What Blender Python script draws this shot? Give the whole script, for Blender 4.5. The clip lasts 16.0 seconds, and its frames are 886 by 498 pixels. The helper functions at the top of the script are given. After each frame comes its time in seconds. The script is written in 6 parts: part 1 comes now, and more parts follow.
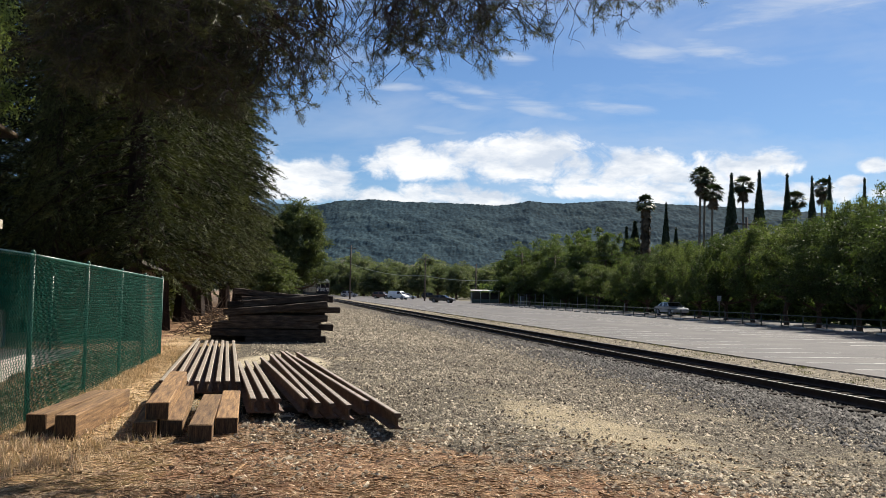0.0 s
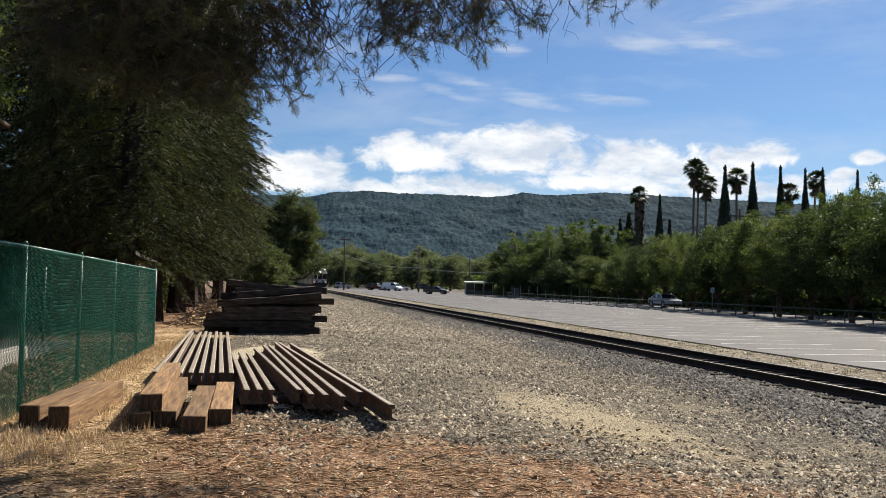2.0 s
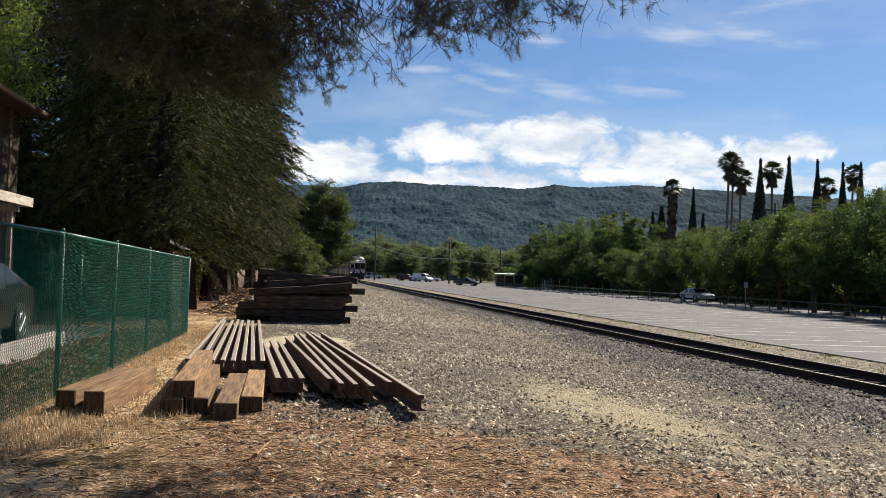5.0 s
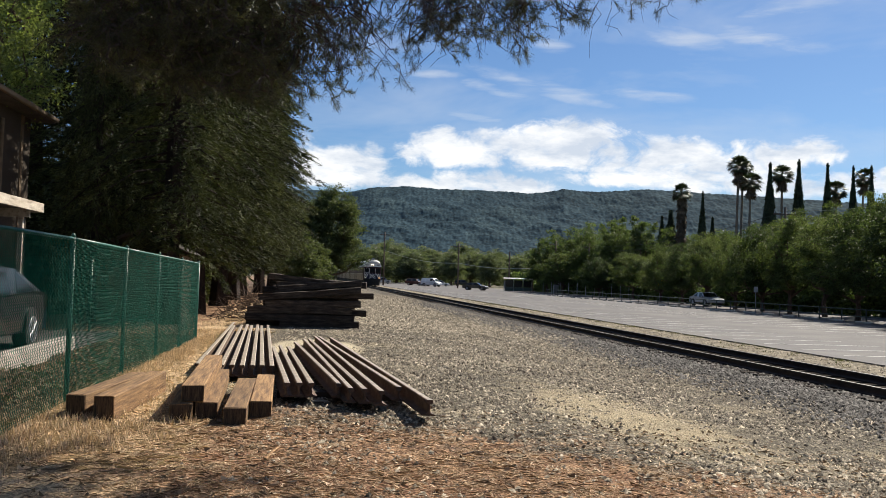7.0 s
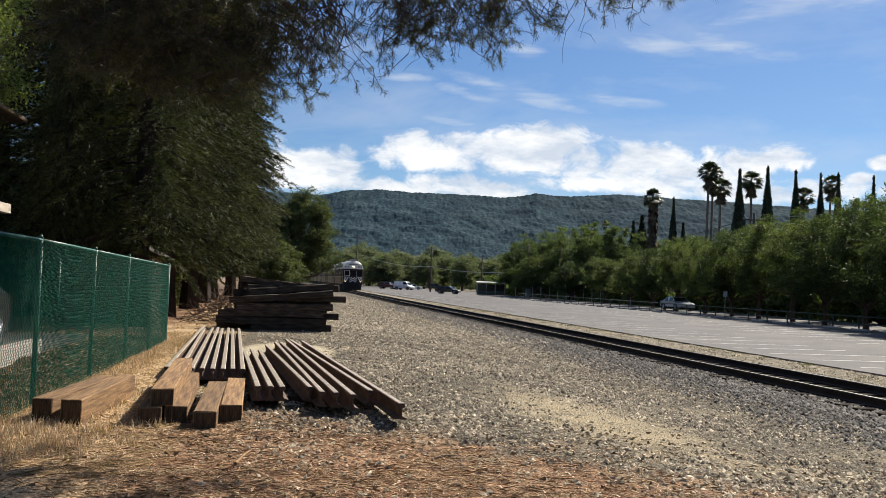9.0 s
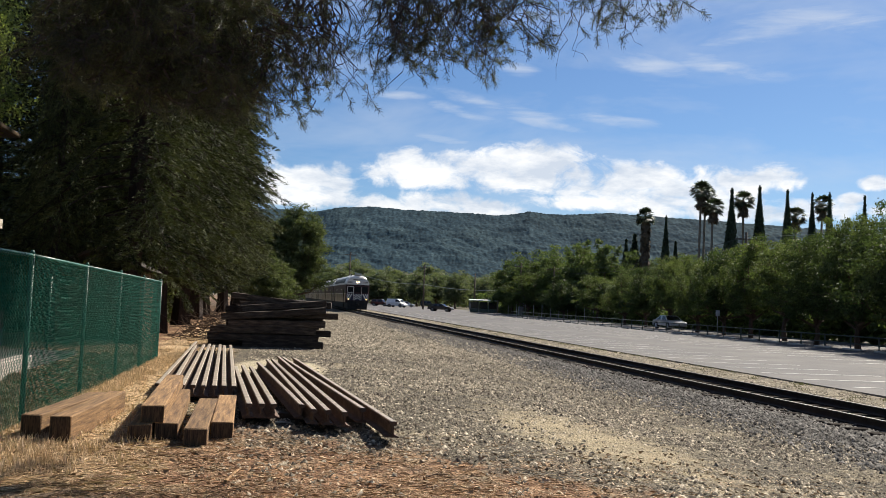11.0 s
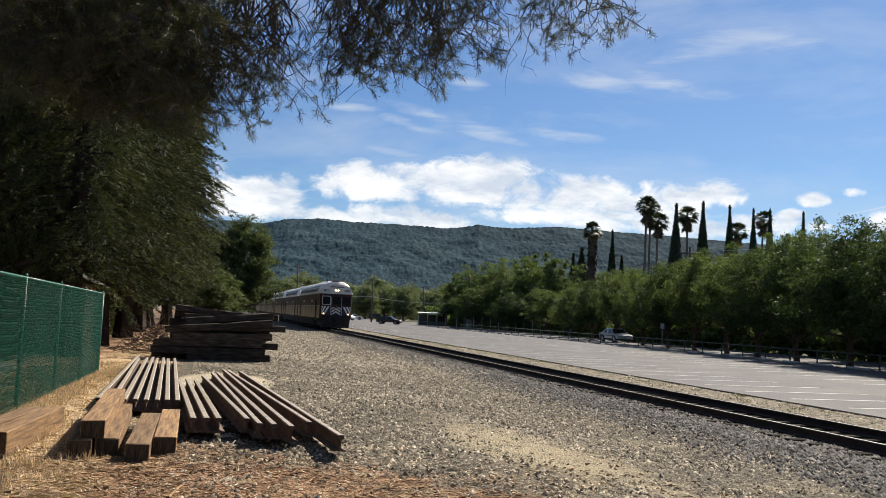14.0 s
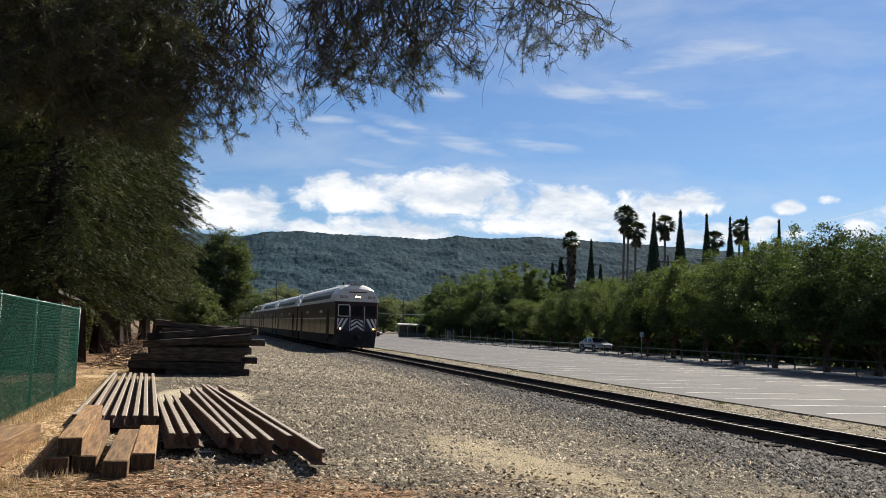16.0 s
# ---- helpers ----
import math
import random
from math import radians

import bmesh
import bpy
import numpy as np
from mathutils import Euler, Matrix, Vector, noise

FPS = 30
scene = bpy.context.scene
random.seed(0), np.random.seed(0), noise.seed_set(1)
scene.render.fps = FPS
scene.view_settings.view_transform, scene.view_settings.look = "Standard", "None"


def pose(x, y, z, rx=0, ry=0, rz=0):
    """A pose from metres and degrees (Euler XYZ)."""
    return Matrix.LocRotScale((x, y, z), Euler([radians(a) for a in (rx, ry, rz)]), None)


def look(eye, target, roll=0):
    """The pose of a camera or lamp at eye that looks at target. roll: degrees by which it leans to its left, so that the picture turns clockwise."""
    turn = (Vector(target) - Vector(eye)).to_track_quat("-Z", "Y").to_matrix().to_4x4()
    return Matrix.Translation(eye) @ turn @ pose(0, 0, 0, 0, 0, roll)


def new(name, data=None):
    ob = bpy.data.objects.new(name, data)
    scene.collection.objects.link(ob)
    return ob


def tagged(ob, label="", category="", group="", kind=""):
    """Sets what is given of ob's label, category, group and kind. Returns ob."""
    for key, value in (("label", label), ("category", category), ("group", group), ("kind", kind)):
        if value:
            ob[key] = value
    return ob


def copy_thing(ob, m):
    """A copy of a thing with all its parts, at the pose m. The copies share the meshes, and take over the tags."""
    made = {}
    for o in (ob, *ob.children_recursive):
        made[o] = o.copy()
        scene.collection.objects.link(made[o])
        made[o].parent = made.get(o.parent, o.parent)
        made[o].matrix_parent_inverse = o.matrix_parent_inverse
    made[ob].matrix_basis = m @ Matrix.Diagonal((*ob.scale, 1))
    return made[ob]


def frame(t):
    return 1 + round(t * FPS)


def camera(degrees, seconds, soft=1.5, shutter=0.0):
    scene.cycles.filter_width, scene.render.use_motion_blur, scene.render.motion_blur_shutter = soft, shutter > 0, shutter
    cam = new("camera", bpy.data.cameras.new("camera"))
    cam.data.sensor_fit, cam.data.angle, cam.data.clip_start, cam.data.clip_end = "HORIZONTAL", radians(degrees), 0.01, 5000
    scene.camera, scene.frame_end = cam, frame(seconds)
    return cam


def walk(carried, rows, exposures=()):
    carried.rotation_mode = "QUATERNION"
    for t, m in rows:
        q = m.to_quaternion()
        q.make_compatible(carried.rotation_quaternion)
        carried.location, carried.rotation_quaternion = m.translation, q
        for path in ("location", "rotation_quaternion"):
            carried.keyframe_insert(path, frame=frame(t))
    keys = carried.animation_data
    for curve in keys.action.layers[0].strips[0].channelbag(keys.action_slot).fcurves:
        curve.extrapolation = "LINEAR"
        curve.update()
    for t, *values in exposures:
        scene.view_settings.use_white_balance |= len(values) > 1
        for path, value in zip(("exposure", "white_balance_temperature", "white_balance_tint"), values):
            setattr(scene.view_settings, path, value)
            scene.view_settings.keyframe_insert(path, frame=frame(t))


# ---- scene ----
cam = camera(54.0, 16.0, soft=0.8)
EYE = (0.0, 0.0, 1.55)
# seconds, yaw, pitch above level, roll
PATH = [
    (0.0, 0.00, 2.84, -1.20),
    (0.5, -0.27, 3.17, -1.46),
    (1.0, -0.39, 3.25, -1.32),
    (1.5, -0.89, 2.89, -1.22),
    (2.0, -0.40, 2.29, -1.25),
    (2.5, 3.27, 1.29, -0.31),
    (3.0, 4.26, 0.56, -1.02),
    (3.5, 2.36, 0.61, -1.83),
    (4.0, 1.29, 0.84, -1.95),
    (6.5, 2.19, 2.53, -1.88),
    (7.0, 2.18, 1.95, -1.87),
    (7.5, 1.08, 1.77, -2.06),
    (8.0, 0.37, 1.58, -2.12),
    (8.5, 0.39, 1.83, -2.11),
    (11.0, -0.10, 3.42, -2.40),
    (11.5, -1.34, 3.29, -2.40),
    (12.0, -2.03, 3.46, -2.62),
    (12.5, -2.33, 3.88, -2.65),
    (13.0, -2.67, 4.52, -2.63),
    (13.5, -3.03, 4.59, -2.63),
    (14.0, -3.48, 4.40, -2.50),
    (14.5, -3.74, 4.28, -2.26),
    (15.0, -4.14, 4.67, -1.97),
    (15.5, -4.56, 5.23, -1.78),
    (16.0, -4.78, 5.18, -1.77),
]
walk(cam, [(t, pose(*EYE, 90 + p, r, y)) for t, y, p, r in PATH])

# ---- sky, sun, exposure ----
SUN_AZ, SUN_EL = 35.0, 40.0
scene.view_settings.exposure = 0.75
world = bpy.data.worlds.new("sky")
scene.world = world
world.use_nodes = True


def build_sky():
    nt = world.node_tree
    nt.nodes.clear()
    new_node, link = nt.nodes.new, nt.links.new
    out = new_node("ShaderNodeOutputWorld")
    bg = new_node("ShaderNodeBackground")
    bg.inputs["Strength"].default_value = 0.0505
    sky = new_node("ShaderNodeTexSky")
    sky.sky_type = "NISHITA"
    sky.sun_disc = False
    sky.sun_elevation, sky.sun_rotation = radians(SUN_EL), radians(SUN_AZ)
    sky.air_density, sky.dust_density, sky.ozone_density = 1.0, 0.25, 2.5
    tint = new_node("ShaderNodeMix")
    tint.data_type, tint.blend_type = "RGBA", "MULTIPLY"
    tint.inputs["Factor"].default_value = 1.0
    link(sky.outputs["Color"], tint.inputs["A"])
    tint.inputs["B"].default_value = (0.66, 0.84, 1.06, 1)
    coord = new_node("ShaderNodeTexCoord")
    sep = new_node("ShaderNodeSeparateXYZ")
    link(coord.outputs["Generated"], sep.inputs[0])

    def m(op, a, b=None, c=None):
        n = new_node("ShaderNodeMath")
        n.operation = op
        for i, v in enumerate((a, b, c)):
            if v is None:
                continue
            if isinstance(v, (int, float)):
                n.inputs[i].default_value = v
            else:
                link(v, n.inputs[i])
        return n.outputs[0]

    x, y, z = sep.outputs
    az = m("MULTIPLY", m("ARCTAN2", x, y), 180 / math.pi)
    el = m("MULTIPLY", m("ARCSINE", z), 180 / math.pi)

    def fbm(scale, detail, rough, stretch=(1, 1, 1), distort=0.0):
        mp = new_node("ShaderNodeMapping")
        mp.inputs["Scale"].default_value = stretch
        link(coord.outputs["Generated"], mp.inputs["Vector"])
        n = new_node("ShaderNodeTexNoise")
        n.inputs["Scale"].default_value = scale
        n.inputs["Detail"].default_value = detail
        n.inputs["Roughness"].default_value = rough
        n.inputs["Distortion"].default_value = distort
        link(mp.outputs[0], n.inputs["Vector"])
        return n.outputs["Fac"]

    # cumulus bank over the ridge: overlapping heaps (azimuth, elevation, half widths, weight)
    heaps = [(-8.4, 7.7, 1.5, 0.9), (-7.4, 7.0, 1.4, 0.9), (-10.6, 7.0, 2.0, 0.8), (-9.2, 6.3, 2.4, 0.6),
             (-3.9, 8.3, 1.3, 0.7), (-2.6, 8.7, 1.5, 0.95), (-0.6, 8.6, 1.7, 0.9), (0.9, 9.1, 1.3, 0.9), (-1.6, 8.0, 2.8, 0.7),
             (3.2, 9.2, 1.6, 1.0), (5.2, 9.2, 1.9, 1.1), (7.2, 9.2, 1.8, 1.0), (8.9, 8.5, 1.4, 0.9), (4.6, 8.1, 2.6, 0.9), (7.4, 7.9, 2.6, 0.9),
             (-4.2, 6.2, 1.6, 0.55), (-1.8, 6.4, 1.8, 0.65), (0.4, 6.4, 1.8, 0.75), (2.6, 6.1, 2.2, 0.6),
             (10.6, 7.8, 1.3, 0.9), (12.2, 8.2, 1.6, 0.95), (13.6, 8.4, 1.5, 0.85), (15.0, 7.9, 1.2, 0.9), (12.6, 7.0, 3.0, 0.9), (8.4, 6.8, 3.0, 0.5), (15.6, 6.6, 2.4, 0.8),
             (17.2, 8.2, 1.2, 0.9), (18.0, 7.4, 1.4, 0.8), (19.6, 8.2, 1.0, 0.6), (20.7, 8.4, 1.1, 0.75), (21.5, 8.0, 0.7, 0.4), (19.2, 6.4, 2.6, 0.6), (23.0, 6.4, 2.4, 0.6),
             (25.1, 7.1, 0.6, 0.3), (26.4, 8.0, 0.62, 0.36), (28.7, 8.4, 0.5, 0.24), (26.7, 6.3, 0.7, 0.3), (30.8, 6.5, 1.1, 0.6), (33.5, 7.0, 2.2, 0.8),
             (-14.0, 7.5, 3.0, 1.4), (-20.0, 8.0, 4.0, 1.5), (39.0, 8.2, 3.0, 1.3)]
    field = None
    for a, e, wa, we in heaps:
        da = m("DIVIDE", m("SUBTRACT", az, a), wa * 1.35)
        de = m("DIVIDE", m("SUBTRACT", el, e), we * 1.2)
        d2 = m("MULTIPLY_ADD", de, de, m("MULTIPLY", da, da))
        v = m("MAXIMUM", m("SUBTRACT", 1.0, d2), -1.7)
        field = v if field is None else m("SMOOTH_MAX", field, v, 0.18)
    puff = fbm(21, 8, 0.60, (1, 1, 1.5), 0.6)
    fine = fbm(55, 5, 0.6, (1, 1, 1.5))
    f = m("MULTIPLY_ADD", m("SUBTRACT", puff, 0.43), 5.0, field)
    f = m("MULTIPLY_ADD", m("SUBTRACT", fine, 0.5), 1.5, f)
    ramp = new_node("ShaderNodeMapRange")
    ramp.interpolation_type = "SMOOTHSTEP"
    ramp.inputs["From Min"].default_value, ramp.inputs["From Max"].default_value = -0.1, 1.3
    ramp.inputs["To Max"].default_value = 0.94
    link(f, ramp.inputs["Value"])
    # thin high streaks
    wisps = [(2.0, 13.1, 3.2, 0.6, -0.24), (5.4, 12.3, 3.4, 0.75, -0.27), (7.6, 11.6, 2.2, 0.4, -0.2), (4.6, 15.2, 1.5, 0.6, -0.1), (-3.0, 13.3, 2.2, 0.4, 0.0), (-0.6, 10.6, 2.4, 0.4, -0.1), (0.8, 12.4, 2.8, 0.5, -0.2),
             (10.6, 12.1, 3.0, 0.5, -0.1), (12.5, 15.8, 3.6, 0.9, -0.25), (22.0, 17.6, 6.0, 1.4, 0.05), (18.0, 15.2, 4.0, 0.8, -0.2), (29.5, 7.35, 2.8, 0.07, 0.23)]
    thin = None
    for a, e, wa, we, tilt in wisps:
        dx = m("SUBTRACT", az, a)
        da = m("DIVIDE", dx, wa)
        de = m("DIVIDE", m("SUBTRACT", m("SUBTRACT", el, e), m("MULTIPLY", dx, tilt)), we)
        d2 = m("MULTIPLY_ADD", de, de, m("MULTIPLY", da, da))
        v = m("MAXIMUM", m("SUBTRACT", 1.0, d2), -0.6)
        thin = v if thin is None else m("MAXIMUM", thin, v)
    streak = fbm(9, 6, 0.6, (1, 1, 5), 0.4)
    tv = m("MULTIPLY_ADD", m("SUBTRACT", streak, 0.5), 3.4, m("MULTIPLY", thin, 0.9))
    tr = new_node("ShaderNodeMapRange")
    tr.interpolation_type = "SMOOTHSTEP"
    tr.inputs["From Min"].default_value, tr.inputs["From Max"].default_value = 0.0, 1.8
    tr.inputs["To Max"].default_value = 0.70
    link(tv, tr.inputs["Value"])
    veil = new_node("ShaderNodeMapRange")
    veil.inputs["From Min"].default_value, veil.inputs["From Max"].default_value = 0.42, 0.75
    veil.inputs["To Max"].default_value = 0.40
    link(fbm(4, 5, 0.6, (1, 1, 3.5), 0.3), veil.inputs["Value"])
    thin_all = m("MAXIMUM", tr.outputs[0], veil.outputs[0])

    def mix(fac, a, b):
        n = new_node("ShaderNodeMix")
        n.data_type = "RGBA"
        link(fac, n.inputs["Factor"])
        for key, v in (("A", a), ("B", b)):
            if isinstance(v, tuple):
                n.inputs[key].default_value = v
            else:
                link(v, n.inputs[key])
        return n.outputs["Result"]

    shade = new_node("ShaderNodeMapRange")
    shade.inputs["From Min"].default_value, shade.inputs["From Max"].default_value = 0.36, 0.60
    link(fbm(13, 7, 0.62, (1, 1, 3.0)), shade.inputs["Value"])
    white = mix(shade.outputs[0], (8.0, 8.8, 10.0, 1), (12.9, 12.9, 12.8, 1))
    c = mix(thin_all, tint.outputs["Result"], (8.2, 8.9, 10.0, 1))
    c = mix(ramp.outputs[0], c, white)
    link(c, bg.inputs["Color"])
    link(bg.outputs[0], out.inputs["Surface"])


build_sky()
sun = new("sun", bpy.data.lights.new("sun", "SUN"))
sun.data.energy, sun.data.angle, sun.data.color = 5.0, radians(0.55), (1.0, 0.92, 0.79)
sun.matrix_world = look((0, 0, 30), (-math.sin(radians(SUN_AZ)) * math.cos(radians(SUN_EL)), -math.cos(radians(SUN_AZ)) * math.cos(radians(SUN_EL)), 30 - math.sin(radians(SUN_EL))))

# ---- plan: n runs across the track to the right, s along it away from the camera ----
TURN = 10.95
CA, SA = math.cos(radians(TURN)), math.sin(radians(TURN))
RAIL_Z, LOT_Z = -0.25, -0.42
TRACK_N = 11.55


def xy(n, s):
    return n * CA - s * SA, n * SA + s * CA


def place(n, s, z=0.0, rz=0.0, rx=0.0, ry=0.0):
    x, y = xy(n, s)
    return pose(x, y, z, rx, ry, TURN + rz)


def step(a, b, v):
    t = np.clip((np.asarray(v, dtype=float) - a) / (b - a), 0, 1)
    return t * t * (3 - 2 * t)


def ground_z(n, s):
    """Height of the ground: level by the fence, falling to the ballast, the strip and the car park."""
    left = -0.10 * step(9, 22, s)
    bed = RAIL_Z - 0.21
    z = left + (bed - 0.06 - left) * step(1.0, 8.6, n)
    z = z + 0.06 * step(8.6, 9.7, n)
    z = z + (LOT_Z - 0.02 - bed) * step(13.3, 14.6, n)
    return z


# ---- materials ----
def material(name, a, b, scale=6.0, rough=0.8, bump=0.3, metal=0.0, fine=60.0, fine_amount=0.35, stretch=(1, 1, 1), dirt=None, dirt_scale=1.3,
             dirt_amount=0.5, translucent=0.0, island=0.0, piece=0.0, bump_dist=0.01, spec=0.4):
    """A surface of two tones in broad patches, fine grain over it, wear or dirt in a third tone, and relief."""
    mat = bpy.data.materials.new(name)
    mat.use_nodes = True
    nt = mat.node_tree
    node, link = nt.nodes.new, nt.links.new
    bsdf = nt.nodes["Principled BSDF"]
    coord = node("ShaderNodeTexCoord")
    mp = node("ShaderNodeMapping")
    mp.inputs["Scale"].default_value = stretch
    link(coord.outputs["Object"], mp.inputs["Vector"])

    def noise_fac(sc, detail=5.0, rgh=0.6):
        n = node("ShaderNodeTexNoise")
        n.inputs["Scale"].default_value, n.inputs["Detail"].default_value, n.inputs["Roughness"].default_value = sc, detail, rgh
        link(mp.outputs[0], n.inputs["Vector"])
        return n.outputs["Fac"]

    def ramp(fac, lo, hi, top=1.0):
        r = node("ShaderNodeMapRange")
        r.inputs["From Min"].default_value, r.inputs["From Max"].default_value, r.inputs["To Max"].default_value = lo, hi, top
        link(fac, r.inputs["Value"])
        return r.outputs[0]

    def mixed(fac, ca, cb, kind="MIX"):
        n = node("ShaderNodeMix")
        n.data_type, n.blend_type = "RGBA", kind
        if isinstance(fac, float):
            n.inputs["Factor"].default_value = fac
        else:
            link(fac, n.inputs["Factor"])
        for key, v in (("A", ca), ("B", cb)):
            if isinstance(v, tuple):
                n.inputs[key].default_value = (*v, 1) if len(v) == 3 else v
            else:
                link(v, n.inputs[key])
        return n.outputs["Result"]

    col = mixed(ramp(noise_fac(scale), 0.35, 0.65), a, b)
    grain = noise_fac(fine, 3.0)
    if dirt:
        col = mixed(ramp(noise_fac(dirt_scale, 6.0, 0.65), 0.48, 0.68, dirt_amount), col, dirt)
    g = ramp(grain, 0.25, 0.75)
    gm = node("ShaderNodeMapRange")
    gm.inputs["To Min"].default_value, gm.inputs["To Max"].default_value = 1 - fine_amount, 1 + fine_amount
    link(g, gm.inputs["Value"])
    col = mixed(1.0, col, gm.outputs[0], "MULTIPLY")
    for amount, source in ((island, "geo"), (piece, "obj")):
        if amount:
            if source == "geo":
                rnd = node("ShaderNodeNewGeometry").outputs["Random Per Island"]
            else:
                rnd = node("ShaderNodeObjectInfo").outputs["Random"]
            vm = node("ShaderNodeMapRange")
            vm.inputs["To Min"].default_value, vm.inputs["To Max"].default_value = 1 - amount, 1 + amount
            link(rnd, vm.inputs["Value"])
            col = mixed(1.0, col, vm.outputs[0], "MULTIPLY")
    link(col, bsdf.inputs["Base Color"])
    bsdf.inputs["Roughness"].default_value, bsdf.inputs["Metallic"].default_value = rough, metal
    bsdf.inputs["Specular IOR Level"].default_value = spec
    if bump:
        bp = node("ShaderNodeBump")
        bp.inputs["Strength"].default_value, bp.inputs["Distance"].default_value = bump, bump_dist
        link(grain, bp.inputs["Height"])
        link(bp.outputs[0], bsdf.inputs["Normal"])
    if translucent:
        tl = node("ShaderNodeBsdfTranslucent")
        link(mixed(1.0, col, (1.1, 1.2, 0.6), "MULTIPLY"), tl.inputs["Color"])
        ms = node("ShaderNodeMixShader")
        ms.inputs[0].default_value = translucent
        link(bsdf.outputs[0], ms.inputs[1])
        link(tl.outputs[0], ms.inputs[2])
        link(ms.outputs[0], nt.nodes["Material Output"].inputs["Surface"])
    return mat


def glow(name, color, strength):
    mat = bpy.data.materials.new(name)
    mat.use_nodes = True
    b = mat.node_tree.nodes["Principled BSDF"]
    b.inputs["Base Color"].default_value = (*color, 1)
    b.inputs["Emission Color"].default_value = (*color, 1)
    b.inputs["Emission Strength"].default_value = strength
    return mat


def glass(name, tint=(0.012, 0.014, 0.016), rough=0.06):
    mat = bpy.data.materials.new(name)
    mat.use_nodes = True
    b = mat.node_tree.nodes["Principled BSDF"]
    b.inputs["Base Color"].default_value = (*tint, 1)
    b.inputs["Roughness"].default_value, b.inputs["Specular IOR Level"].default_value = rough, 0.3
    return mat


def ground_material():
    """Dirt, straw and gravel in zones that follow the plan (the object's own axes are n and s)."""
    mat = bpy.data.materials.new("gravel_ground")
    mat.use_nodes = True
    nt = mat.node_tree
    node, link = nt.nodes.new, nt.links.new
    bsdf = nt.nodes["Principled BSDF"]
    coord = node("ShaderNodeTexCoord")
    sep = node("ShaderNodeSeparateXYZ")
    link(coord.outputs["Object"], sep.inputs[0])

    def noise_fac(sc, detail=5.0, rgh=0.6):
        n = node("ShaderNodeTexNoise")
        n.inputs["Scale"].default_value, n.inputs["Detail"].default_value, n.inputs["Roughness"].default_value = sc, detail, rgh
        link(coord.outputs["Object"], n.inputs["Vector"])
        return n.outputs["Fac"]

    def m(op, a, b, c=None):
        n = node("ShaderNodeMath")
        n.operation = op
        for i, v in enumerate((a, b, c)):
            if v is None:
                continue
            if isinstance(v, (int, float)):
                n.inputs[i].default_value = v
            else:
                link(v, n.inputs[i])
        return n.outputs[0]

    def ramp(fac, lo, hi, a=0.0, b=1.0):
        r = node("ShaderNodeMapRange")
        r.interpolation_type = "SMOOTHSTEP"
        for key, v in (("From Min", lo), ("From Max", hi), ("To Min", a), ("To Max", b)):
            r.inputs[key].default_value = v
        link(fac, r.inputs["Value"])
        return r.outputs[0]

    def mixed(fac, ca, cb, kind="MIX"):
        n = node("ShaderNodeMix")
        n.data_type, n.blend_type = "RGBA", kind
        if isinstance(fac, float):
            n.inputs["Factor"].default_value = fac
        else:
            link(fac, n.inputs["Factor"])
        for key, v in (("A", ca), ("B", cb)):
            if isinstance(v, tuple):
                n.inputs[key].default_value = (*v, 1)
            else:
                link(v, n.inputs[key])
        return n.outputs["Result"]

    broad = noise_fac(0.55, 6.0, 0.62)
    mid = noise_fac(2.6, 5.0)
    fine = noise_fac(38.0, 4.0, 0.7)
    wob = m("MULTIPLY", m("SUBTRACT", broad, 0.5), 3.5)
    nw = m("ADD", sep.outputs[0], wob)
    sw = m("ADD", sep.outputs[1], wob)
    vor = node("ShaderNodeTexVoronoi")
    vor.inputs["Scale"].default_value = 26
    link(coord.outputs["Object"], vor.inputs["Vector"])
    vsep = node("ShaderNodeSeparateColor")
    link(vor.outputs["Color"], vsep.inputs[0])
    gravel = mixed(vsep.outputs[0], (0.060, 0.049, 0.035), (0.42, 0.36, 0.265))
    gravel = mixed(ramp(noise_fac(0.35, 5.0, 0.6), 0.50, 0.62, 0.0, 0.45), gravel, (0.10, 0.088, 0.070))
    # cell edges darkened in colour, as shade in the gaps between stones
    gravel = mixed(ramp(vor.outputs["Distance"], 0.22, 0.6, 0.0, 0.85), gravel, (0.07, 0.062, 0.05))
    sand = mixed(mid, (0.36, 0.29, 0.18), (0.54, 0.45, 0.30))
    straw = mixed(mid, (0.44, 0.30, 0.17), (0.64, 0.47, 0.29))
    duff = mixed(ramp(noise_fac(5.5, 6.0, 0.7), 0.36, 0.62), (0.10, 0.055, 0.034), (0.37, 0.23, 0.135))
    ballast = mixed(vsep.outputs[0], (0.020, 0.018, 0.017), (0.11, 0.10, 0.09))
    # dark band between the rails: shade there mixed into the ballast colour
    rail_shade = ramp(m("ABSOLUTE", m("SUBTRACT", nw, 11.5), 0.0), 1.6, 1.0, 0.0, 0.85)
    ballast = mixed(rail_shade, ballast, (0.014, 0.012, 0.011))
    col = mixed(ramp(broad, 0.52, 0.70, 0.0, 0.6), gravel, sand)
    patch = m("ADD", m("POWER", m("DIVIDE", m("SUBTRACT", sep.outputs[0], 4.3), 1.35), 2.0), m("POWER", m("DIVIDE", m("SUBTRACT", sep.outputs[1], 11.2), 3.2), 2.0))
    col = mixed(ramp(m("ADD", patch, m("MULTIPLY", m("SUBTRACT", mid, 0.5), 3.6)), 1.5, -0.2, 0.0, 0.72), col, sand)
    heap = m("ADD", m("POWER", m("DIVIDE", m("SUBTRACT", sep.outputs[0], 0.2), 1.1), 2.0), m("POWER", m("DIVIDE", m("SUBTRACT", sep.outputs[1], 19.6), 2.6), 2.0))
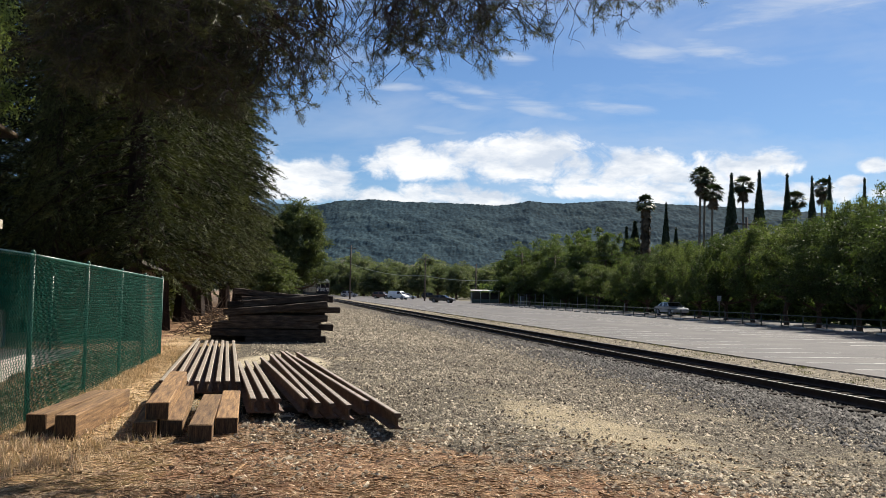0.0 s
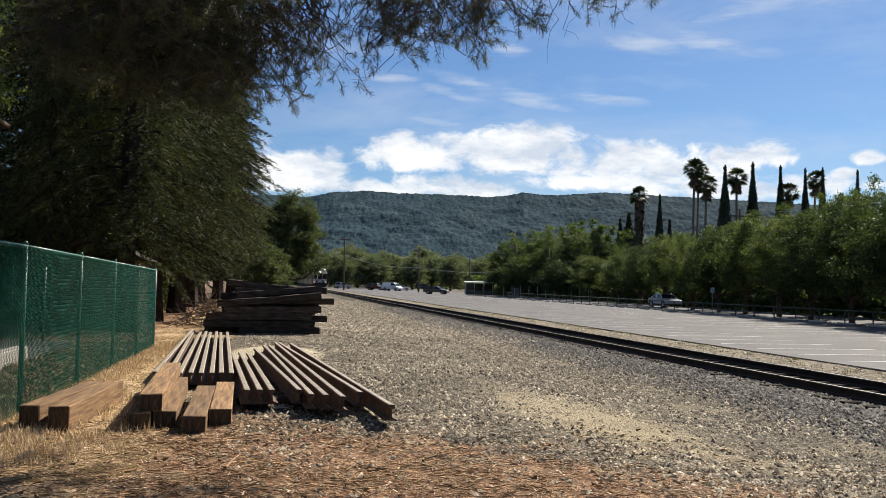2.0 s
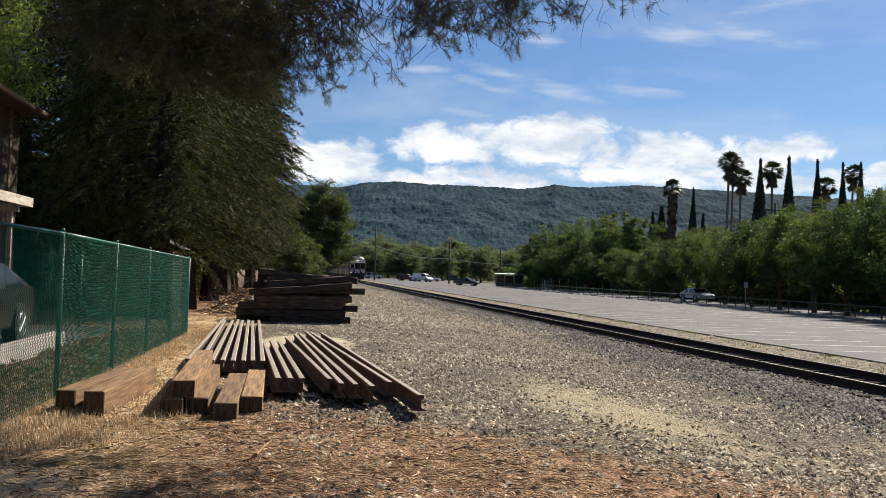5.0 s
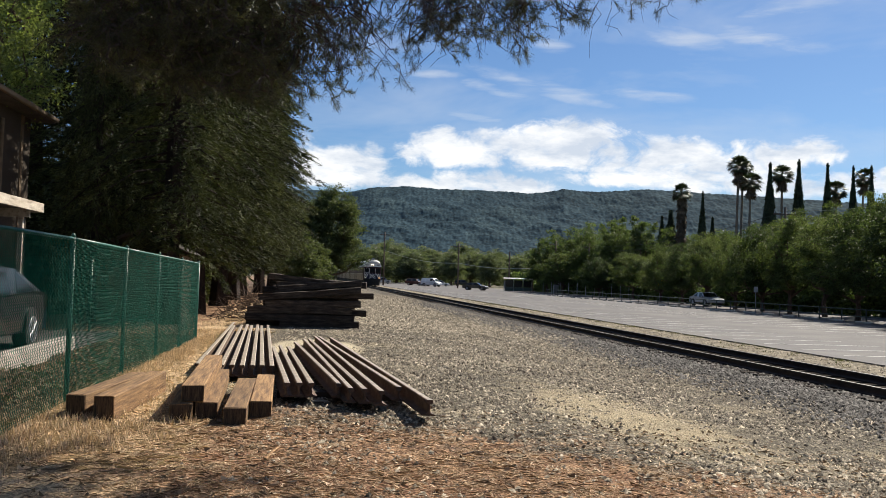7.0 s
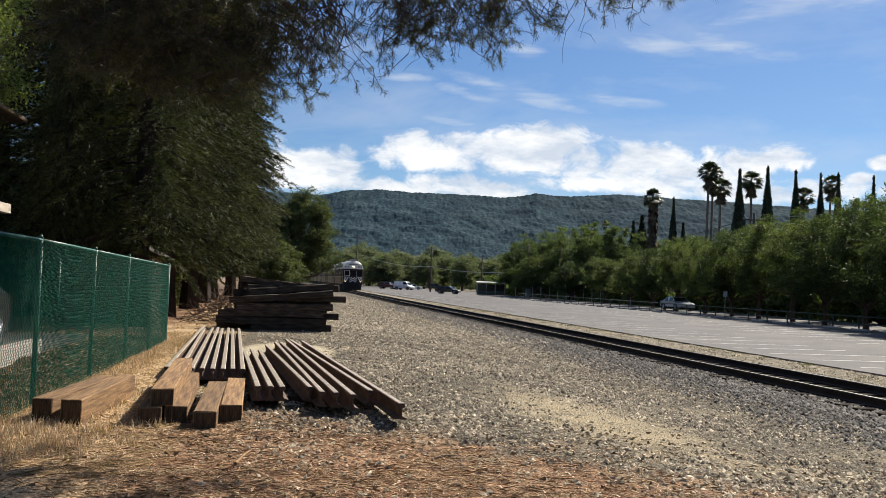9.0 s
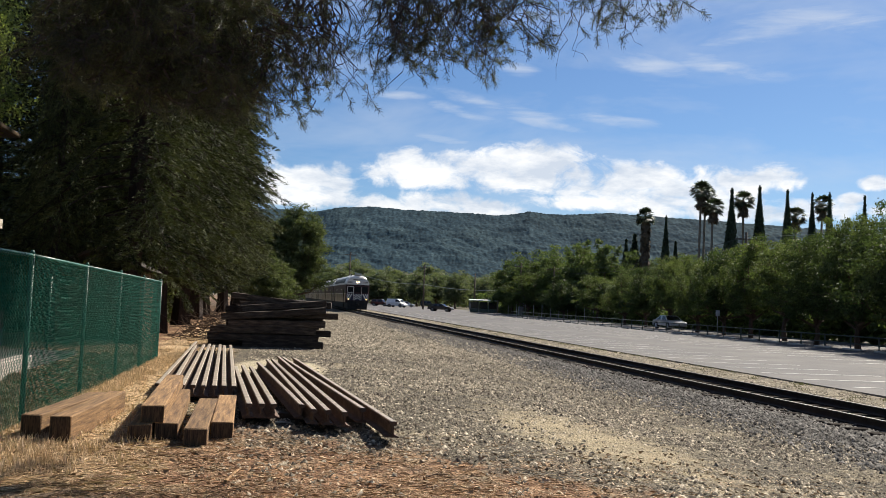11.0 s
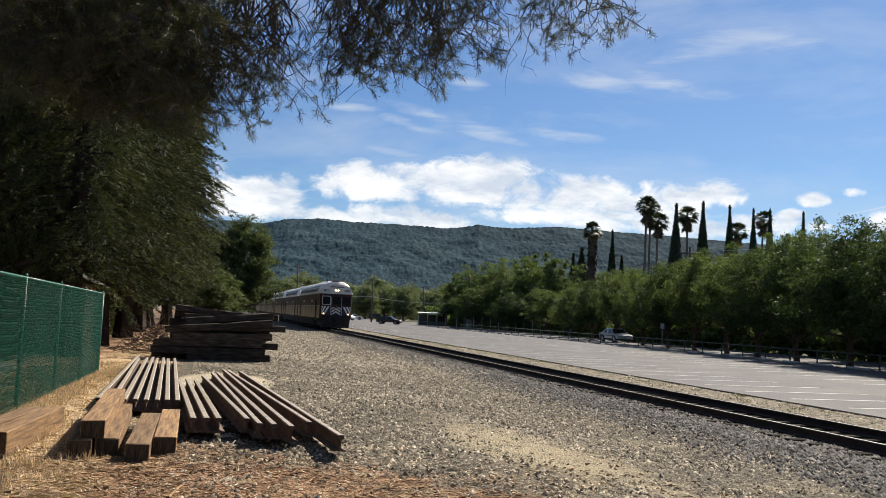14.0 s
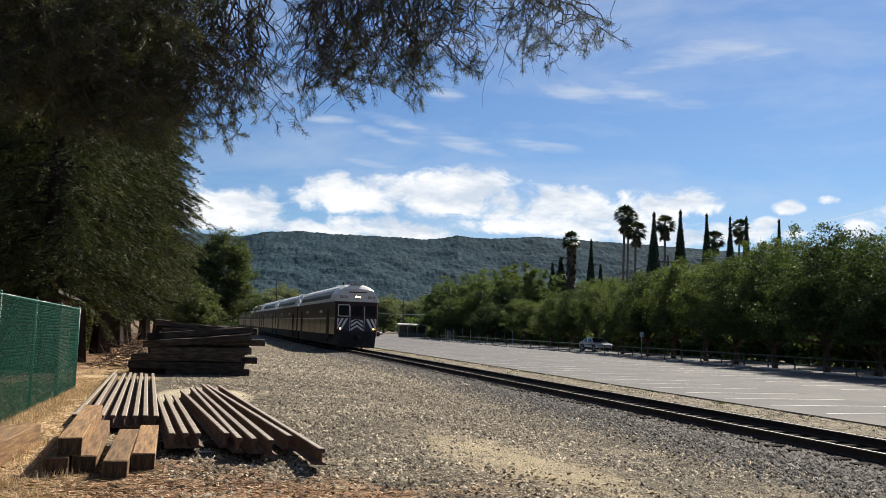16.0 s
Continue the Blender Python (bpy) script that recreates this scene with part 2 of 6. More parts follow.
    col = mixed(ramp(heap, 1.2, 0.6, 0.0, 0.95), col, mixed(mid, (0.46, 0.39, 0.26), (0.60, 0.52, 0.38)))
    col = mixed(ramp(nw, 8.0, 9.2), col, ballast)
    rusty = mixed(ramp(noise_fac(9.0, 5.0, 0.7), 0.38, 0.60), (0.115, 0.060, 0.036), (0.30, 0.175, 0.105))
    duff = mixed(ramp(noise_fac(0.9, 5.0, 0.6), 0.46, 0.60), duff, rusty)
    duff = mixed(ramp(noise_fac(1.7, 6.0, 0.65), 0.54, 0.68, 0.0, 0.75), duff, mixed(fine, (0.24, 0.17, 0.10), (0.48, 0.37, 0.24)))
    duff_edge = m("ADD", m("ADD", sw, m("MULTIPLY", sep.outputs[0], 0.60)), m("MULTIPLY", m("SUBTRACT", noise_fac(1.15, 5.0, 0.6), 0.5), 6.5))
    col = mixed(ramp(duff_edge, 10.3, 8.7), col, duff)
    straw_edge = m("ADD", nw, m("MULTIPLY", m("SUBTRACT", mid, 0.5), 1.2))
    col = mixed(ramp(straw_edge, -0.9, -1.9), col, straw)
    col = mixed(ramp(straw_edge, -2.9, -3.7), col, duff)
    col = mixed(ramp(sep.outputs[0], 13.2, 14.0), col, mixed(ramp(noise_fac(4.5, 7.0, 0.72), 0.38, 0.62), (0.36, 0.315, 0.24), (0.12, 0.10, 0.066)))
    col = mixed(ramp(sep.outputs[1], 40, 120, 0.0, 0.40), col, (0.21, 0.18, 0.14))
    gm = ramp(fine, 0.30, 0.70, 0.38, 1.52)
    col = mixed(1.0, col, gm, "MULTIPLY")
    link(col, bsdf.inputs["Base Color"])
    bsdf.inputs["Roughness"].default_value, bsdf.inputs["Specular IOR Level"].default_value = 0.95, 0.08
    h = m("ADD", m("MULTIPLY", fine, 0.5), m("SUBTRACT", 0.7, vor.outputs["Distance"]))
    bp = node("ShaderNodeBump")
    bp.inputs["Strength"].default_value, bp.inputs["Distance"].default_value = 0.9, 0.03
    link(h, bp.inputs["Height"])
    link(bp.outputs[0], bsdf.inputs["Normal"])
    return mat


GROUND = ground_material()
ASPHALT = material("asphalt", (0.076, 0.0715, 0.073), (0.102, 0.097, 0.097), 0.5, 0.9, 0.4, fine=45, fine_amount=0.25, dirt=(0.17, 0.157, 0.14), dirt_scale=0.22, dirt_amount=0.6)
PAINT = material("line_paint", (0.50, 0.49, 0.47), (0.64, 0.63, 0.60), 3, 0.7, 0.1, fine=30, fine_amount=0.2, dirt=(0.25, 0.24, 0.23), dirt_scale=2.5, dirt_amount=0.7)
SOIL = material("field_soil", (0.10, 0.085, 0.055), (0.19, 0.16, 0.10), 0.08, 0.95, 0.2, fine=3, dirt=(0.05, 0.07, 0.03), dirt_scale=0.03)
# rusty sides darkened for shade, head faces paled for sun and highlights
SHADED_RUST = material("shaded_rail_rust", (0.062, 0.034, 0.022), (0.12, 0.070, 0.044), 9, 0.75, 0.35, fine=120, fine_amount=0.3, dirt=(0.24, 0.15, 0.09), dirt_scale=4, spec=0.35)
SUNLIT_HEAD = material("sunlit_rail_head", (0.27, 0.22, 0.165), (0.46, 0.39, 0.305), 7, 0.5, 0.15, metal=0.25, fine=90, fine_amount=0.2)
TRACK_STEEL = material("track_rail", (0.022, 0.015, 0.012), (0.045, 0.031, 0.024), 5, 0.7, 0.2, fine=70, fine_amount=0.3)
POLISH = material("polished_head", (0.10, 0.088, 0.076), (0.20, 0.18, 0.16), 4, 0.62, 0.05, metal=0.2, fine=60, fine_amount=0.15)
OLD_TIE = material("weathered_tie", (0.017, 0.012, 0.009), (0.055, 0.038, 0.028), 3, 0.92, 0.6, fine=50, fine_amount=0.5, stretch=(1, 7, 7), dirt=(0.20, 0.155, 0.115), dirt_scale=2.2, dirt_amount=0.4, piece=0.45, bump_dist=0.02)
TRACK_TIE = material("track_tie", (0.018, 0.014, 0.012), (0.042, 0.034, 0.028), 4, 0.92, 0.6, fine=50, fine_amount=0.5, dirt=(0.05, 0.043, 0.036), piece=0.3, spec=0.03)
NEW_TIE = material("brown_tie", (0.135, 0.070, 0.029), (0.35, 0.205, 0.09), 2.6, 0.85, 0.6, fine=26, fine_amount=0.55, stretch=(11, 0.7, 11), dirt=(0.075, 0.042, 0.024), dirt_scale=1.6, dirt_amount=0.7, piece=0.3)
# end grain, darkened to carry the shade on the end faces
SHADED_TIE_END = material("shaded_tie_end_grain", (0.020, 0.012, 0.007), (0.105, 0.064, 0.034), 10, 0.9, 0.6, fine=30, fine_amount=0.6, stretch=(6, 1, 0.6))
GREEN_POST = material("green_coated_post", (0.012, 0.085, 0.062), (0.02, 0.12, 0.085), 5, 0.45, 0.1, fine=60, fine_amount=0.2, spec=0.5)
GREEN_WIRE = material("green_coated_wire", (0.002, 0.082, 0.056), (0.005, 0.122, 0.083), 0.8, 0.65, 0.0, fine=9, fine_amount=0.35, spec=0.1)
BARK = material("bark", (0.055, 0.036, 0.024), (0.12, 0.08, 0.055), 4, 0.95, 0.8, fine=26, fine_amount=0.5, stretch=(3, 3, 0.5), bump_dist=0.04)
PALE_BARK = material("pale_bark", (0.12, 0.10, 0.08), (0.22, 0.19, 0.15), 5, 0.95, 0.6, fine=30, fine_amount=0.4, stretch=(2, 2, 0.6), bump_dist=0.03)
LEAF_BROAD = material("broad_leaf", (0.058, 0.086, 0.030), (0.135, 0.158, 0.060), 0.5, 0.6, 0.0, fine=8, fine_amount=0.2, translucent=0.42, island=0.55, spec=0.2)
LEAF_STREET = material("street_leaf", (0.038, 0.058, 0.022), (0.084, 0.108, 0.042), 0.4, 0.6, 0.0, fine=8, fine_amount=0.25, translucent=0.36, island=0.55, spec=0.15)
# light green brightened further to stand for sun on the crown
LEAF_SUNLIT = material("sunlit_leaf", (0.14, 0.175, 0.06), (0.25, 0.28, 0.11), 0.5, 0.6, 0.0, fine=8, fine_amount=0.2, translucent=0.55, island=0.4, spec=0.2)
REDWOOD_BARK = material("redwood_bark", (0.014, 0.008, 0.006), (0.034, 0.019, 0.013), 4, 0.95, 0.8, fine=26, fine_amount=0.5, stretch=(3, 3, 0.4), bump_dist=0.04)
LEAF_DARK = material("dark_leaf", (0.062, 0.090, 0.034), (0.125, 0.155, 0.062), 0.4, 0.6, 0.0, fine=8, fine_amount=0.25, translucent=0.45, island=0.5, spec=0.2)
LEAF_OAK = material("oak_leaf", (0.066, 0.085, 0.038), (0.13, 0.148, 0.068), 0.4, 0.6, 0.0, fine=8, fine_amount=0.3, translucent=0.35, island=0.5, spec=0.15)
LEAF_FAR = material("grey_green_leaf", (0.090, 0.112, 0.066), (0.165, 0.182, 0.112), 0.3, 0.6, 0.0, fine=6, fine_amount=0.25, translucent=0.45, island=0.35, spec=0.2)
# dark tone carries the shaded gaps in the boughs, light tone the sunlit tips
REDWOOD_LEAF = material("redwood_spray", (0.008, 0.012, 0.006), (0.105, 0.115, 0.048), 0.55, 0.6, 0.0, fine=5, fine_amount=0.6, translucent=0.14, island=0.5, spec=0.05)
CYPRESS_LEAF = material("cypress_spray", (0.020, 0.036, 0.020), (0.040, 0.060, 0.030), 0.7, 0.65, 0.0, fine=7, fine_amount=0.3, translucent=0.12, island=0.4)
PALM_LEAF = material("palm_frond", (0.030, 0.046, 0.022), (0.055, 0.070, 0.034), 0.7, 0.5, 0.0, fine=9, fine_amount=0.2, translucent=0.2, island=0.35)
DRY_FROND = material("dry_frond", (0.070, 0.052, 0.034), (0.13, 0.10, 0.065), 1.2, 0.9, 0.0, fine=9, fine_amount=0.3, island=0.4)
NEEDLE = material("pine_needle", (0.018, 0.024, 0.011), (0.095, 0.092, 0.042), 2, 0.5, 0.0, fine=20, fine_amount=0.2, translucent=0.35, island=0.7, spec=0.35)
TWIG = material("pine_twig", (0.028, 0.020, 0.017), (0.065, 0.048, 0.040), 8, 0.9, 0.2, fine=50, fine_amount=0.3)
DRY_GRASS = material("dry_grass", (0.50, 0.36, 0.23), (0.66, 0.51, 0.36), 2, 0.85, 0.0, fine=20, fine_amount=0.2, translucent=0.08, island=0.35)
STRAW_BITS = material("fallen_needles", (0.19, 0.115, 0.068), (0.60, 0.45, 0.29), 3, 0.9, 0.0, fine=20, fine_amount=0.3, island=0.5)
STONE = material("crushed_stone", (0.030, 0.025, 0.019), (0.46, 0.395, 0.30), 17, 0.9, 0.2, fine=60, fine_amount=0.25, island=0.75, spec=0.1)
BALLAST = material("ballast_stone", (0.016, 0.015, 0.014), (0.145, 0.132, 0.12), 14, 0.9, 0.2, fine=60, fine_amount=0.25, island=0.65)
CLOD = material("dark_clod", (0.030, 0.022, 0.016), (0.11, 0.085, 0.062), 9, 0.95, 0.3, fine=60, fine_amount=0.4, island=0.5)
IVY = material("ground_ivy", (0.09, 0.095, 0.045), (0.19, 0.18, 0.09), 1.2, 0.7, 0.0, fine=9, fine_amount=0.3, translucent=0.2, island=0.5, spec=0.2)
DEAD_LEAF = material("dead_leaf", (0.20, 0.13, 0.08), (0.44, 0.32, 0.21), 1.4, 0.85, 0.0, fine=9, fine_amount=0.3, island=0.5, spec=0.1)
CONCRETE = material("concrete", (0.38, 0.36, 0.32), (0.50, 0.47, 0.42), 1.5, 0.9, 0.3, fine=40, fine_amount=0.2, dirt=(0.22, 0.20, 0.17), dirt_scale=1.2)
# distance haze is mixed into the woods' colour as blue, paler in patches
HAZY_HILL = material("hazy_hill_woods", (0.020, 0.040, 0.054), (0.040, 0.070, 0.088), 0.012, 0.95, 0.0, fine=0.10, fine_amount=0.6, stretch=(1, 0.6, 1.4), dirt=(0.054, 0.083, 0.087), dirt_scale=0.006, dirt_amount=0.55, spec=0.02)


# ---- building helpers ----
def finish(name, me, mats, parent=None, label="", kind="", smooth=False):
    for mt in (mats if isinstance(mats, (list, tuple)) else [mats]):
        me.materials.append(mt)
    if smooth:
        me.polygons.foreach_set("use_smooth", [True] * len(me.polygons))
    ob = new(name, me)
    if parent is not None:
        ob.parent = parent
    return tagged(ob, label=label, kind=kind)


def part(name, bm, mat, parent=None, label="", smooth=False, kind=""):
    """Links a bmesh as one mesh object under a thing or under a part."""
    me = bpy.data.meshes.new(name)
    bm.to_mesh(me)
    bm.free()
    return finish(name, me, mat, parent, label, kind, smooth)


def mesh_part(name, verts, faces, mat, parent=None, label="", smooth=False, kind=""):
    me = bpy.data.meshes.new(name)
    me.from_pydata(verts, [], faces)
    me.update()
    return finish(name, me, mat, parent, label, kind, smooth)


def array_part(name, verts, count, mat, parent=None, label="", kind="", index=None):
    """A mesh from numpy: verts (k, 3) as loose faces of `count` corners each, or with an index table."""
    verts = np.asarray(verts, dtype=np.float32)
    index = np.arange(len(verts), dtype=np.int32).reshape(-1, count) if index is None else np.asarray(index, dtype=np.int32)
    me = bpy.data.meshes.new(name)
    me.vertices.add(len(verts))
    me.vertices.foreach_set("co", verts.ravel())
    me.loops.add(index.size)
    me.loops.foreach_set("vertex_index", index.ravel())
    me.polygons.add(len(index))
    me.polygons.foreach_set("loop_start", np.arange(0, index.size, index.shape[1], dtype=np.int32))
    me.update(calc_edges=True)
    return finish(name, me, mat, parent, label, kind)


def thing(name, label, category, m=None, group="", kind=""):
    ob = tagged(new(name), label, category, group, kind)
    ob.empty_display_size = 0.1
    if m is not None:
        ob.matrix_world = m
    return ob


def box(bm, x0, x1, y0, y1, z0, z1, bevel=0.0, m=None):
    r = bmesh.ops.create_cube(bm, size=1.0)
    vs = r["verts"]
    for v in vs:
        v.co = Vector(((x0 + x1) / 2 + v.co.x * (x1 - x0), (y0 + y1) / 2 + v.co.y * (y1 - y0), (z0 + z1) / 2 + v.co.z * (z1 - z0)))
    if bevel:
        es = list({e for v in vs for e in v.link_edges})
        vs = list({v for f in bmesh.ops.bevel(bm, geom=es, offset=bevel, segments=1, affect="EDGES")["faces"] for v in f.verts} | {v for v in vs if v.is_valid})
    if m is not None:
        bmesh.ops.transform(bm, matrix=m, verts=[v for v in vs if v.is_valid])
    return bm


def a_box(x0, x1, y0, y1, z0, z1, bevel=0.0, m=None):
    return box(bmesh.new(), x0, x1, y0, y1, z0, z1, bevel, m)


def rod(bm, a, b, r0, r1=None, seg=8):
    a, b = Vector(a), Vector(b)
    d = b - a
    m = Matrix.Translation((a + b) / 2) @ d.to_track_quat("Z", "Y").to_matrix().to_4x4()
    bmesh.ops.create_cone(bm, cap_ends=True, segments=seg, radius1=r0, radius2=r0 if r1 is None else r1, depth=d.length, matrix=m)
    return bm


def loft(sections, closed=True, cap=True):
    """Skin between rings of equal count."""
    bm = bmesh.new()
    rings = [[bm.verts.new(p) for p in ring] for ring in sections]
    k = len(rings[0])
    for ra, rb in zip(rings, rings[1:]):
        for i in range(k if closed else k - 1):
            j = (i + 1) % k
            bm.faces.new((ra[i], ra[j], rb[j], rb[i]))
    if cap:
        bm.faces.new(rings[0][::-1])
        bm.faces.new(rings[-1])
    bmesh.ops.recalc_face_normals(bm, faces=bm.faces)
    return bm


def limb_mesh(paths, seg=6):
    """Tapered limbs joined in one bmesh; each path is a list of (point, radius)."""
    bm = bmesh.new()
    for path in paths:
        rings = []
        for i, (p, r) in enumerate(path):
            p = Vector(p)
            d = (Vector(path[min(i + 1, len(path) - 1)][0]) - Vector(path[max(i - 1, 0)][0])).normalized()
            side = d.orthogonal().normalized()
            up = d.cross(side)
            rings.append([bm.verts.new(p + r * (math.cos(2 * math.pi * k / seg) * side + math.sin(2 * math.pi * k / seg) * up)) for k in range(seg)])
        for ra, rb in zip(rings, rings[1:]):
            best = min(range(seg), key=lambda o: sum((ra[k].co - rb[(k + o) % seg].co).length for k in range(seg)))
            for k in range(seg):
                bm.faces.new((ra[k], ra[(k + 1) % seg], rb[(k + 1 + best) % seg], rb[(k + best) % seg]))
        bm.faces.new(rings[-1])
    bmesh.ops.recalc_face_normals(bm, faces=bm.faces)
    return bm


def leaves(rng, centers, long, wide, flat=0.5, droop=0.0, along=None):
    """Pointed leaves or sprays, one at each centre, turned at random; flat: how level they lie."""
    k = len(centers)
    d = rng.normal(size=(k, 3))
    if along is not None:
        d = along + d * 0.45
    d[:, 2] = d[:, 2] * (1 - flat) - droop
    d /= np.linalg.norm(d, axis=1)[:, None]
    e = np.cross(d, rng.normal(size=(k, 3)))
    e /= np.linalg.norm(e, axis=1)[:, None]
    ln = (long * rng.uniform(0.6, 1.4, k))[:, None]
    wd = (wide * rng.uniform(0.6, 1.4, k))[:, None]
    c = np.asarray(centers)
    return np.stack([c - d * ln + e * wd, c + d * ln, c - d * ln - e * wd], 1).reshape(-1, 3)


# ---- ground, car park, track ----
def build_ground():
    rng = np.random.default_rng(3)
    ns = np.concatenate([np.arange(-60, -8, 4), np.arange(-8, -3, 0.5), np.arange(-3, 14, 0.16), np.arange(14, 15.61, 0.2)])
    ss = np.concatenate([np.arange(-30, 4, 2), np.arange(4, 20, 0.16), np.arange(20, 40, 0.5), np.arange(40, 130, 3), np.arange(130, 420, 15)])
    nn, sg = np.meshgrid(ns, ss)
    z = ground_z(nn, sg)
    lumps = np.array([noise.fractal((a * 0.9, b * 0.9, 0), 1.0, 2.0, 4) for a, b in zip(nn.ravel(), sg.ravel())]).reshape(nn.shape)
    amp = 0.018 * (1 - step(9.4, 10.0, nn) * (1 - step(13.2, 14.0, nn)))
    z = z + amp * lumps + rng.normal(0, 0.004, nn.shape) * (amp > 0.01)
    z += 0.10 * np.exp(-((nn - 0.2) / 0.7) ** 2 - ((sg - 20.3) / 1.2) ** 2)
    z = np.where(nn > 15.5, LOT_Z - 0.06, z)
    k, w = nn.shape
    verts = np.stack([nn.ravel(), sg.ravel(), z.ravel()], 1)
    i = np.arange(k * w).reshape(k, w)
    idx = np.stack([i[:-1, :-1], i[:-1, 1:], i[1:, 1:], i[1:, :-1]], -1).reshape(-1, 4)
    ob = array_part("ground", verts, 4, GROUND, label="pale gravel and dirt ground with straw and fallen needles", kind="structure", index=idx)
    tagged(ob, category="ground")
    ob.data.polygons.foreach_set("use_smooth", [True] * len(ob.data.polygons))
    ob.matrix_world = place(0, 0)
    # the land all round, to the horizon
    far = bmesh.new()
    ring = []
    for r, zz in ((3000, -3.0), (420, -0.62), (60, -0.62)):
        ring.append([far.verts.new((r * math.cos(a * math.pi / 24), r * math.sin(a * math.pi / 24), zz)) for a in range(48)])
    for ra, rb in zip(ring, ring[1:]):
        for a in range(48):
            far.faces.new((ra[a], ra[(a + 1) % 48], rb[(a + 1) % 48], rb[a]))
    far.faces.new(ring[-1])
    land = part("ground_beyond", far, SOIL, label="dry open land that reaches to the hills", kind="structure")
    tagged(land, category="ground")
    # car park
    lot = bmesh.new()
    box(lot, 15.6, 35.2, -40, 330, LOT_Z - 0.12, LOT_Z)
    lot = part("car_park", lot, ASPHALT, label="worn grey asphalt car park with faded stall lines", kind="structure")
    tagged(lot, category="car park")
    lot.matrix_world = place(0, 0)
    road = part("road", a_box(35.2, 46, -40, 330, LOT_Z - 0.2, LOT_Z - 0.06), ASPHALT, label="asphalt street beyond the car park fence", kind="structure")
    tagged(road, category="road")
    road.matrix_world = place(0, 0)
    far_lot = part("car_park_end", a_box(-20, 15.6, 235, 330, LOT_Z - 0.1, LOT_Z + 0.02), ASPHALT, label="grey asphalt at the far end of the car park", kind="structure")
    tagged(far_lot, category="car park")
    far_lot.matrix_world = place(0, 0)
    line = None
    for k in range(-4, 62):
        s = 22.25 + 2.37 * k
        bm = a_box(0, 4.45, -0.05, 0.05, 0, 0.004)
        if line is None:
            line = part("parking_line", bm, PAINT, label="faded white parking stall line on asphalt")
            tagged(line, category="road marking", group="parking stall lines", kind="structure")
            line.matrix_world = place(16.35, s, LOT_Z + 0.002, -2.0)
        else:
            bm.free()
            copy_thing(line, place(16.35, s, LOT_Z + 0.002, -2.0))
    for k in range(0, 50):
        copy_thing(line, place(24.9, 20.0 + 2.37 * k, LOT_Z + 0.002, 2.0))


build_ground()


def rail_profile(h=0.17, foot=0.14, head=0.072):
    w, f = head / 2, foot / 2
    half = [(f, 0), (f, 0.012), (0.022, 0.028), (0.009, 0.045), (0.009, h - 0.048), (w, h - 0.036), (w, h - 0.008), (w - 0.009, h)]
    return [(x, z) for x, z in half] + [(-x, z) for x, z in half[::-1]]


def rail_mesh(length, mats, name, parent=None, label=""):
    prof = rail_profile()
    bm = loft([[(x, y, z) for x, z in prof] for y in (0, length)])
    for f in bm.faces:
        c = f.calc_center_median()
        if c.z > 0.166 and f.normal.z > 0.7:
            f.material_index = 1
    return part(name, bm, mats, parent, label)


def build_track():
    track = thing("railway_track", "single railway track with dark rails on old ties", "railway track", place(TRACK_N, 0, RAIL_Z - 0.17), kind="structure")
    for side in (-0.75, 0.75):
        r = rail_mesh(460, [TRACK_STEEL, POLISH], "rail", track)
        r.location = (side, -60, 0)
    tie_mesh = None
    for k in range(300):
        s = -4 + k * 0.53
        if tie_mesh is None:
            o = part("tie", a_box(-1.3, 1.3, -0.115, 0.115, -0.17, 0.006, 0.012), TRACK_TIE, track)
            tie_mesh = o.data
        else:
            o = new("tie", tie_mesh)
            o.parent = track
        o.location = (random.uniform(-0.04, 0.04), s, random.uniform(-0.012, 0.004))
        o.rotation_euler = (0, 0, random.uniform(-0.02, 0.02))


build_track()


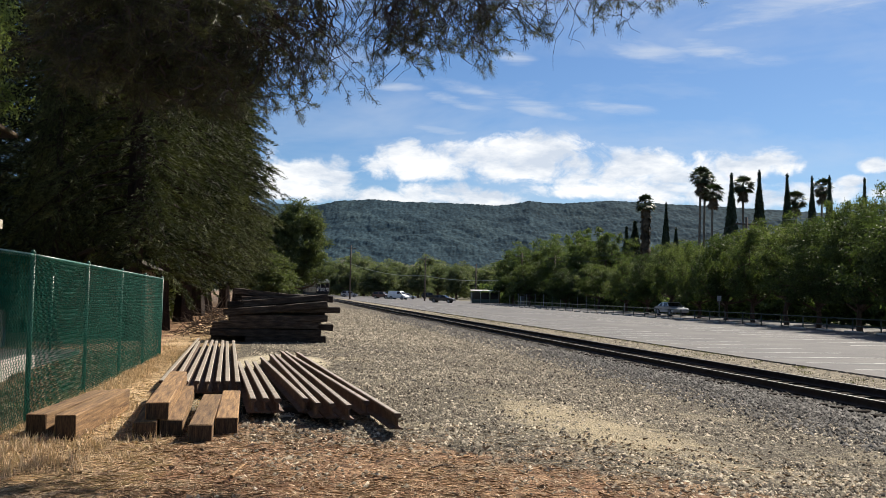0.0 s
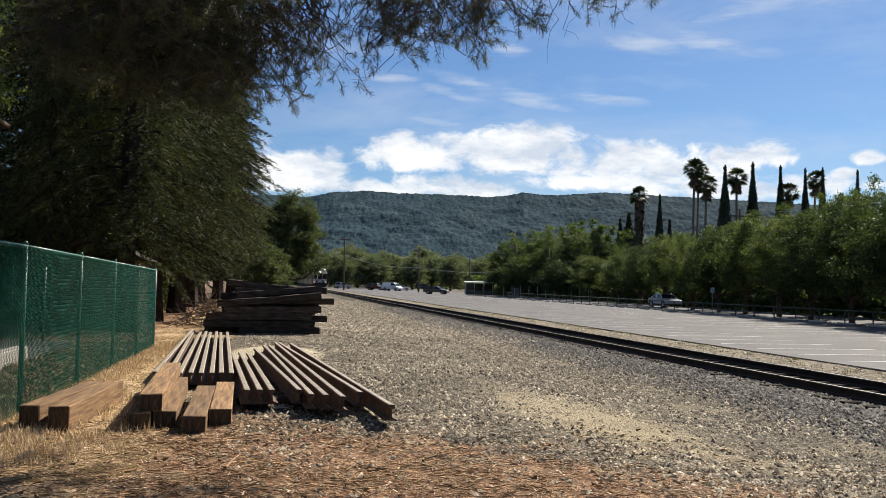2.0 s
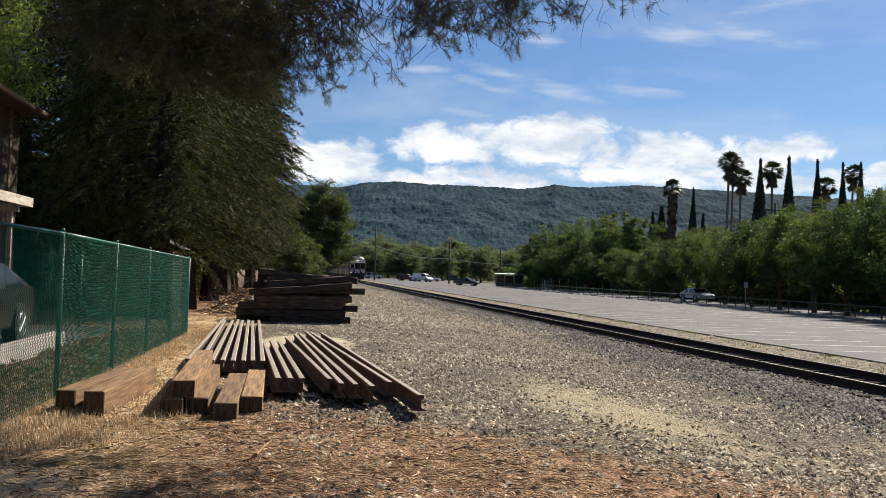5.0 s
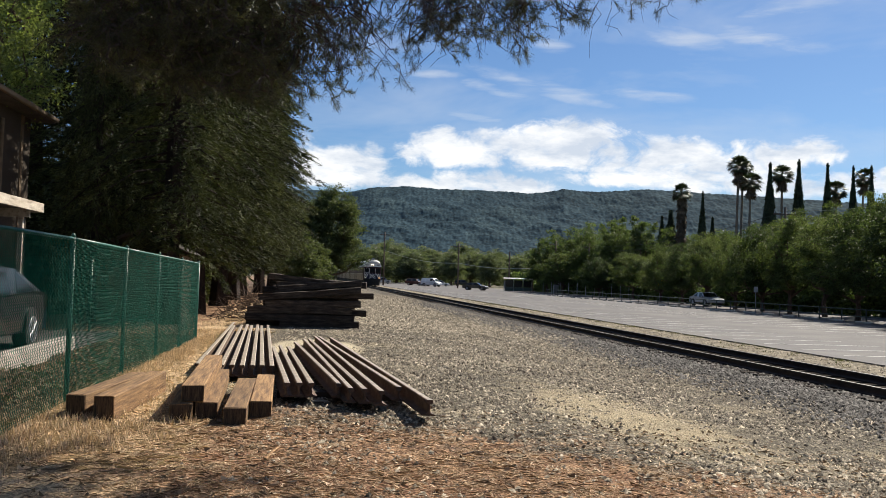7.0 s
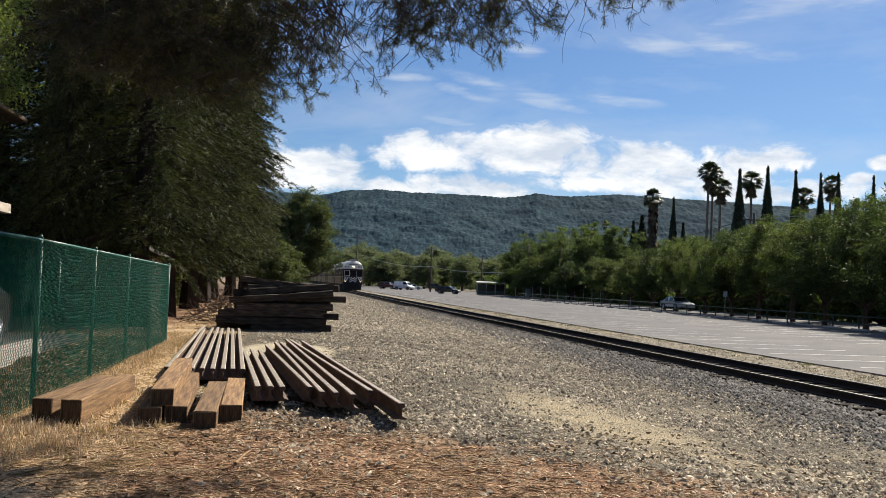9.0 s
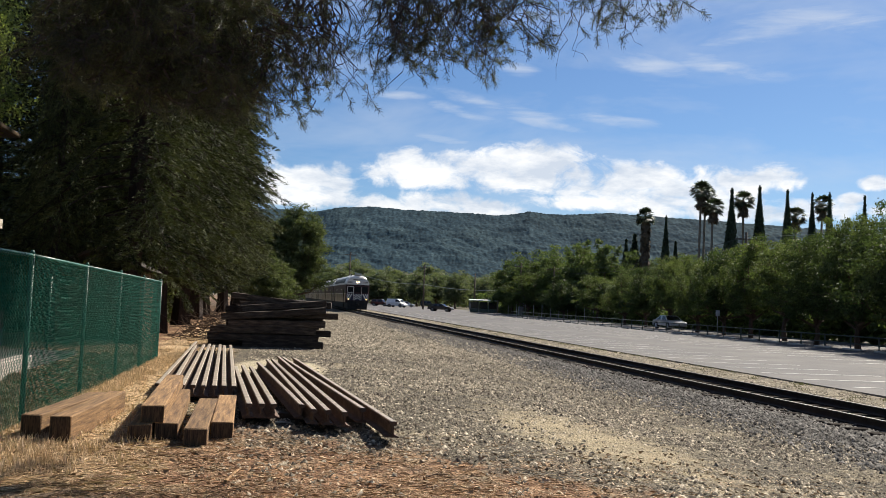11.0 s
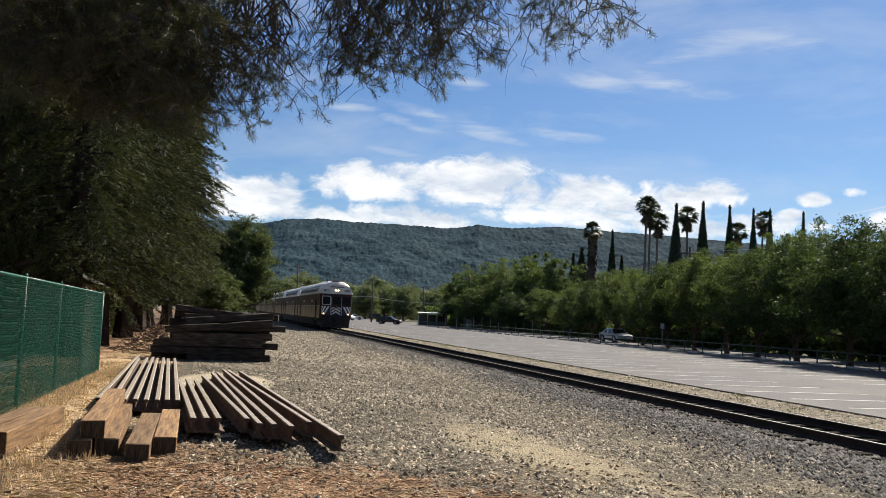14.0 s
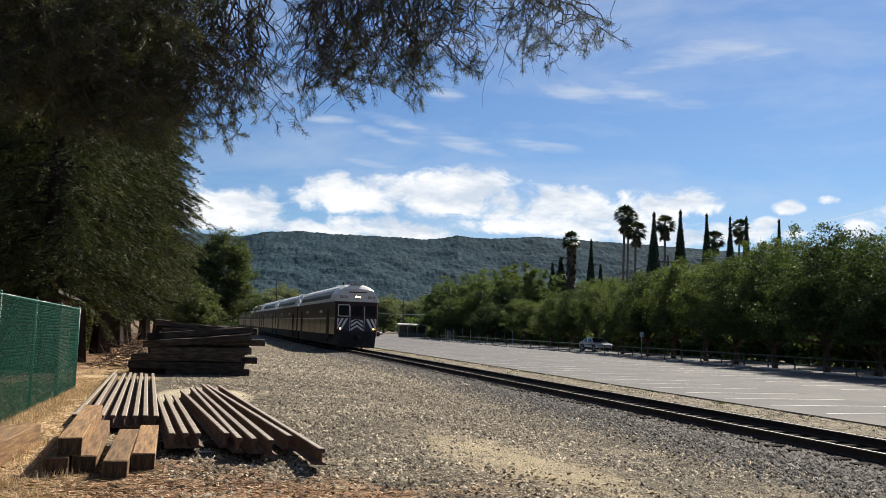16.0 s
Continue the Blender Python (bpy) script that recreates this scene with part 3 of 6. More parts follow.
# ---- hills ----
def build_hills():
    ridge = [(-60, 4.6), (-35, 5.0), (-20, 5.3), (-10.6, 5.5), (-8.6, 5.45), (-7.0, 5.82), (-4.7, 6.0), (-2.9, 5.9), (-0.1, 5.88), (3.5, 5.78), (4.6, 5.88), (5.6, 6.11), (6.6, 5.98), (7.8, 5.95),
             (10.7, 6.14), (13.2, 6.0), (18.4, 5.68), (22.2, 5.38), (28, 4.9), (36, 4.2), (50, 3.4), (70, 2.5)]
    ra, re = zip(*ridge)
    deg = np.concatenate([np.arange(-60, -12, 0.5), np.arange(-12, 26, 0.055), np.arange(26, 70.01, 0.5)])
    depth = np.linspace(0, 1, 150) ** 0.9
    a, d = np.meshgrid(np.radians(deg), depth)
    top = np.interp(np.degrees(a), ra, re)
    dist = 2150 + 900 * d
    px, py = dist * np.sin(a), dist * np.cos(a)

    def field(scale, octaves, seed, slant=0.0):
        return np.array([noise.fractal((p / scale + q * slant / scale, q / scale, seed), 0.9, 2.1, octaves) for p, q in zip(px.ravel(), py.ravel())]).reshape(a.shape)

    # gullies run down the slope, wooded crowns break the surface
    spur = field(260.0, 4, 4.0, 0.55) * 0.36 + field(70.0, 3, 9.0, -0.4) * 0.12
    crown = np.array([noise.noise((p / 15.0, q / 42.0, 1.0)) + 0.75 * noise.noise((p / 6.5, q / 22.0, 6.0)) for p, q in zip(px.ravel(), py.ravel())]).reshape(a.shape)
    rise = np.clip(d, 0, 1) ** 0.85
    elev = top * rise + spur * np.sin(np.pi * np.clip(d, 0, 1))
    elev = np.minimum(elev, top - 0.25 * (1 - d)) + crown * (0.075 - 0.035 * d)
    z = EYE[2] + dist * np.tan(np.radians(elev))
    z[0] = -6
    verts = np.stack([px, py, z], -1).reshape(-1, 3)
    k, w = a.shape
    i = np.arange(k * w).reshape(k, w)
    idx = np.stack([i[:-1, :-1], i[:-1, 1:], i[1:, 1:], i[1:, :-1]], -1).reshape(-1, 4)
    ob = array_part("hills", verts, 4, HAZY_HILL, label="long wooded ridge behind the town, blue distance haze in its colour", kind="structure", index=idx)
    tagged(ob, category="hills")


build_hills()


# ---- trees ----
def broad_tree(seed, height, radius, trunk, leaf_mat, bark=BARK, twigs=900, per_twig=30, leaf=0.10, low=0.28, label="", egg=1.0, lean=0.0, fill=0.3, under=0.15):
    """Trunk, rising scaffold limbs, side branches, and leaf sprays gathered at the twig ends with gaps between them."""
    rng = np.random.default_rng(seed)
    tree = thing("tree", label, "tree")
    tr = 0.024 * height
    fork = height * trunk
    paths = [[((0, 0, -0.3), tr * 1.4), ((0.02 * height * rng.normal(), 0.02 * height * rng.normal(), fork * 0.5), tr), ((0, 0, fork), tr * 0.85)]]
    ends, ways = [], []
    limbs = 11
    for k in range(limbs):
        ang = 2.4 * k + rng.uniform(-0.5, 0.5)
        lift = (k + rng.uniform(0, 0.9)) / limbs
        reach = radius * rng.uniform(0.6, 1.05) * (0.95 - 0.62 * lift * egg)
        tip = np.array((reach * math.cos(ang) + lean * lift, reach * math.sin(ang), height * low + (height * rng.uniform(0.84, 0.97) - height * low) * (0.12 + 0.88 * lift)))
        base = np.array((0, 0, fork * rng.uniform(0.72, 1.0)))
        bend = base + (tip - base) * 0.5 + np.array((0.10 * reach * math.cos(ang), 0.10 * reach * math.sin(ang), -0.04 * height))
        paths.append([(base, tr * 0.55), (bend, tr * 0.34), (tip, tr * 0.07)])
        for j in range(8):
            t = 0.30 + 0.70 * (j + rng.uniform(0, 1)) / 8
            p = (base + (bend - base) * t * 2) if t < 0.5 else (bend + (tip - bend) * (t * 2 - 1))
            out = np.array((math.cos(ang), math.sin(ang), 0)) * 0.55 + rng.normal(size=3) * 0.75 + np.array((0, 0, 0.45))
            out /= np.linalg.norm(out)
            ln = radius * rng.uniform(0.22, 0.46) * (1.15 - 0.4 * t)
            q = p + out * ln
            q[2] = min(max(q[2], height * low), height * 0.985)
            paths.append([(p, tr * 0.16), (q, tr * 0.03)])
            ends.append((p, q))
    part("trunk", limb_mesh(paths, 5), bark, tree)
    pts, ways = [], []
    for p, q in ends:
        c = max(2, int(twigs * (1 - fill) / len(ends)))
        for _ in range(c):
            t = rng.uniform(0.25, 1.1)
            o = p + (q - p) * t
            d = (q - p) / np.linalg.norm(q - p) * 0.5 + rng.normal(size=3) * 0.8
            d /= np.linalg.norm(d)
            e = o + d * radius * rng.uniform(0.06, 0.20)
            m = int(per_twig * rng.uniform(0.5, 1.5))
            pts.append(e + rng.normal(size=(m, 3)) * np.array((1, 1, 0.55)) * radius * 0.072)
            ways.append(np.tile(d * 0.5 + np.array((0, 0, -0.15)), (m, 1)))
    # finer shoots over the whole crown, broken by hollows
    shift = rng.uniform(0, 50)
    mid, half = height * (low + 0.97) / 2, height * (0.97 - low) / 2
    for _ in range(int(twigs * fill * 1.5)):
        d = rng.normal(size=3)
        d /= np.linalg.norm(d)
        lump = 1.0 + 0.42 * noise.noise(Vector(d) * 2.3 + Vector((shift, 0, 0)))
        taper = 1 - 0.30 * egg * max(0.0, d[2]) - under * max(0.0, -d[2])
        e = np.array((radius * taper * d[0], radius * taper * d[1], half * d[2])) * lump * rng.uniform(0.55, 0.98) + np.array((lean * 0.5, 0, mid))
        if noise.noise(Vector(e) * (2.6 / radius) + Vector((0, shift, 0))) < -0.04 or e[2] > height:
            continue
        m = int(per_twig * rng.uniform(0.5, 1.5))
        pts.append(e + rng.normal(size=(m, 3)) * np.array((1, 1, 0.5)) * radius * 0.075)
        ways.append(np.tile(d * 0.4 + np.array((0, 0, -0.2)), (m, 1)))
    pts = np.concatenate(pts)
    pts[:, 2] = np.maximum(pts[:, 2], height * low * 0.9 + 0.05)
    array_part("crown", leaves(rng, pts, leaf, leaf * 0.5, 0.35, 0.0, np.concatenate(ways)), 3, leaf_mat, tree)
    return tree


def redwood(seed, height, radius, label, spray=0.12, sprays=58000, bare=0.11):
    """Drooping boughs, each a ragged flat plate of short sprays, with dark gaps between the boughs."""
    rng = np.random.default_rng(seed)
    tree = thing("redwood_tree", label, "tree")
    paths = [[((0, 0, -0.3), 0.55), ((0, 0, 1.2), 0.40), ((0.1, 0, height * 0.5), 0.26), ((0, 0, height), 0.04)]]
    pts, ways = [], []
    boughs = 185
    for k in range(boughs):
        h = bare + (1 - bare) * ((k + rng.uniform(0, 1)) / boughs) ** 0.92
        z = h * height
        reach = radius * min(1, 0.55 + 3.0 * (h - bare)) * (1 - max(0, h - 0.1) / 0.93) ** 0.48
        ang = 2.4 * k + rng.uniform(-0.5, 0.5)
        r = max(0.5, reach * rng.choice((0.72, 0.9, 1.0, 1.12)) * rng.uniform(0.9, 1.08))
        rise, fall = rng.uniform(0.0, 0.12) * r, rng.uniform(0.22, 0.55) * r
        way = np.array((math.cos(ang), math.sin(ang), 0))
        side = np.array((-math.sin(ang), math.cos(ang), 0))

        def on(t):
            return way * (r * t) + np.array((0, 0, z + rise * t - fall * t * t))

        paths.append([(on(0.0), 0.05), (on(0.5), 0.028), (on(1.0), 0.006)])
        lets = int(9 + 9 * r / radius)
        each = int(sprays / (boughs * 14))
        for j in range(lets):
            t = 0.10 + 0.90 * (j + rng.uniform(0, 1)) / lets
            sgn = 1 if j % 2 else -1
            ln = (0.16 + 0.34 * (1.05 - t)) * r * rng.uniform(0.6, 1.1) * 0.85 + 0.2
            dirn = side * sgn * rng.uniform(0.6, 1.0) + way * rng.uniform(0.35, 0.9) + np.array((0, 0, -rng.uniform(0.15, 0.75)))
            dirn /= np.linalg.norm(dirn)
            u = rng.uniform(0, 1, each)
            p = on(t) + dirn * (u * ln)[:, None] + np.array((0, 0, -0.22)) * (u * u * ln)[:, None]
            p += rng.normal(size=(each, 3)) * np.array((0.05, 0.05, 0.018))
            pts.append(p)
            ways.append(np.tile(dirn, (each, 1)))
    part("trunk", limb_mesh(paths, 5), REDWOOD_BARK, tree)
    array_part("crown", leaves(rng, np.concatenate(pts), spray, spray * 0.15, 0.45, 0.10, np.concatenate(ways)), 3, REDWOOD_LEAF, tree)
    return tree


def cypress(seed, height, radius, label):
    rng = np.random.default_rng(seed)
    tree = thing("cypress_tree", label, "tree")
    part("trunk", limb_mesh([[((0, 0, -0.3), 0.22), ((0, 0, height * 0.9), 0.03)]]), BARK, tree)
    k = 8500
    h = rng.uniform(0.03, 1.0, k)
    r = radius * np.minimum(1, (h + 0.05) * 5) * (1 - h) ** 1.2 * rng.uniform(0.6, 1.08, k) * (1 + 0.05 * np.sin(h * 23 + rng.uniform(0, 6)))
    a = rng.uniform(0, 2 * math.pi, k)
    pts = np.stack([r * np.cos(a), r * np.sin(a), h * height], 1)
    array_part("crown", leaves(rng, pts, 0.26, 0.065, 0.0, -2.2), 3, CYPRESS_LEAF, tree)
    return tree


def palm(seed, height, label, skirt=0.06, fan=1.6):
    rng = np.random.default_rng(seed)
    tree = thing("palm_tree", label, "palm")
    lean = rng.uniform(-0.4, 0.4)
    part("trunk", limb_mesh([[((0, 0, -0.3), 0.26), ((lean * 0.3, 0, height * 0.4), 0.17), ((lean, 0, height), 0.15)]], 8), PALE_BARK, tree)

    def fronds(count, lo, hi, length, z0):
        out = []
        for _ in range(count):
            az, el = rng.uniform(0, 2 * math.pi), rng.uniform(lo, hi)
            d = np.array((math.cos(az) * math.cos(el), math.sin(az) * math.cos(el), math.sin(el)))
            base = np.array((lean, 0, z0 + rng.uniform(-0.3, 0.3)))
            hub = base + d * length * 0.55
            side = np.cross(d, (0, 0, 1.0))
            side /= max(1e-6, np.linalg.norm(side))
            up = np.cross(side, d)
            out += [base - side * 0.03, base + side * 0.03, hub + side * 0.03, hub - side * 0.03]
            for f in np.linspace(-1.15, 1.15, 11):
                b = d * math.cos(f) + side * math.sin(f)
                tip = hub + b * length * 0.62 * rng.uniform(0.8, 1.1) - np.array((0, 0, 0.22 * length * rng.uniform(0.5, 1.2)))
                w = np.cross(b, up) * 0.10
                mid = (hub + tip) / 2 + np.array((0, 0, 0.08 * length))
                out += [hub, mid + w, tip, mid - w]
        return out

    array_part("crown", fronds(48, -0.7, 1.4, fan, height), 4, PALM_LEAF, tree)
    if skirt:
        dry = []
        for z0 in np.linspace(height * (1 - skirt), height - 0.3, max(2, int(height * skirt / 0.5))):
            dry += fronds(9, -1.35, -0.9, fan * 0.85, z0)
        array_part("dry_skirt", dry, 4, DRY_FROND, tree, "hanging skirt of dry brown fronds")
    return tree


def plant(tree, n, s, scale=1.0, turn=0.0, z=None, wide=None):
    w = scale if wide is None else wide
    tree.scale = (w, w, scale)
    m = place(n, s, float(ground_z(n, s)) if z is None else z, turn)
    tree.matrix_basis = m @ Matrix.Diagonal((w, w, scale, 1))
    return tree


def copies(src, rows):
    """Further trees of one kind: rows of n, s, height scale, turn, width scale."""
    for n, s, scale, turn, wide in rows:
        z = LOT_Z - 0.1 if n > 15 else float(ground_z(n, s))
        t = copy_thing(src, Matrix.Identity(4))
        plant(t, n, s, scale, turn, z, wide)


def azimuth(az, dist):
    """Plan place (n, s) at a bearing in degrees and a distance."""
    x, y = dist * math.sin(radians(az)), dist * math.cos(radians(az))
    return x * CA + y * SA, -x * SA + y * CA


def build_trees():
    # redwoods along the fence side
    a = plant(redwood(11, 21, 4.6, "tall dark green redwood tree in the row beside the fence", spray=0.10, sprays=120000), -4.2, 27.5, 1.0, 0, None, 0.78)
    tagged(a, group="redwood row")
    b = plant(redwood(12, 19, 4.2, "dense redwood with drooping branches over the dirt verge", spray=0.10, sprays=120000), -4.3, 34.5, 1.05, 0)
    tagged(b, group="redwood row")
    copies(a, [(-4.2, 43, 1.0, 70, 1.0), (-4.6, 61, 1.05, 150, 1.05), (-7.9, 40, 0.72, 200, 0.8), (-9, 50, 1.1, 40, 1.1), (-6.3, 27.0, 0.82, 310, 0.30)])
    copies(b, [(-4.4, 52, 1.1, 120, 1.05), (-4.0, 72, 1.05, 30, 1.1), (-3.6, 86, 0.95, 250, 1.05), (-6.3, 37, 0.62, 20, 0.8), (-11.5, 47, 1.15, 200, 1.2), (-15.5, 52, 1.1, 80, 1.2)])
    # rounded tree beyond the redwoods
    plant(broad_tree(21, 12.6, 3.9, 0.15, LEAF_OAK, twigs=4200, per_twig=24, leaf=0.11, low=0.18, egg=0.6, fill=0.75, under=0.3, label="rounded dark green oak close beside the railway track"), 2.3, 107, 1.0, 0, None, 1.08)
    c = plant(broad_tree(22, 11.0, 4.0, 0.15, LEAF_OAK, twigs=1000, per_twig=18, leaf=0.20, low=0.03, fill=0.8, label="bushy dark green tree in the row beside the track"), 0.0, 128, 1.0, 0)
    copies(c, [(-9.5, 66, 0.8, 15, 1.0), (-13, 76, 0.9, 75, 1.1), (-8.5, 90, 0.9, 130, 1.1), (-18, 72, 1.0, 210, 1.2), (-24, 80, 1.1, 280, 1.3), (-3.5, 100, 1.0, 40, 1.0), (-2.0, 150, 1.1, 90, 1.1), (1.5, 175, 0.9, 140, 1.0), (-2.0, 205, 1.0, 200, 1.2), (0.5, 240, 1.0, 20, 1.3), (0.4, 96, 0.5, 10, 0.6), (-0.9, 104, 0.9, 200, 0.85), (-0.4, 78, 0.4, 120, 0.5)])
    # tree over the roof behind the fence, its sunlight put into the leaf tone
    plant(broad_tree(23, 12.8, 4.0, 0.5, LEAF_SUNLIT, twigs=2600, per_twig=22, leaf=0.055, low=0.42, egg=0.5, label="light green tree over the building roof, sunlight put into its leaf colour"), *azimuth(-33.0, 30), 1.15, 0, None, 0.95)
    # trees along the far side of the car park: bearing, distance, bearing height of the top, width scale, turn
    kinds = [broad_tree(31, 8.0, 3.4, 0.22, LEAF_BROAD, twigs=560, per_twig=58, leaf=0.085, low=0.26, egg=0.8, label="leafy green street tree beside the car park fence"),
             broad_tree(32, 8.0, 3.2, 0.24, LEAF_BROAD, twigs=480, per_twig=60, leaf=0.085, low=0.30, egg=0.7, lean=0.5, label="green street tree with a dark trunk by the low rail"),
             broad_tree(33, 8.0, 3.6, 0.20, LEAF_STREET, twigs=600, per_twig=54, leaf=0.09, low=0.24, egg=1.0, lean=-0.4, label="dark green street tree with a broad uneven crown")]
    used = set()
    for k, az, dist, el, wide, turn in ((0, 5.7, 150, 1.95, 1.5, 20), (2, 8.0, 134, 1.7, 1.2, 70), (1, 10.2, 124, 2.1, 1.1, 160), (0, 11.9, 112, 2.3, 1.0, 250), (2, 13.2, 104, 2.7, 1.0, 30), (1, 14.7, 97, 3.4, 1.0, 110),
                                        (0, 16.4, 90, 3.1, 1.0, 200), (2, 18.0, 84, 3.9, 1.0, 300), (0, 19.6, 79, 4.5, 1.0, 45), (1, 21.6, 74, 4.7, 1.05, 100), (2, 23.3, 69, 4.9, 1.0, 10),
                                        (2, 25.6, 64, 5.4, 1.0, 220), (2, 28.5, 59, 6.85, 1.15, 130), (2, 31.2, 55, 6.1, 1.1, 330), (2, 34.5, 51, 6.9, 1.2, 80), (2, 38.5, 47, 7.4, 1.2, 20), (2, 43.0, 43, 8.0, 1.2, 200),
                                        (1, 24.7, 82, 6.2, 0.9, 60), (0, 26.4, 84, 6.2, 1.0, 280), (2, 29.6, 72, 6.0, 1.1, 190), (0, 22.4, 92, 4.9, 1.0, 140), (1, 20.4, 96, 4.5, 1.0, 240), (2, 18.9, 104, 4.1, 1.0, 20),
                                        (0, 17.0, 112, 3.4, 1.1, 310), (1, 15.4, 118, 3.6, 1.1, 90), (2, 13.9, 124, 3.1, 1.1, 170), (0, 33.0, 68, 6.5, 1.2, 100), (2, 37.0, 62, 7.0, 1.2, 15)):
        h = (EYE[2] - LOT_Z + dist * math.tan(radians(el))) / 7.45
        t = copy_thing(kinds[k], Matrix.Identity(4)) if k in used else kinds[k]
        used.add(k)
        plant(t, *azimuth(az, dist), h, turn, LOT_Z - 0.1, wide * 0.9)
        tagged(t, group="street trees by the car park")
    # taller woods farther along
    d = broad_tree(41, 12.0, 4.6, 0.2, LEAF_DARK, twigs=650, per_twig=50, leaf=0.14, low=0.10, egg=0.7, label="tall dark green tree in the grove beyond the car park")
    d2 = broad_tree(42, 12.0, 3.2, 0.2, LEAF_DARK, twigs=520, per_twig=50, leaf=0.14, low=0.08, egg=0.9, label="narrow upright dark tree in the grove beyond the car park")
    used = set()
    for k, az, dist, el, wide, turn in ((0, 4.7, 168, 3.2, 1.0, 10), (0, 5.8, 164, 3.3, 1.0, 80), (0, 6.9, 158, 3.8, 1.1, 150), (0, 8.0, 152, 3.7, 1.0, 220), (1, 8.9, 146, 4.5, 1.0, 30), (0, 9.7, 142, 3.9, 1.0, 290),
                                        (1, 10.6, 140, 4.65, 1.0, 200), (0, 11.3, 146, 3.4, 0.9, 50), (0, 12.6, 150, 3.5, 1.0, 330), (0, 14.6, 152, 3.5, 1.0, 120), (0, 16.6, 150, 3.4, 1.0, 190), (0, 18.4, 146, 3.8, 1.0, 260),
                                        (0, 20.6, 140, 4.2, 1.0, 15), (0, 23.0, 132, 4.5, 1.0, 100), (0, 7.4, 178, 3.3, 1.0, 60), (1, 9.3, 160, 4.0, 1.1, 140)):
        src = (d, d2)[k]
        t = copy_thing(src, Matrix.Identity(4)) if k in used else src
        used.add(k)
        plant(t, *azimuth(az, dist), (EYE[2] - LOT_Z + dist * math.tan(radians(el))) / 11.8, turn, LOT_Z - 0.1, wide)
        tagged(t, group="grove trees")
    # pale trees across the far end
    f = plant(broad_tree(51, 11.5, 4.4, 0.2, LEAF_FAR, twigs=1100, per_twig=18, leaf=0.18, low=0.10, fill=0.6, label="grey-green tree across the end of the car park"), *azimuth(-2.8, 285), 1.0, 0, LOT_Z)
    tagged(f, group="far trees")
    rows = []
    rng = random.Random(5)
    for az, dist, sc in ((-6.6, 275, 1.0), (-5.2, 300, 1.12), (-4.2, 270, 1.1), (-1.6, 270, 0.95), (-0.4, 290, 1.05), (0.9, 265, 0.95), (2.0, 280, 1.0), (3.0, 260, 0.95), (4.0, 290, 1.05), (-7.6, 310, 1.1), (-8.8, 330, 1.2),
                         (-5.8, 380, 1.5), (-3.4, 390, 1.6), (-1.0, 400, 1.55), (1.2, 390, 1.5), (3.2, 400, 1.6), (-2.2, 340, 1.2), (0.2, 350, 1.3), (5.0, 300, 1.2)):
        n, s = azimuth(az, dist)
        rows.append((n, s, sc * rng.uniform(0.85, 1.1), rng.uniform(0, 360), sc * rng.uniform(1.1, 1.6)))
    for n, s, sc, turn, wide in rows:
        plant(copy_thing(f, Matrix.Identity(4)), n, s, sc, turn, LOT_Z, wide)
    # cypresses and palms above the street trees: bearing, top elevation, distance
    c1 = cypress(61, 20.0, 2.7, "narrow dark Italian cypress above the street trees")
    first = True
    for az, el, dist, wide in ((19.95, 7.9, 140, 1.05), (18.3, 7.75, 136, 1.05), (21.56, 7.65, 145, 0.95), (22.97, 7.45, 150, 0.85), (23.94, 7.45, 146, 0.85), (25.85, 7.25, 150, 0.85), (14.33, 6.0, 150, 0.8),
                               (14.95, 4.4, 150, 0.9), (11.86, 4.45, 150, 1.0), (12.4, 4.8, 150, 1.5)):
        h = (1.55 - LOT_Z + dist * math.tan(radians(el))) / 20.0
        n, s = azimuth(az, dist)
        t = c1 if first else copy_thing(c1, Matrix.Identity(4))
        first = False
        plant(t, n, s, h, az * 37, LOT_Z, wide)
        tagged(t, group="cypresses")
    p1 = palm(71, 20.0, "tall fan palm with a ragged crown")
    first = True
    for az, el, dist in ((16.35, 7.75, 140), (16.62, 7.45, 143), (17.1, 6.75, 137), (19.05, 7.2, 142), (22.0, 6.2, 150), (23.45, 6.9, 155)):
        h = (1.2 - LOT_Z + dist * math.tan(radians(el))) / 20.0
        t = p1 if first else copy_thing(p1, Matrix.Identity(4))
        first = False
        plant(t, *azimuth(az, dist), h, az * 53, LOT_Z, 1.1)
        tagged(t, group="palms")
    plant(palm(72, 16.5, "fan palm with a long skirt of dead fronds", skirt=0.55, fan=1.6), *azimuth(12.95, 140), 1.0, 0, LOT_Z)


build_trees()


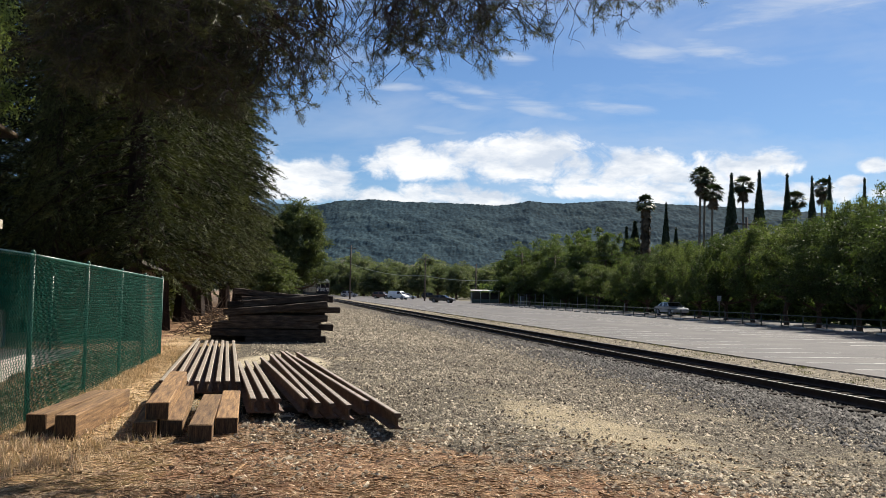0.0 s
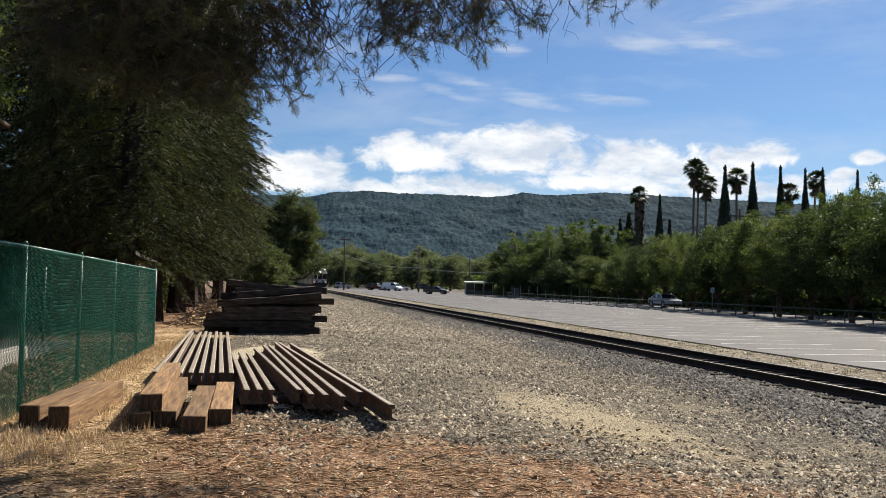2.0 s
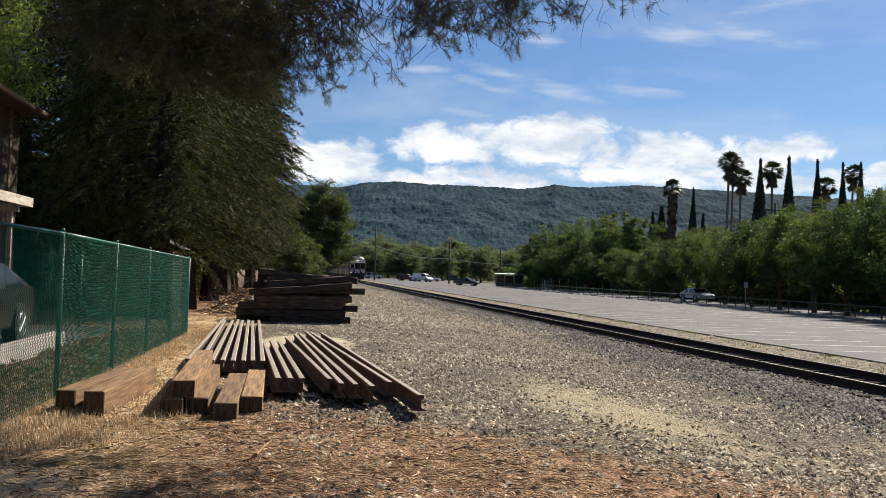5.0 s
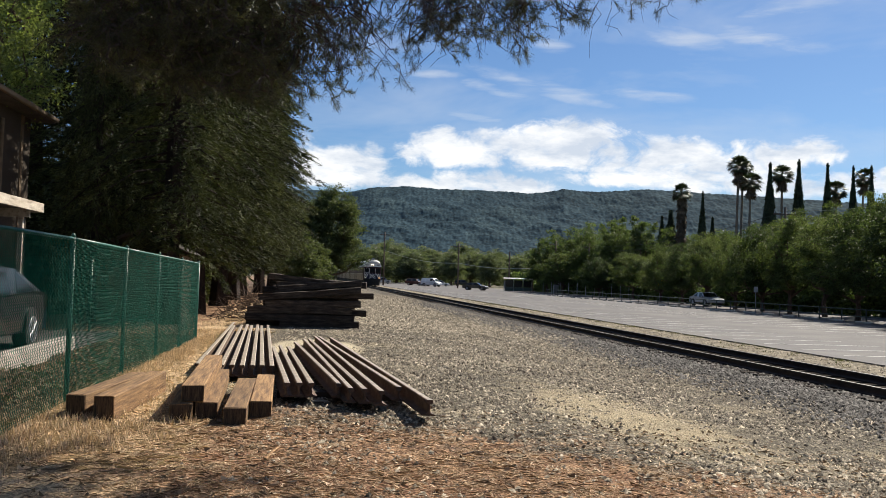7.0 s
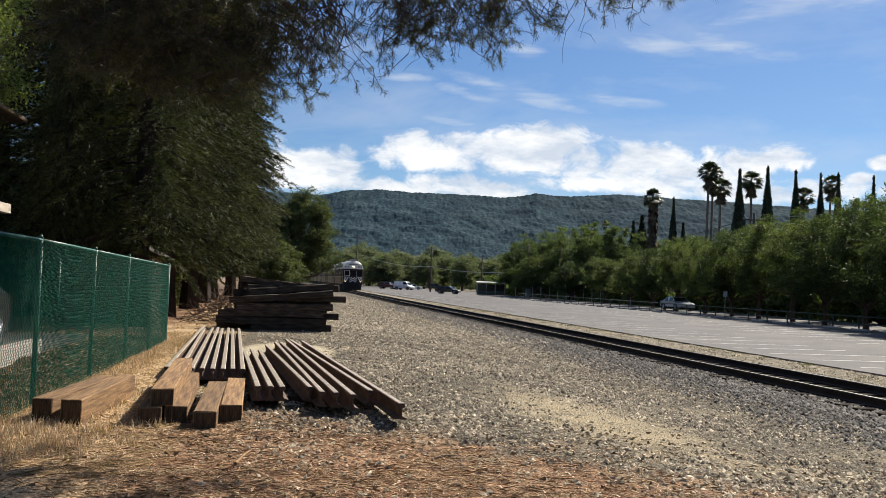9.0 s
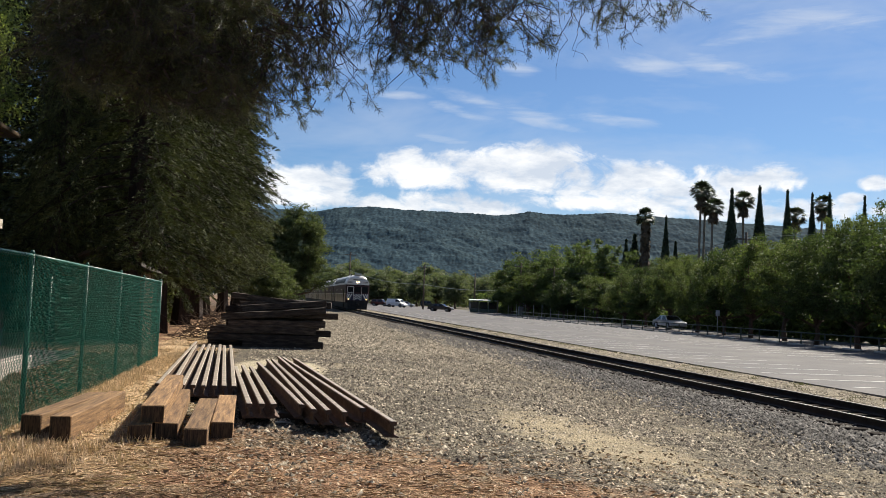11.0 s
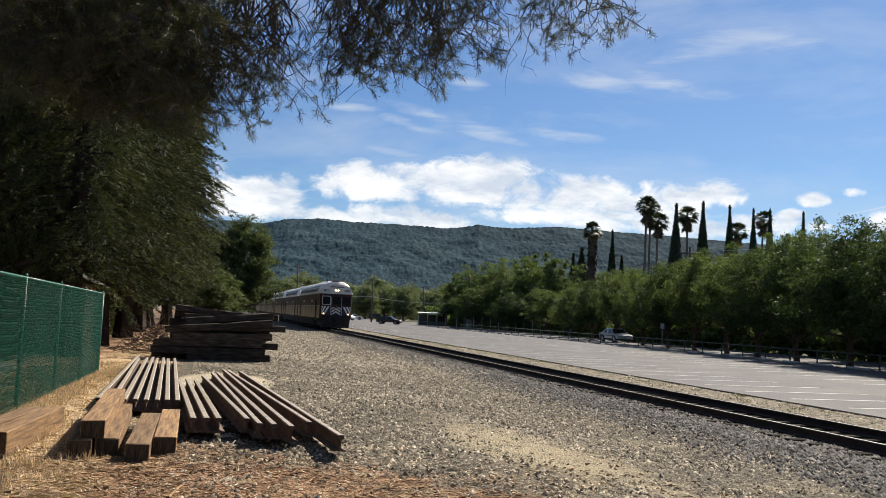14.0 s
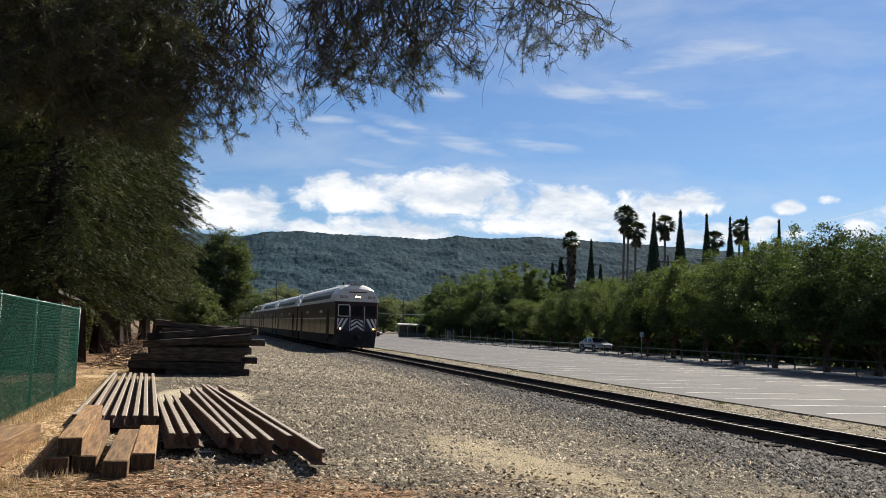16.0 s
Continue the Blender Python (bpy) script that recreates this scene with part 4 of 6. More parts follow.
# ---- stored rails and ties ----
def build_ties():
    def sleeper(name, ends, z, label, group, length=None, tilt=0.0, w=0.115, h=0.18):
        (n0, s0), (n1, s1) = ends
        ang = math.degrees(math.atan2(-(n1 - n0), s1 - s0))
        ln = math.hypot(n1 - n0, s1 - s0) if length is None else length
        bm = a_box(-w, w, 0, ln, 0, h, 0.009)
        bm.normal_update()
        for f in bm.faces:
            if abs(f.normal.y) > 0.9:
                f.material_index = 1
        for v in bm.verts:
            v.co += Vector((random.uniform(-0.004, 0.004), random.uniform(-0.006, 0.006), random.uniform(-0.003, 0.003)))
        ob = part(name, bm, [NEW_TIE, SHADED_TIE_END], label=label)
        tagged(ob, category="railway tie", group=group)
        ob.matrix_world = place(n0, s0, z, ang, tilt)
        return ob

    g = "loose brown ties"
    sleeper("railway_tie", ((-0.685, 9.03), (-0.74, 11.6)), 0.0, "brown creosoted wooden tie lying on the ground", g)
    sleeper("railway_tie", ((-0.455, 9.50), (-0.52, 12.0)), 0.0, "brown wooden tie beside another, end in shade", g)
    sleeper("railway_tie", ((-1.005, 9.40), (-1.17, 12.6)), 0.0, "brown wooden tie under a stacked one", g)
    sleeper("railway_tie", ((-1.245, 9.25), (-1.41, 12.0)), 0.0, "dark brown tie at the bottom of a small stack", g)
    sleeper("railway_tie", ((-1.145, 9.38), (-1.29, 12.75)), 0.181, "light brown tie laid on top of two others", g)
    sleeper("railway_tie", ((-2.30, 9.36), (-2.065, 11.45)), 0.0, "weathered brown tie lying along the green fence", g, w=0.1, h=0.25)
    sleeper("railway_tie", ((-1.99, 9.2), (-1.84, 11.5)), 0.0, "weathered brown tie in dry grass by the fence", g, w=0.1, h=0.26)


def build_rails():
    def stored(near, far, z0, z1, tilt=0.0):
        (n0, s0), (n1, s1) = near, far
        ang = math.degrees(math.atan2(-(n1 - n0), s1 - s0))
        run = math.hypot(n1 - n0, s1 - s0)
        ob = rail_mesh(run, [SHADED_RUST, SUNLIT_HEAD], "steel_rail", None, "rusty steel rail lying in a row on the gravel")
        tagged(ob, category="rail", group="stored rails")
        ob.matrix_world = place(n0, s0, z0, ang, math.degrees(math.atan2(z1 - z0, run)), tilt)

    def block(n, s, turn, length, h, label):
        bm = a_box(-length / 2, length / 2, -0.08, 0.08, 0, h, 0.008)
        ob = part("dunnage_block", bm, OLD_TIE, label=label)
        tagged(ob, category="timber block", group="rail dunnage")
        ob.matrix_world = place(n, s, -0.012, turn)

    for k, (a, b) in enumerate(zip((-1.37, -1.22, -1.07, -0.92, -0.77, -0.635, -0.49), (-1.86, -1.68, -1.56, -1.43, -1.29, -1.165, -1.02))):
        stored((a * 0.975, (13.1 + 0.02 * (k % 3)) * 0.975), (b, 23.0 + (0.3 * k) % 0.7), 0.05, 0.01)
    block(-0.94, 13.3, 3, 1.35, 0.058, "flat dark timber under the stored rails")
    stored((-1.62, 13.6), (-2.02, 25.0), -0.02, -0.02)
    # the near ends of the second row are propped clear of the ground
    for a, b in (((-0.22, 11.1), (-0.62, 16.8)), ((-0.07, 11.12), (-0.49, 17.0)), ((0.09, 11.1), (-0.33, 16.8)), ((0.42, 11.1), (-0.22, 17.9)),
                 ((0.55, 10.66), (-0.05, 18.8)), ((0.73, 10.6), (0.07, 18.8)), ((0.91, 10.44), (0.19, 19.7)), ((1.16, 10.85), (0.28, 19.6)), ((1.39, 9.72), (0.52, 19.4))):
        stored((a[0] * 0.945, a[1] * 0.945), b, 0.09, 0.005, random.uniform(-3, 3))
    block(0.16, 11.2, -2, 1.0, 0.084, "dark timber block propping the stored rails")
    block(0.84, 11.0, -2, 0.85, 0.084, "dark timber block propping the stored rails")


def build_stack():
    rng = random.Random(8)
    g = "old tie stack"
    # n of left end, s, z, yaw, tilt, length: the timbers of the front face, then the rows behind
    rows = [(-0.85, 27.42, -0.10, 0.6, 0.0, 2.45), (-1.9, 27.40, 0.10, 0.4, 0.3, 3.35), (-1.84, 27.44, 0.315, -0.5, 0.0, 3.2), (-0.55, 27.66, 0.27, 1.5, 0.3, 2.4),
            (-1.3, 27.48, 0.53, -1.0, -0.4, 2.95), (-1.5, 27.42, 0.70, 1.0, -5.4, 3.15), (-0.7, 27.70, 0.80, -2.0, -0.6, 2.75), (-0.95, 27.78, 0.96, 2.0, -5.6, 2.65),
            (-1.28, 28.30, 1.37, -3.0, 5.2, 2.2), (-1.25, 28.55, 1.18, 4.0, 1.0, 2.5), (-1.0, 28.05, 1.08, -4.0, -1.5, 2.5), (-1.45, 28.15, 0.92, 6.0, 0.6, 2.4), (-0.4, 28.9, 1.22, -8.0, 2.0, 2.3)]
    for layer, z in enumerate((-0.10, 0.10, 0.30, 0.50, 0.70, 0.90)):
        for k in range(4 if layer < 4 else 3):
            rows.append(((-1.75, -1.55, -1.5, -1.3, -1.15, -1.2)[layer] + rng.uniform(-0.25, 0.2), 28.0 + k * 0.33 + rng.uniform(-0.04, 0.04), z, rng.uniform(-3.5, 3.5), rng.uniform(-1.0, 1.0), rng.uniform(2.55, 3.0)))
    for n, s, z, yaw, tilt, ln in rows:
        h = rng.uniform(0.185, 0.215)
        bm = a_box(0, ln, -0.125, 0.125, 0, h, 0.016)
        bmesh.ops.subdivide_edges(bm, edges=[e for e in bm.edges if e.calc_length() > 1], cuts=6)
        sag = rng.uniform(-0.02, 0.02)
        for v in bm.verts:
            v.co += Vector((rng.uniform(-0.015, 0.015), rng.uniform(-0.013, 0.013), rng.uniform(-0.014, 0.008) + sag * math.sin(v.co.x / ln * math.pi)))
        ob = part("old_railway_tie", bm, OLD_TIE, label="blackened split old wooden tie in a rough stack")
        tagged(ob, category="railway tie", group=g)
        ob.matrix_world = place(n, s, z, yaw, 0, tilt)


build_ties()
build_rails()
build_stack()


# ---- fence ----
def build_fence():
    posts = [1.45, 4.45, 7.4, 10.36, 13.3, 16.15, 18.95, 21.7]
    fence = thing("chain_link_fence", "green vinyl-coated chain-link fence with round steel posts", "fence", place(-2.62, 0, 0))

    def gz(s):
        return float(np.interp(s, (0, 10, 22), (0.05, 0.05, -0.10)))

    for s in posts:
        r = 0.038 if s in (posts[0], posts[-1]) else 0.028
        bm = rod(bmesh.new(), (-0.03, s, gz(s) - 0.1), (-0.03, s, gz(s) + 1.84), r, seg=10)
        rod(bm, (-0.03, s, gz(s) + 1.84), (-0.03, s, gz(s) + 1.88), r * 1.2, r * 0.5, seg=10)
        part("post", bm, GREEN_POST, fence, smooth=True)
    for a, b in zip(posts, posts[1:]):
        part("top_rail", rod(bmesh.new(), (-0.03, a, gz(a) + 1.82), (-0.03, b, gz(b) + 1.82), 0.021, seg=8), GREEN_POST, fence, smooth=True)
    pitch, r = 0.056, 0.0030
    segs = []

    def weave(p0, p1, z0f, height):
        p0, p1 = np.array(p0, dtype=float), np.array(p1, dtype=float)
        ln = np.linalg.norm(p1 - p0)
        d = (p1 - p0) / ln
        out = np.array((d[1], -d[0]))
        for k in range(int(ln / pitch)):
            zs = np.arange(0.0, height, pitch / 2)
            for j in range(len(zs) - 1):
                a = k * pitch + (pitch * 0.5 if j % 2 else -pitch * 0.0)
                b = k * pitch + (-pitch * 0.0 if j % 2 else pitch * 0.5)
                pa, pb = p0 + d * a, p0 + d * b
                w = 0.003 if j % 2 else -0.003
                segs.append((*(pa - out * w), z0f(pa[1]) + zs[j], *(pb + out * w), z0f(pb[1]) + zs[j + 1]))
                pa2, pb2 = p0 + d * (k * pitch + (pitch * 0.5 if j % 2 else pitch)), p0 + d * (k * pitch + (pitch if j % 2 else pitch * 0.5))
                segs.append((*(pa2 - out * w), z0f(pa2[1]) + zs[j], *(pb2 + out * w), z0f(pb2[1]) + zs[j + 1]))

    weave((0.0, 1.45), (0.0, 21.7), gz, 1.83)
    weave((-0.03, 21.7), (-5.0, 21.75), gz, 1.83)
    sg = np.array(segs)
    a, b = sg[:, :3], sg[:, 3:]
    d = b - a
    d /= np.linalg.norm(d, axis=1)[:, None]
    s1 = np.cross(d, np.array((1.0, 0, 0.2)))
    s1 /= np.linalg.norm(s1, axis=1)[:, None]
    s2 = np.cross(d, s1)
    ring = []
    for end in (a, b):
        for k in range(3):
            t = 2 * math.pi * k / 3
            ring.append(end + r * (math.cos(t) * s1 + math.sin(t) * s2))
    verts = np.stack(ring, 1).reshape(-1, 3)
    base = (np.arange(len(sg)) * 6)[:, None]
    idx = np.concatenate([base + np.array([[0, 1, 4, 3]]), base + np.array([[1, 2, 5, 4]]), base + np.array([[2, 0, 3, 5]])])
    array_part("wire_mesh", verts, 4, GREEN_WIRE, fence, "green diamond wire mesh", "stuff", idx)
    for k in (1, 2):
        part("post", rod(bmesh.new(), (-2.5 * k, 21.78, -0.2), (-2.5 * k, 21.78, 1.74), 0.028, seg=10), GREEN_POST, fence, smooth=True)


build_fence()


# ---- loose stone, straw and grass ----
def pebbles(name, rng, n, s, size, mat, label, category, sink=0.3, bedded=True):
    """Angular stones, each an eight-sided lump, as one object."""
    k = len(n)
    base = np.array(((1, 0, 0), (0, 1, 0), (-1, 0, 0), (0, -1, 0), (0, 0, 1), (0, 0, -1)), dtype=float)
    v = base[None] * rng.uniform(0.6, 1.15, (k, 6, 1)) + rng.normal(0, 0.16, (k, 6, 3))
    v *= np.array((1.0, 0.8, 0.56)) * (size * (0.45 + 1.5 * rng.uniform(0, 1, k) ** 2.6))[:, None, None]
    a = rng.uniform(0, 2 * math.pi, k)
    ca, sa = np.cos(a)[:, None], np.sin(a)[:, None]
    x = v[:, :, 0] * ca - v[:, :, 1] * sa
    y = v[:, :, 0] * sa + v[:, :, 1] * ca
    v[:, :, 0], v[:, :, 1] = x, y
    tilt = rng.normal(0, 0.28, k)[:, None]
    v[:, :, 2] += v[:, :, 0] * tilt
    z = ground_z(n, s) + size * sink
    v += np.stack([n, s, z], 1)[:, None, :]
    v[:, :4, 2] -= size * 0.25
    tri = np.array(((0, 1, 4), (1, 2, 4), (2, 3, 4), (3, 0, 4), (1, 0, 5), (2, 1, 5), (3, 2, 5), (0, 3, 5)))[:4 if bedded else 8]
    idx = (np.arange(k) * 6)[:, None, None] + tri[None]
    ob = array_part(name, v.reshape(-1, 3), 3, mat, label=label, kind="stuff", index=idx.reshape(-1, 3))
    tagged(ob, category=category)
    ob.matrix_world = place(0, 0)


def build_stones():
    rng = np.random.default_rng(17)

    def field(k, n0, n1, s0, s1, near=1.6):
        n = rng.uniform(n0, n1, k)
        s = s0 + (s1 - s0) * rng.uniform(0, 1, k) ** near
        return n, s

    n, s = field(150000, -0.6, 9.2, 5.5, 38, 1.35)
    thick = np.array([noise.noise((a * 0.45, b * 0.45, 2.0)) for a, b in zip(n, s)])
    patch = np.array([noise.noise((a * 0.8, b * 0.8, 31.0)) for a, b in zip(n, s)])
    sandy = np.exp(-((n - 4.3) / 1.5) ** 2 - ((s - 11.2) / 3.4) ** 2)
    duff = 1 - step(8.2, 10.4, s + 0.6 * n)
    keep = rng.uniform(0, 1, len(n)) < np.clip(0.55 + thick * 0.9, 0.12, 1) * (1 - 0.93 * sandy) * (1 - 0.9 * duff * np.clip(0.9 + 0.8 * patch, 0.6, 1))
    pebbles("gravel", rng, n[keep], s[keep], 0.024, STONE, "loose pale crushed gravel scattered over the dirt", "gravel")
    n, s = field(2200, -0.5, 9.0, 5.5, 30)
    ok = (s + 0.6 * n > 9.0 + rng.uniform(-1.5, 1.5, len(n))) & (rng.uniform(0, 1, len(n)) > 0.9 * np.exp(-((n - 4.3) / 1.3) ** 2 - ((s - 11.2) / 3.0) ** 2))
    n, s = n[ok], s[ok]
    n2, s2 = field(30000, 0.5, 9.6, 30, 95, 1.5)
    pebbles("far_gravel", rng, n2, s2, 0.042, STONE, "pale crushed gravel farther along the track", "gravel")
    pebbles("loose_rock", rng, n, s, 0.036, STONE, "scattered larger grey and tan rocks on the gravel", "rock")
    n, s = field(30000, 0, 1, 8, 70, 1.7)
    n = 7.9 + 2.85 * n ** 0.55
    pebbles("ballast", rng, n, s, 0.040, BALLAST, "dark grey angular ballast along the track shoulder", "ballast", 0.5)
    n, s = field(7000, 12.5, 13.8, 8, 60, 1.5)
    pebbles("track_ballast", rng, n, s, 0.028, BALLAST, "grey ballast between and beyond the rails", "ballast", 0.4)
    n, s = field(5200, 13.1, 15.5, 10, 75, 1.5)
    pebbles("verge_gravel", rng, n, s, 0.03, STONE, "pale stones and dirt between track and car park", "gravel", 0.3)
    n, s = field(170, -2.2, 7.5, 5.4, 10.5, 1.0)
    pebbles("dirt_clod", rng, n, s, 0.024, CLOD, "dark clods and bark lumps on the needle litter", "clod", 0.5)
    n, s = field(6500, -0.5, 8.6, 7.5, 34.0, 1.4)
    ok = (s + 0.6 * n > 9.6 + rng.uniform(-0.8, 0.8, len(n))) & (rng.uniform(0, 1, len(n)) > 1.2 * np.exp(-((n - 4.3) / 1.6) ** 2 - ((s - 11.2) / 3.6) ** 2))
    n, s = n[ok], s[ok]
    pebbles("dark_stone", rng, n, s, 0.030, CLOD, "dark stones scattered over the pale gravel", "rock", 0.4)
    n, s = field(150, 3.2, 7.0, 8.0, 11.8, 1.4)
    pebbles("rock_clod", rng, n, s, 0.026, STONE, "dark clods and stones on the sandy patch", "rock", 0.4)


def blades(name, rng, n, s, height, width, mat, label, category, lie=0.0, z_extra=0.0):
    k = len(n)
    az = rng.uniform(0, 2 * math.pi, k)
    lean = rng.uniform(0.1, 0.7, k) if not lie else np.full(k, lie)
    h = height * rng.uniform(0.5, 1.4, k)
    d = np.stack([np.cos(az) * np.sin(lean), np.sin(az) * np.sin(lean), np.cos(lean)], 1)
    side = np.stack([-np.sin(az), np.cos(az), np.zeros(k)], 1) * width
    base = np.stack([n, s, ground_z(n, s) + z_extra], 1)
    tip = base + d * h[:, None]
    mid = base + d * h[:, None] * 0.55 + np.array((0, 0, 0.06)) * h[:, None]
    v = np.stack([base - side, base + side, mid + side * 0.8, tip, mid - side * 0.8], 1)
    ob = array_part(name, v.reshape(-1, 3), 5, mat, label=label, kind="stuff")
    tagged(ob, category=category)
    ob.matrix_world = place(0, 0)


def build_litter():
    rng = np.random.default_rng(23)
    # dry grass along the fence foot and in tufts over the verge
    spots = [(rng.normal(-2.45, 0.22), rng.uniform(4, 23)) for _ in range(330)] + [(rng.uniform(-3.0, -1.2), rng.uniform(8.0, 12)) for _ in range(60)] + [(rng.uniform(-2.9, -1.3), rng.uniform(7.6, 9.0)) for _ in range(35)] + [(rng.uniform(-3.2, -1.5), rng.uniform(22, 34)) for _ in range(90)]
    n = np.concatenate([rng.normal(a, 0.09, 34) for a, b in spots])
    s = np.concatenate([rng.normal(b, 0.09, 34) for a, b in spots])
    blades("dry_grass", rng, n, s, 0.085, 0.0035, DRY_GRASS, "dry straw-coloured grass along the fence foot", "grass")
    n = rng.uniform(-4.2, -0.9, 14000)
    s = 7 + 18 * rng.uniform(0, 1, 14000) ** 1.5
    blades("straw", rng, n, s, 0.11, 0.003, DRY_GRASS, "flattened dry straw on the verge", "straw", lie=1.48, z_extra=0.012)
    n = rng.uniform(-4.5, 7.5, 38000)
    s = 5.2 + 4.6 * rng.uniform(0, 1, 38000) ** 1.2
    patch = np.array([noise.noise((a * 0.8, b * 0.8, 31.0)) for a, b in zip(n, s)])
    keep = rng.uniform(0, 1, 38000) < (1.0 - 0.9 * step(8.0, 10.2, s + 0.6 * n)) * np.clip(0.75 + 1.2 * patch, 0.25, 1)
    blades("fallen_needles", rng, n[keep], s[keep], 0.10, 0.0022, STRAW_BITS, "reddish brown fallen pine needles on the dirt", "litter", lie=1.50, z_extra=0.012)
    n = rng.uniform(-3.0, 6.5, 1100)
    s = 5.2 + 4.2 * rng.uniform(0, 1, 1100)
    blades("wood_chips", rng, n, s, 0.06, 0.008, DRY_GRASS, "pale wood chips and bark bits on the dirt", "litter", lie=1.45, z_extra=0.014)
    # weeds and straw along the far side of the track
    spots = [(rng.normal(15.2, 0.16), rng.uniform(12, 90)) for _ in range(110)] + [(rng.uniform(13.4, 15.3), rng.uniform(12, 80)) for _ in range(60)]
    n = np.concatenate([rng.normal(a, 0.10, 26) for a, b in spots])
    s = np.concatenate([rng.normal(b, 0.14, 26) for a, b in spots])
    blades("verge_weeds", rng, n, s, 0.06, 0.006, IVY, "low dusty weeds at the car park edge", "weeds")
    # leafy scraps blown over the dirt
    n, s = rng.uniform(-3.5, 6.0, 1500), 5.2 + 5.2 * rng.uniform(0, 1, 1500) ** 1.2
    pts = np.stack([n, s, ground_z(n, s) + 0.018], 1)
    ob = array_part("fallen_leaves", leaves(rng, pts, 0.028, 0.016, 0.75), 3, DEAD_LEAF, label="small dry brown leaves on the dirt", kind="stuff")
    tagged(ob, category="litter")
    ob.matrix_world = place(0, 0)
    # fallen sticks
    stick_rng = random.Random(4)
    for n0, s0, ln, turn, r, mat, lab in ((-0.30, 7.35, 0.55, 82, 0.016, NEW_TIE, "pale broken stick on the dirt"), (-1.05, 8.45, 0.22, 20, 0.018, NEW_TIE, "short pale piece of wood on the dirt"),
                                          (0.10, 10.75, 0.18, 10, 0.014, CONCRETE, "small pale block under the rails"), (-2.9, 7.3, 0.5, 60, 0.010, BARK, "thin dark twig in dry grass"),
                                          (1.4, 7.6, 0.25, 35, 0.01, BARK, "small dark twig on needle litter")):
        pts = [((0, 0, 0), r), ((ln * 0.5, stick_rng.uniform(-0.02, 0.02), 0.008), r * 0.9), ((ln, stick_rng.uniform(-0.03, 0.03), 0), r * 0.5)]
        ob = part("stick", limb_mesh([pts], 6), mat, label=lab)
        tagged(ob, category="stick")
        ob.matrix_world = place(n0, s0, float(ground_z(n0, s0)) + r * 0.9, turn)
    # brush heap by the old ties
    paths = []
    for _ in range(260):
        a = Vector((stick_rng.gauss(-2.0, 0.55), stick_rng.gauss(31.6, 1.2), 0))
        d = Vector((stick_rng.gauss(0, 1), stick_rng.gauss(0, 1), stick_rng.uniform(-0.2, 0.8))).normalized() * stick_rng.uniform(0.4, 1.1)
        z = max(0, 0.95 - 0.8 * abs(a.x + 2.0)) * stick_rng.random() - 0.1
        p = Vector((a.x, a.y, z))
        paths.append([(p, 0.016), (p + d * 0.5 + Vector((0, 0, 0.05)), 0.011), (p + d, 0.003)])
    ob = part("brush_heap", limb_mesh(paths, 4), [BARK], label="heap of dry cut branches beside the old ties", kind="stuff")
    tagged(ob, category="brush")
    ob.matrix_world = place(0, 0)


build_stones()
build_litter()


